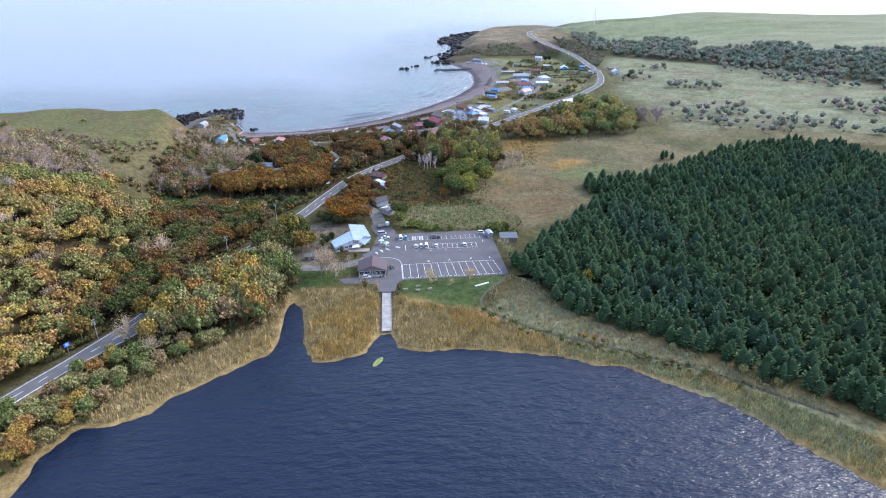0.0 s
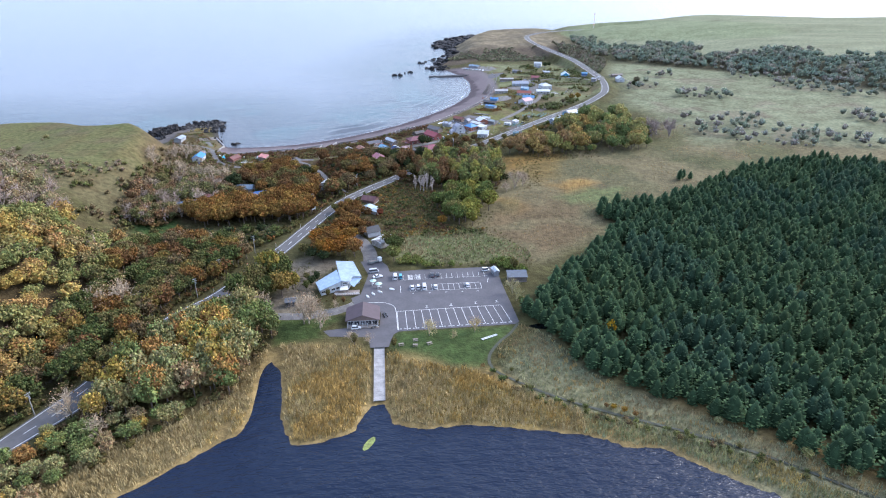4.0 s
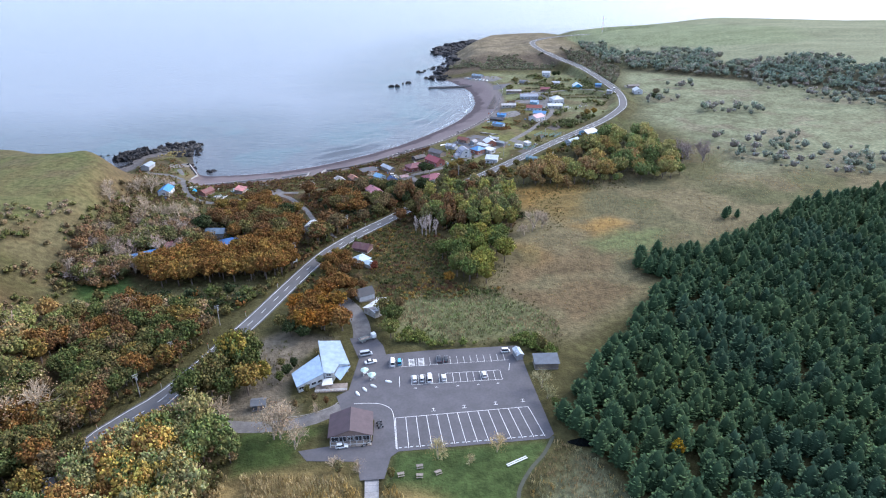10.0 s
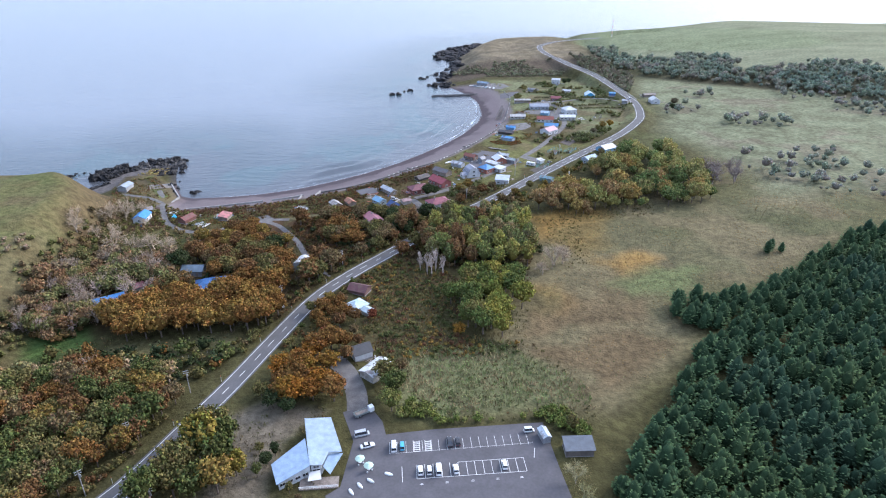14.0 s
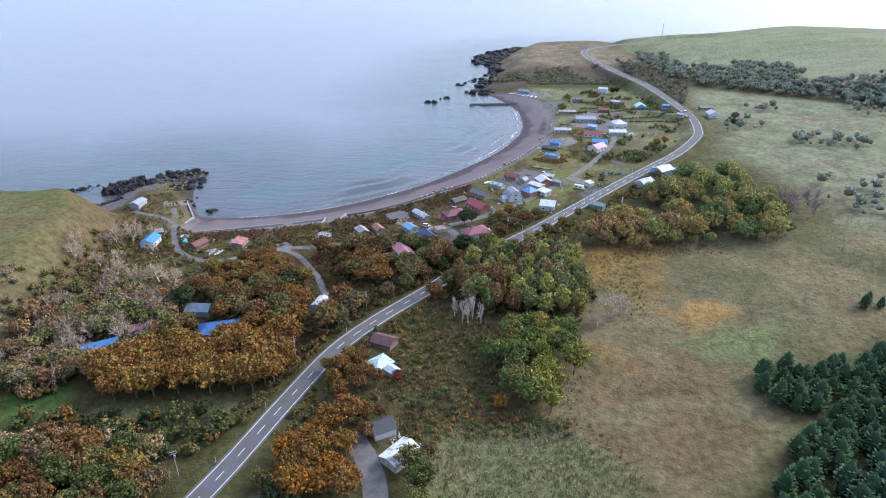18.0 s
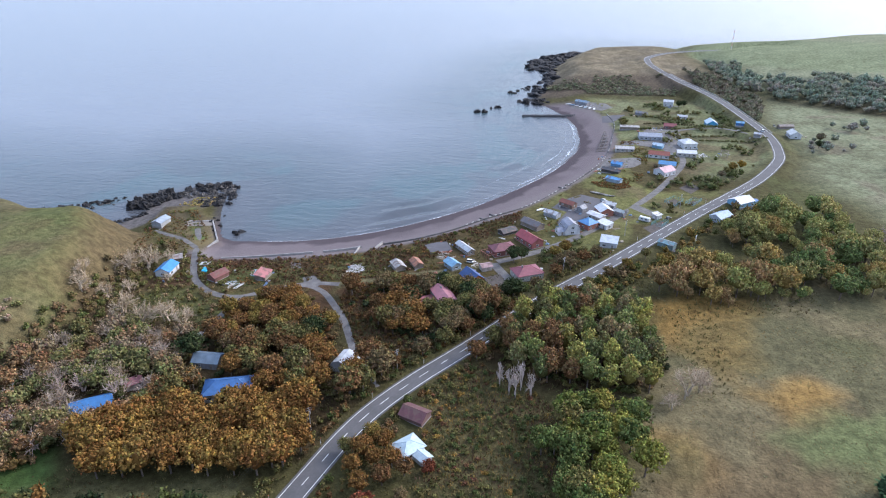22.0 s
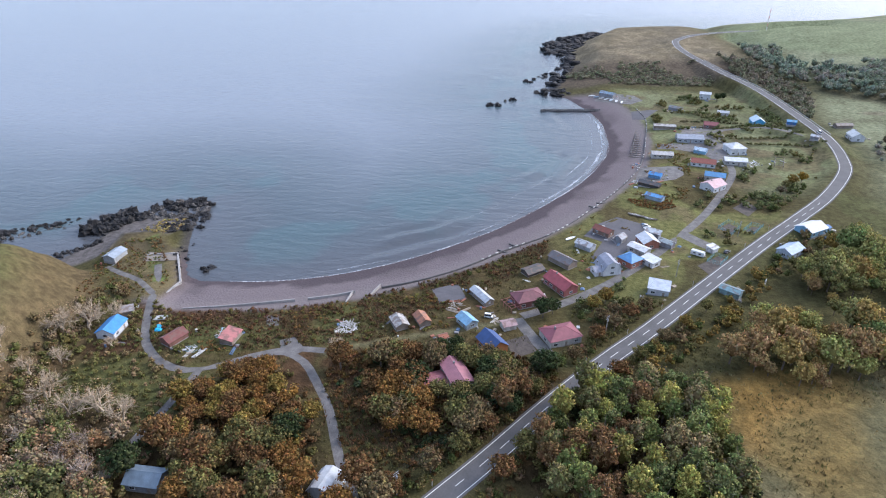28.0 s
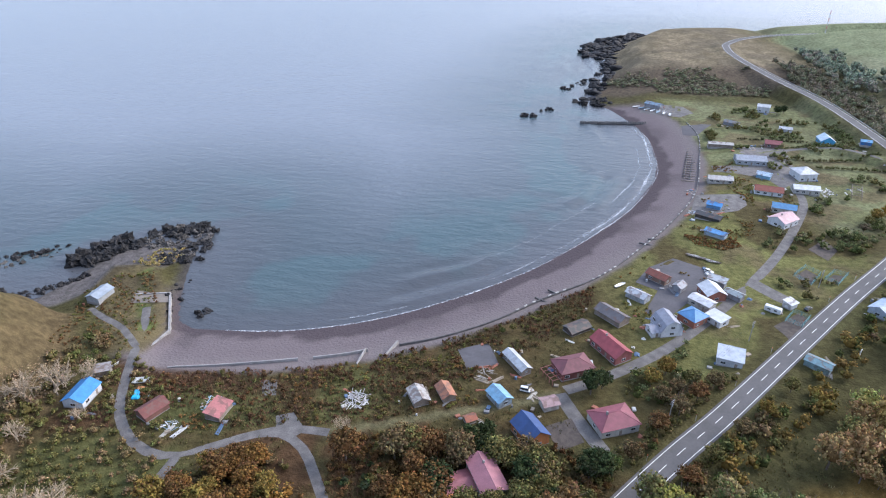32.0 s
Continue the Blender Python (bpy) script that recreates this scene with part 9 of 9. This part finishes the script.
VERGETREES = ((-24, 168, 1.0, RUSTY), (-14, 176, 1.1, BROWNL), (-6, 183, 1.1, OLIVE), (2, 192, 1.0, RUSTY), (9, 200, 1.1, DARKG), (17, 209, 1.0, OLIVE), (6, 174, 1.2, RUSTY), (13, 183, 1.3, OLIVE), (22, 192, 1.3, LEAFG), (30, 203, 1.2, OLIVE), (38, 212, 1.1, BROWNL), (46, 220, 1.0, RUSTY), (55, 229, 0.9, OLIVE), (66, 240, 0.9, BROWNL), (76, 250, 0.8, GOLD), (88, 262, 0.8, OLIVE), (26, 222, 0.9, LEAFG), (32, 228, 0.9, BROWNL), (42, 240, 1.0, RUSTY), (50, 248, 1.0, BROWNL), (57, 255, 1.0, RUSTY), (64, 262, 0.9, BROWNL))
for k, (x, y, s, c) in enumerate(VERGETREES):
    tree("verge_tree", {RUSTY: "rust-brown", BROWNL: "brown", OLIVE: "olive-green", DARKG: "dark green", LEAFG: "green", GOLD: "golden"}[c] + " tree leaning over the road's edge", x, y, ("broad", k), c, s, "trees along the coast road")

stuff("rough_weeds", "dense tan, rust and green knotweed stalks", "weeds", scatter(KNOTWEED, 1.15, 0.2, 101, lambda X, Y: worn_edge(X, Y) & (Y + 9 * (fbm(X, Y, 15) - 0.5) > 92)), TUFT, [(0.15, 0.15, 0.06), (0.30, 0.20, 0.07), (0.15, 0.075, 0.05), (0.19, 0.16, 0.06), (0.36, 0.24, 0.07), (0.14, 0.08, 0.05)], (0.5, 1.2), M_REED, seed=102, clump=9)
stuff("rough_weeds", "pale green and tan weeds behind the car park hedge", "weeds", scatter(KNOTWEED, 1.3, 0.2, 111, lambda X, Y: worn_edge(X, Y) & (Y + 9 * (fbm(X, Y, 15) - 0.5) < 98)), TUFT, [(0.286, 0.311, 0.134), (0.336, 0.302, 0.151), (0.244, 0.294, 0.109), (0.370, 0.286, 0.160)], (0.6, 1.3), M_REED, seed=112, clump=14)
stuff("plot_weeds", "rust-brown stalks in the plots by the road", "weeds", scatter(PLOTS, 1.2, 0.2, 103), TUFT, [(0.15, 0.085, 0.05), (0.18, 0.11, 0.055), (0.13, 0.10, 0.05), (0.14, 0.13, 0.05)], (0.6, 1.3), M_REED, seed=104, clump=12)
stuff("beach_weeds", "rust and tan stalks behind the seawall", "weeds", scatter(WEEDS, 1.3, 0.2, 105, lambda X, Y: fbm(X, Y, 12) > 0.38), TUFT, [(0.15, 0.075, 0.05), (0.18, 0.12, 0.065), (0.12, 0.065, 0.045), (0.14, 0.13, 0.05)], (0.5, 1.2), M_REED, seed=106, clump=12)

for k, (x, y, s, c, what) in enumerate(((70, -53, 0.32, (0.36, 0.23, 0.045), "yellow"), (73, -55, 0.36, (0.33, 0.20, 0.05), "yellow"), (76, -57, 0.3, (0.25, 0.15, 0.07), "russet"), (68, -52, 0.28, (0.22, 0.14, 0.07), "russet"), (101, -63, 0.4, (0.30, 0.30, 0.17), "pale green"), (120, -80, 0.55, (0.27, 0.26, 0.13), "pale olive"), (128, -88, 0.5, (0.25, 0.24, 0.12), "pale olive"), (40, -30, 0.25, (0.12, 0.12, 0.05), "dark green"), (30, -27, 0.28, (0.20, 0.14, 0.07), "russet"), (-3, -15, 0.25, (0.13, 0.13, 0.06), "dark green"))):
    tree("lakeside_bush", what + " bush beside the lakeside path", x, y, ("broad", k), c, s, "bushes beside the lake path", category="bush")
MARSHTOP = [(60, 60), (80, 64), (116, 92), (116, 124), (170, 134), (240, 186), (320, 192), (330, 250), (230, 300), (170, 232), (110, 222), (80, 226), (78, 160), (62, 148), (66, 110)]
stuff("marsh_grass", "tan, orange and pale green tussocks of marsh grass", "grass", scatter(MARSHTOP, 1.9, 0.0, 121, lambda X, Y: fbm(X + 33, Y, 7) > 0.42), TUFT, [(0.319, 0.260, 0.143), (0.302, 0.277, 0.143), (0.353, 0.260, 0.134), (0.294, 0.290, 0.143), (0.386, 0.252, 0.101)], (0.25, 0.55), M_REED, seed=122, clump=22)
stuff("quay_weeds", "rust and olive weeds on the quay and the foot of the hill", "weeds", scatter([(-178, 300), (-170, 316), (-156, 318), (-146, 300), (-134, 278), (-136, 264), (-146, 262), (-156, 256), (-166, 262), (-172, 284)], 1.7, 0.3, 123, lambda X, Y: fbm(X, Y, 8) > 0.40), SHRUB, [(0.17, 0.10, 0.06), (0.15, 0.15, 0.06), (0.21, 0.15, 0.08), (0.12, 0.13, 0.05), (0.19, 0.12, 0.07)], (0.2, 0.55), M_LEAF, seed=124, clump=9, flat=0.8)
stuff("knoll_scrub", "straw-yellow scrub on the knoll behind the rocks", "bushes", scatter([(-172, 326), (-166, 342), (-156, 346), (-152, 336), (-160, 322)], 1.8, 0.0, 125), SHRUB, [(0.36, 0.29, 0.15), (0.30, 0.26, 0.12), (0.38, 0.30, 0.17)], (0.3, 0.7), M_LEAF, seed=126, flat=0.8)
stuff("rust_border", "rust-brown border of weeds round the blue beach shed", "weeds", scatter([(80, 376), (90, 372), (103, 373), (104, 364), (94, 359), (83, 364)], 1.1, 0.0, 131), SHRUB, [(0.20, 0.10, 0.05), (0.24, 0.13, 0.06), (0.16, 0.09, 0.05)], (0.25, 0.55), M_LEAF, seed=132, clump=6, flat=0.8)
for k, (line_, cols_, what_) in enumerate((([(149, 521), (170, 520), (191, 518)], [(0.08, 0.085, 0.05), (0.11, 0.10, 0.06)], "dark clipped hedge behind the northern houses"), ([(180, 471), (204, 469), (227, 465)], [(0.11, 0.125, 0.06), (0.14, 0.14, 0.07)], "green hedge across the northern fields"), ([(176, 482), (200, 484), (222, 488)], [(0.12, 0.13, 0.065), (0.15, 0.14, 0.075)], "low green hedge across the northern fields"), ([(166, 500), (190, 503), (214, 505)], [(0.13, 0.14, 0.07), (0.15, 0.15, 0.075)], "low green hedge below the blue-roofed house"))):
    run_ = spline([(x, y, 0) for x, y in line_], 1.3)
    stuff("hedge", what_, "hedge", run_[:, :2] + np.random.RandomState(140 + k).normal(size=(len(run_), 2)) * 0.4, SHRUB, cols_, (0.5, 0.9), M_LEAF, seed=145 + k)
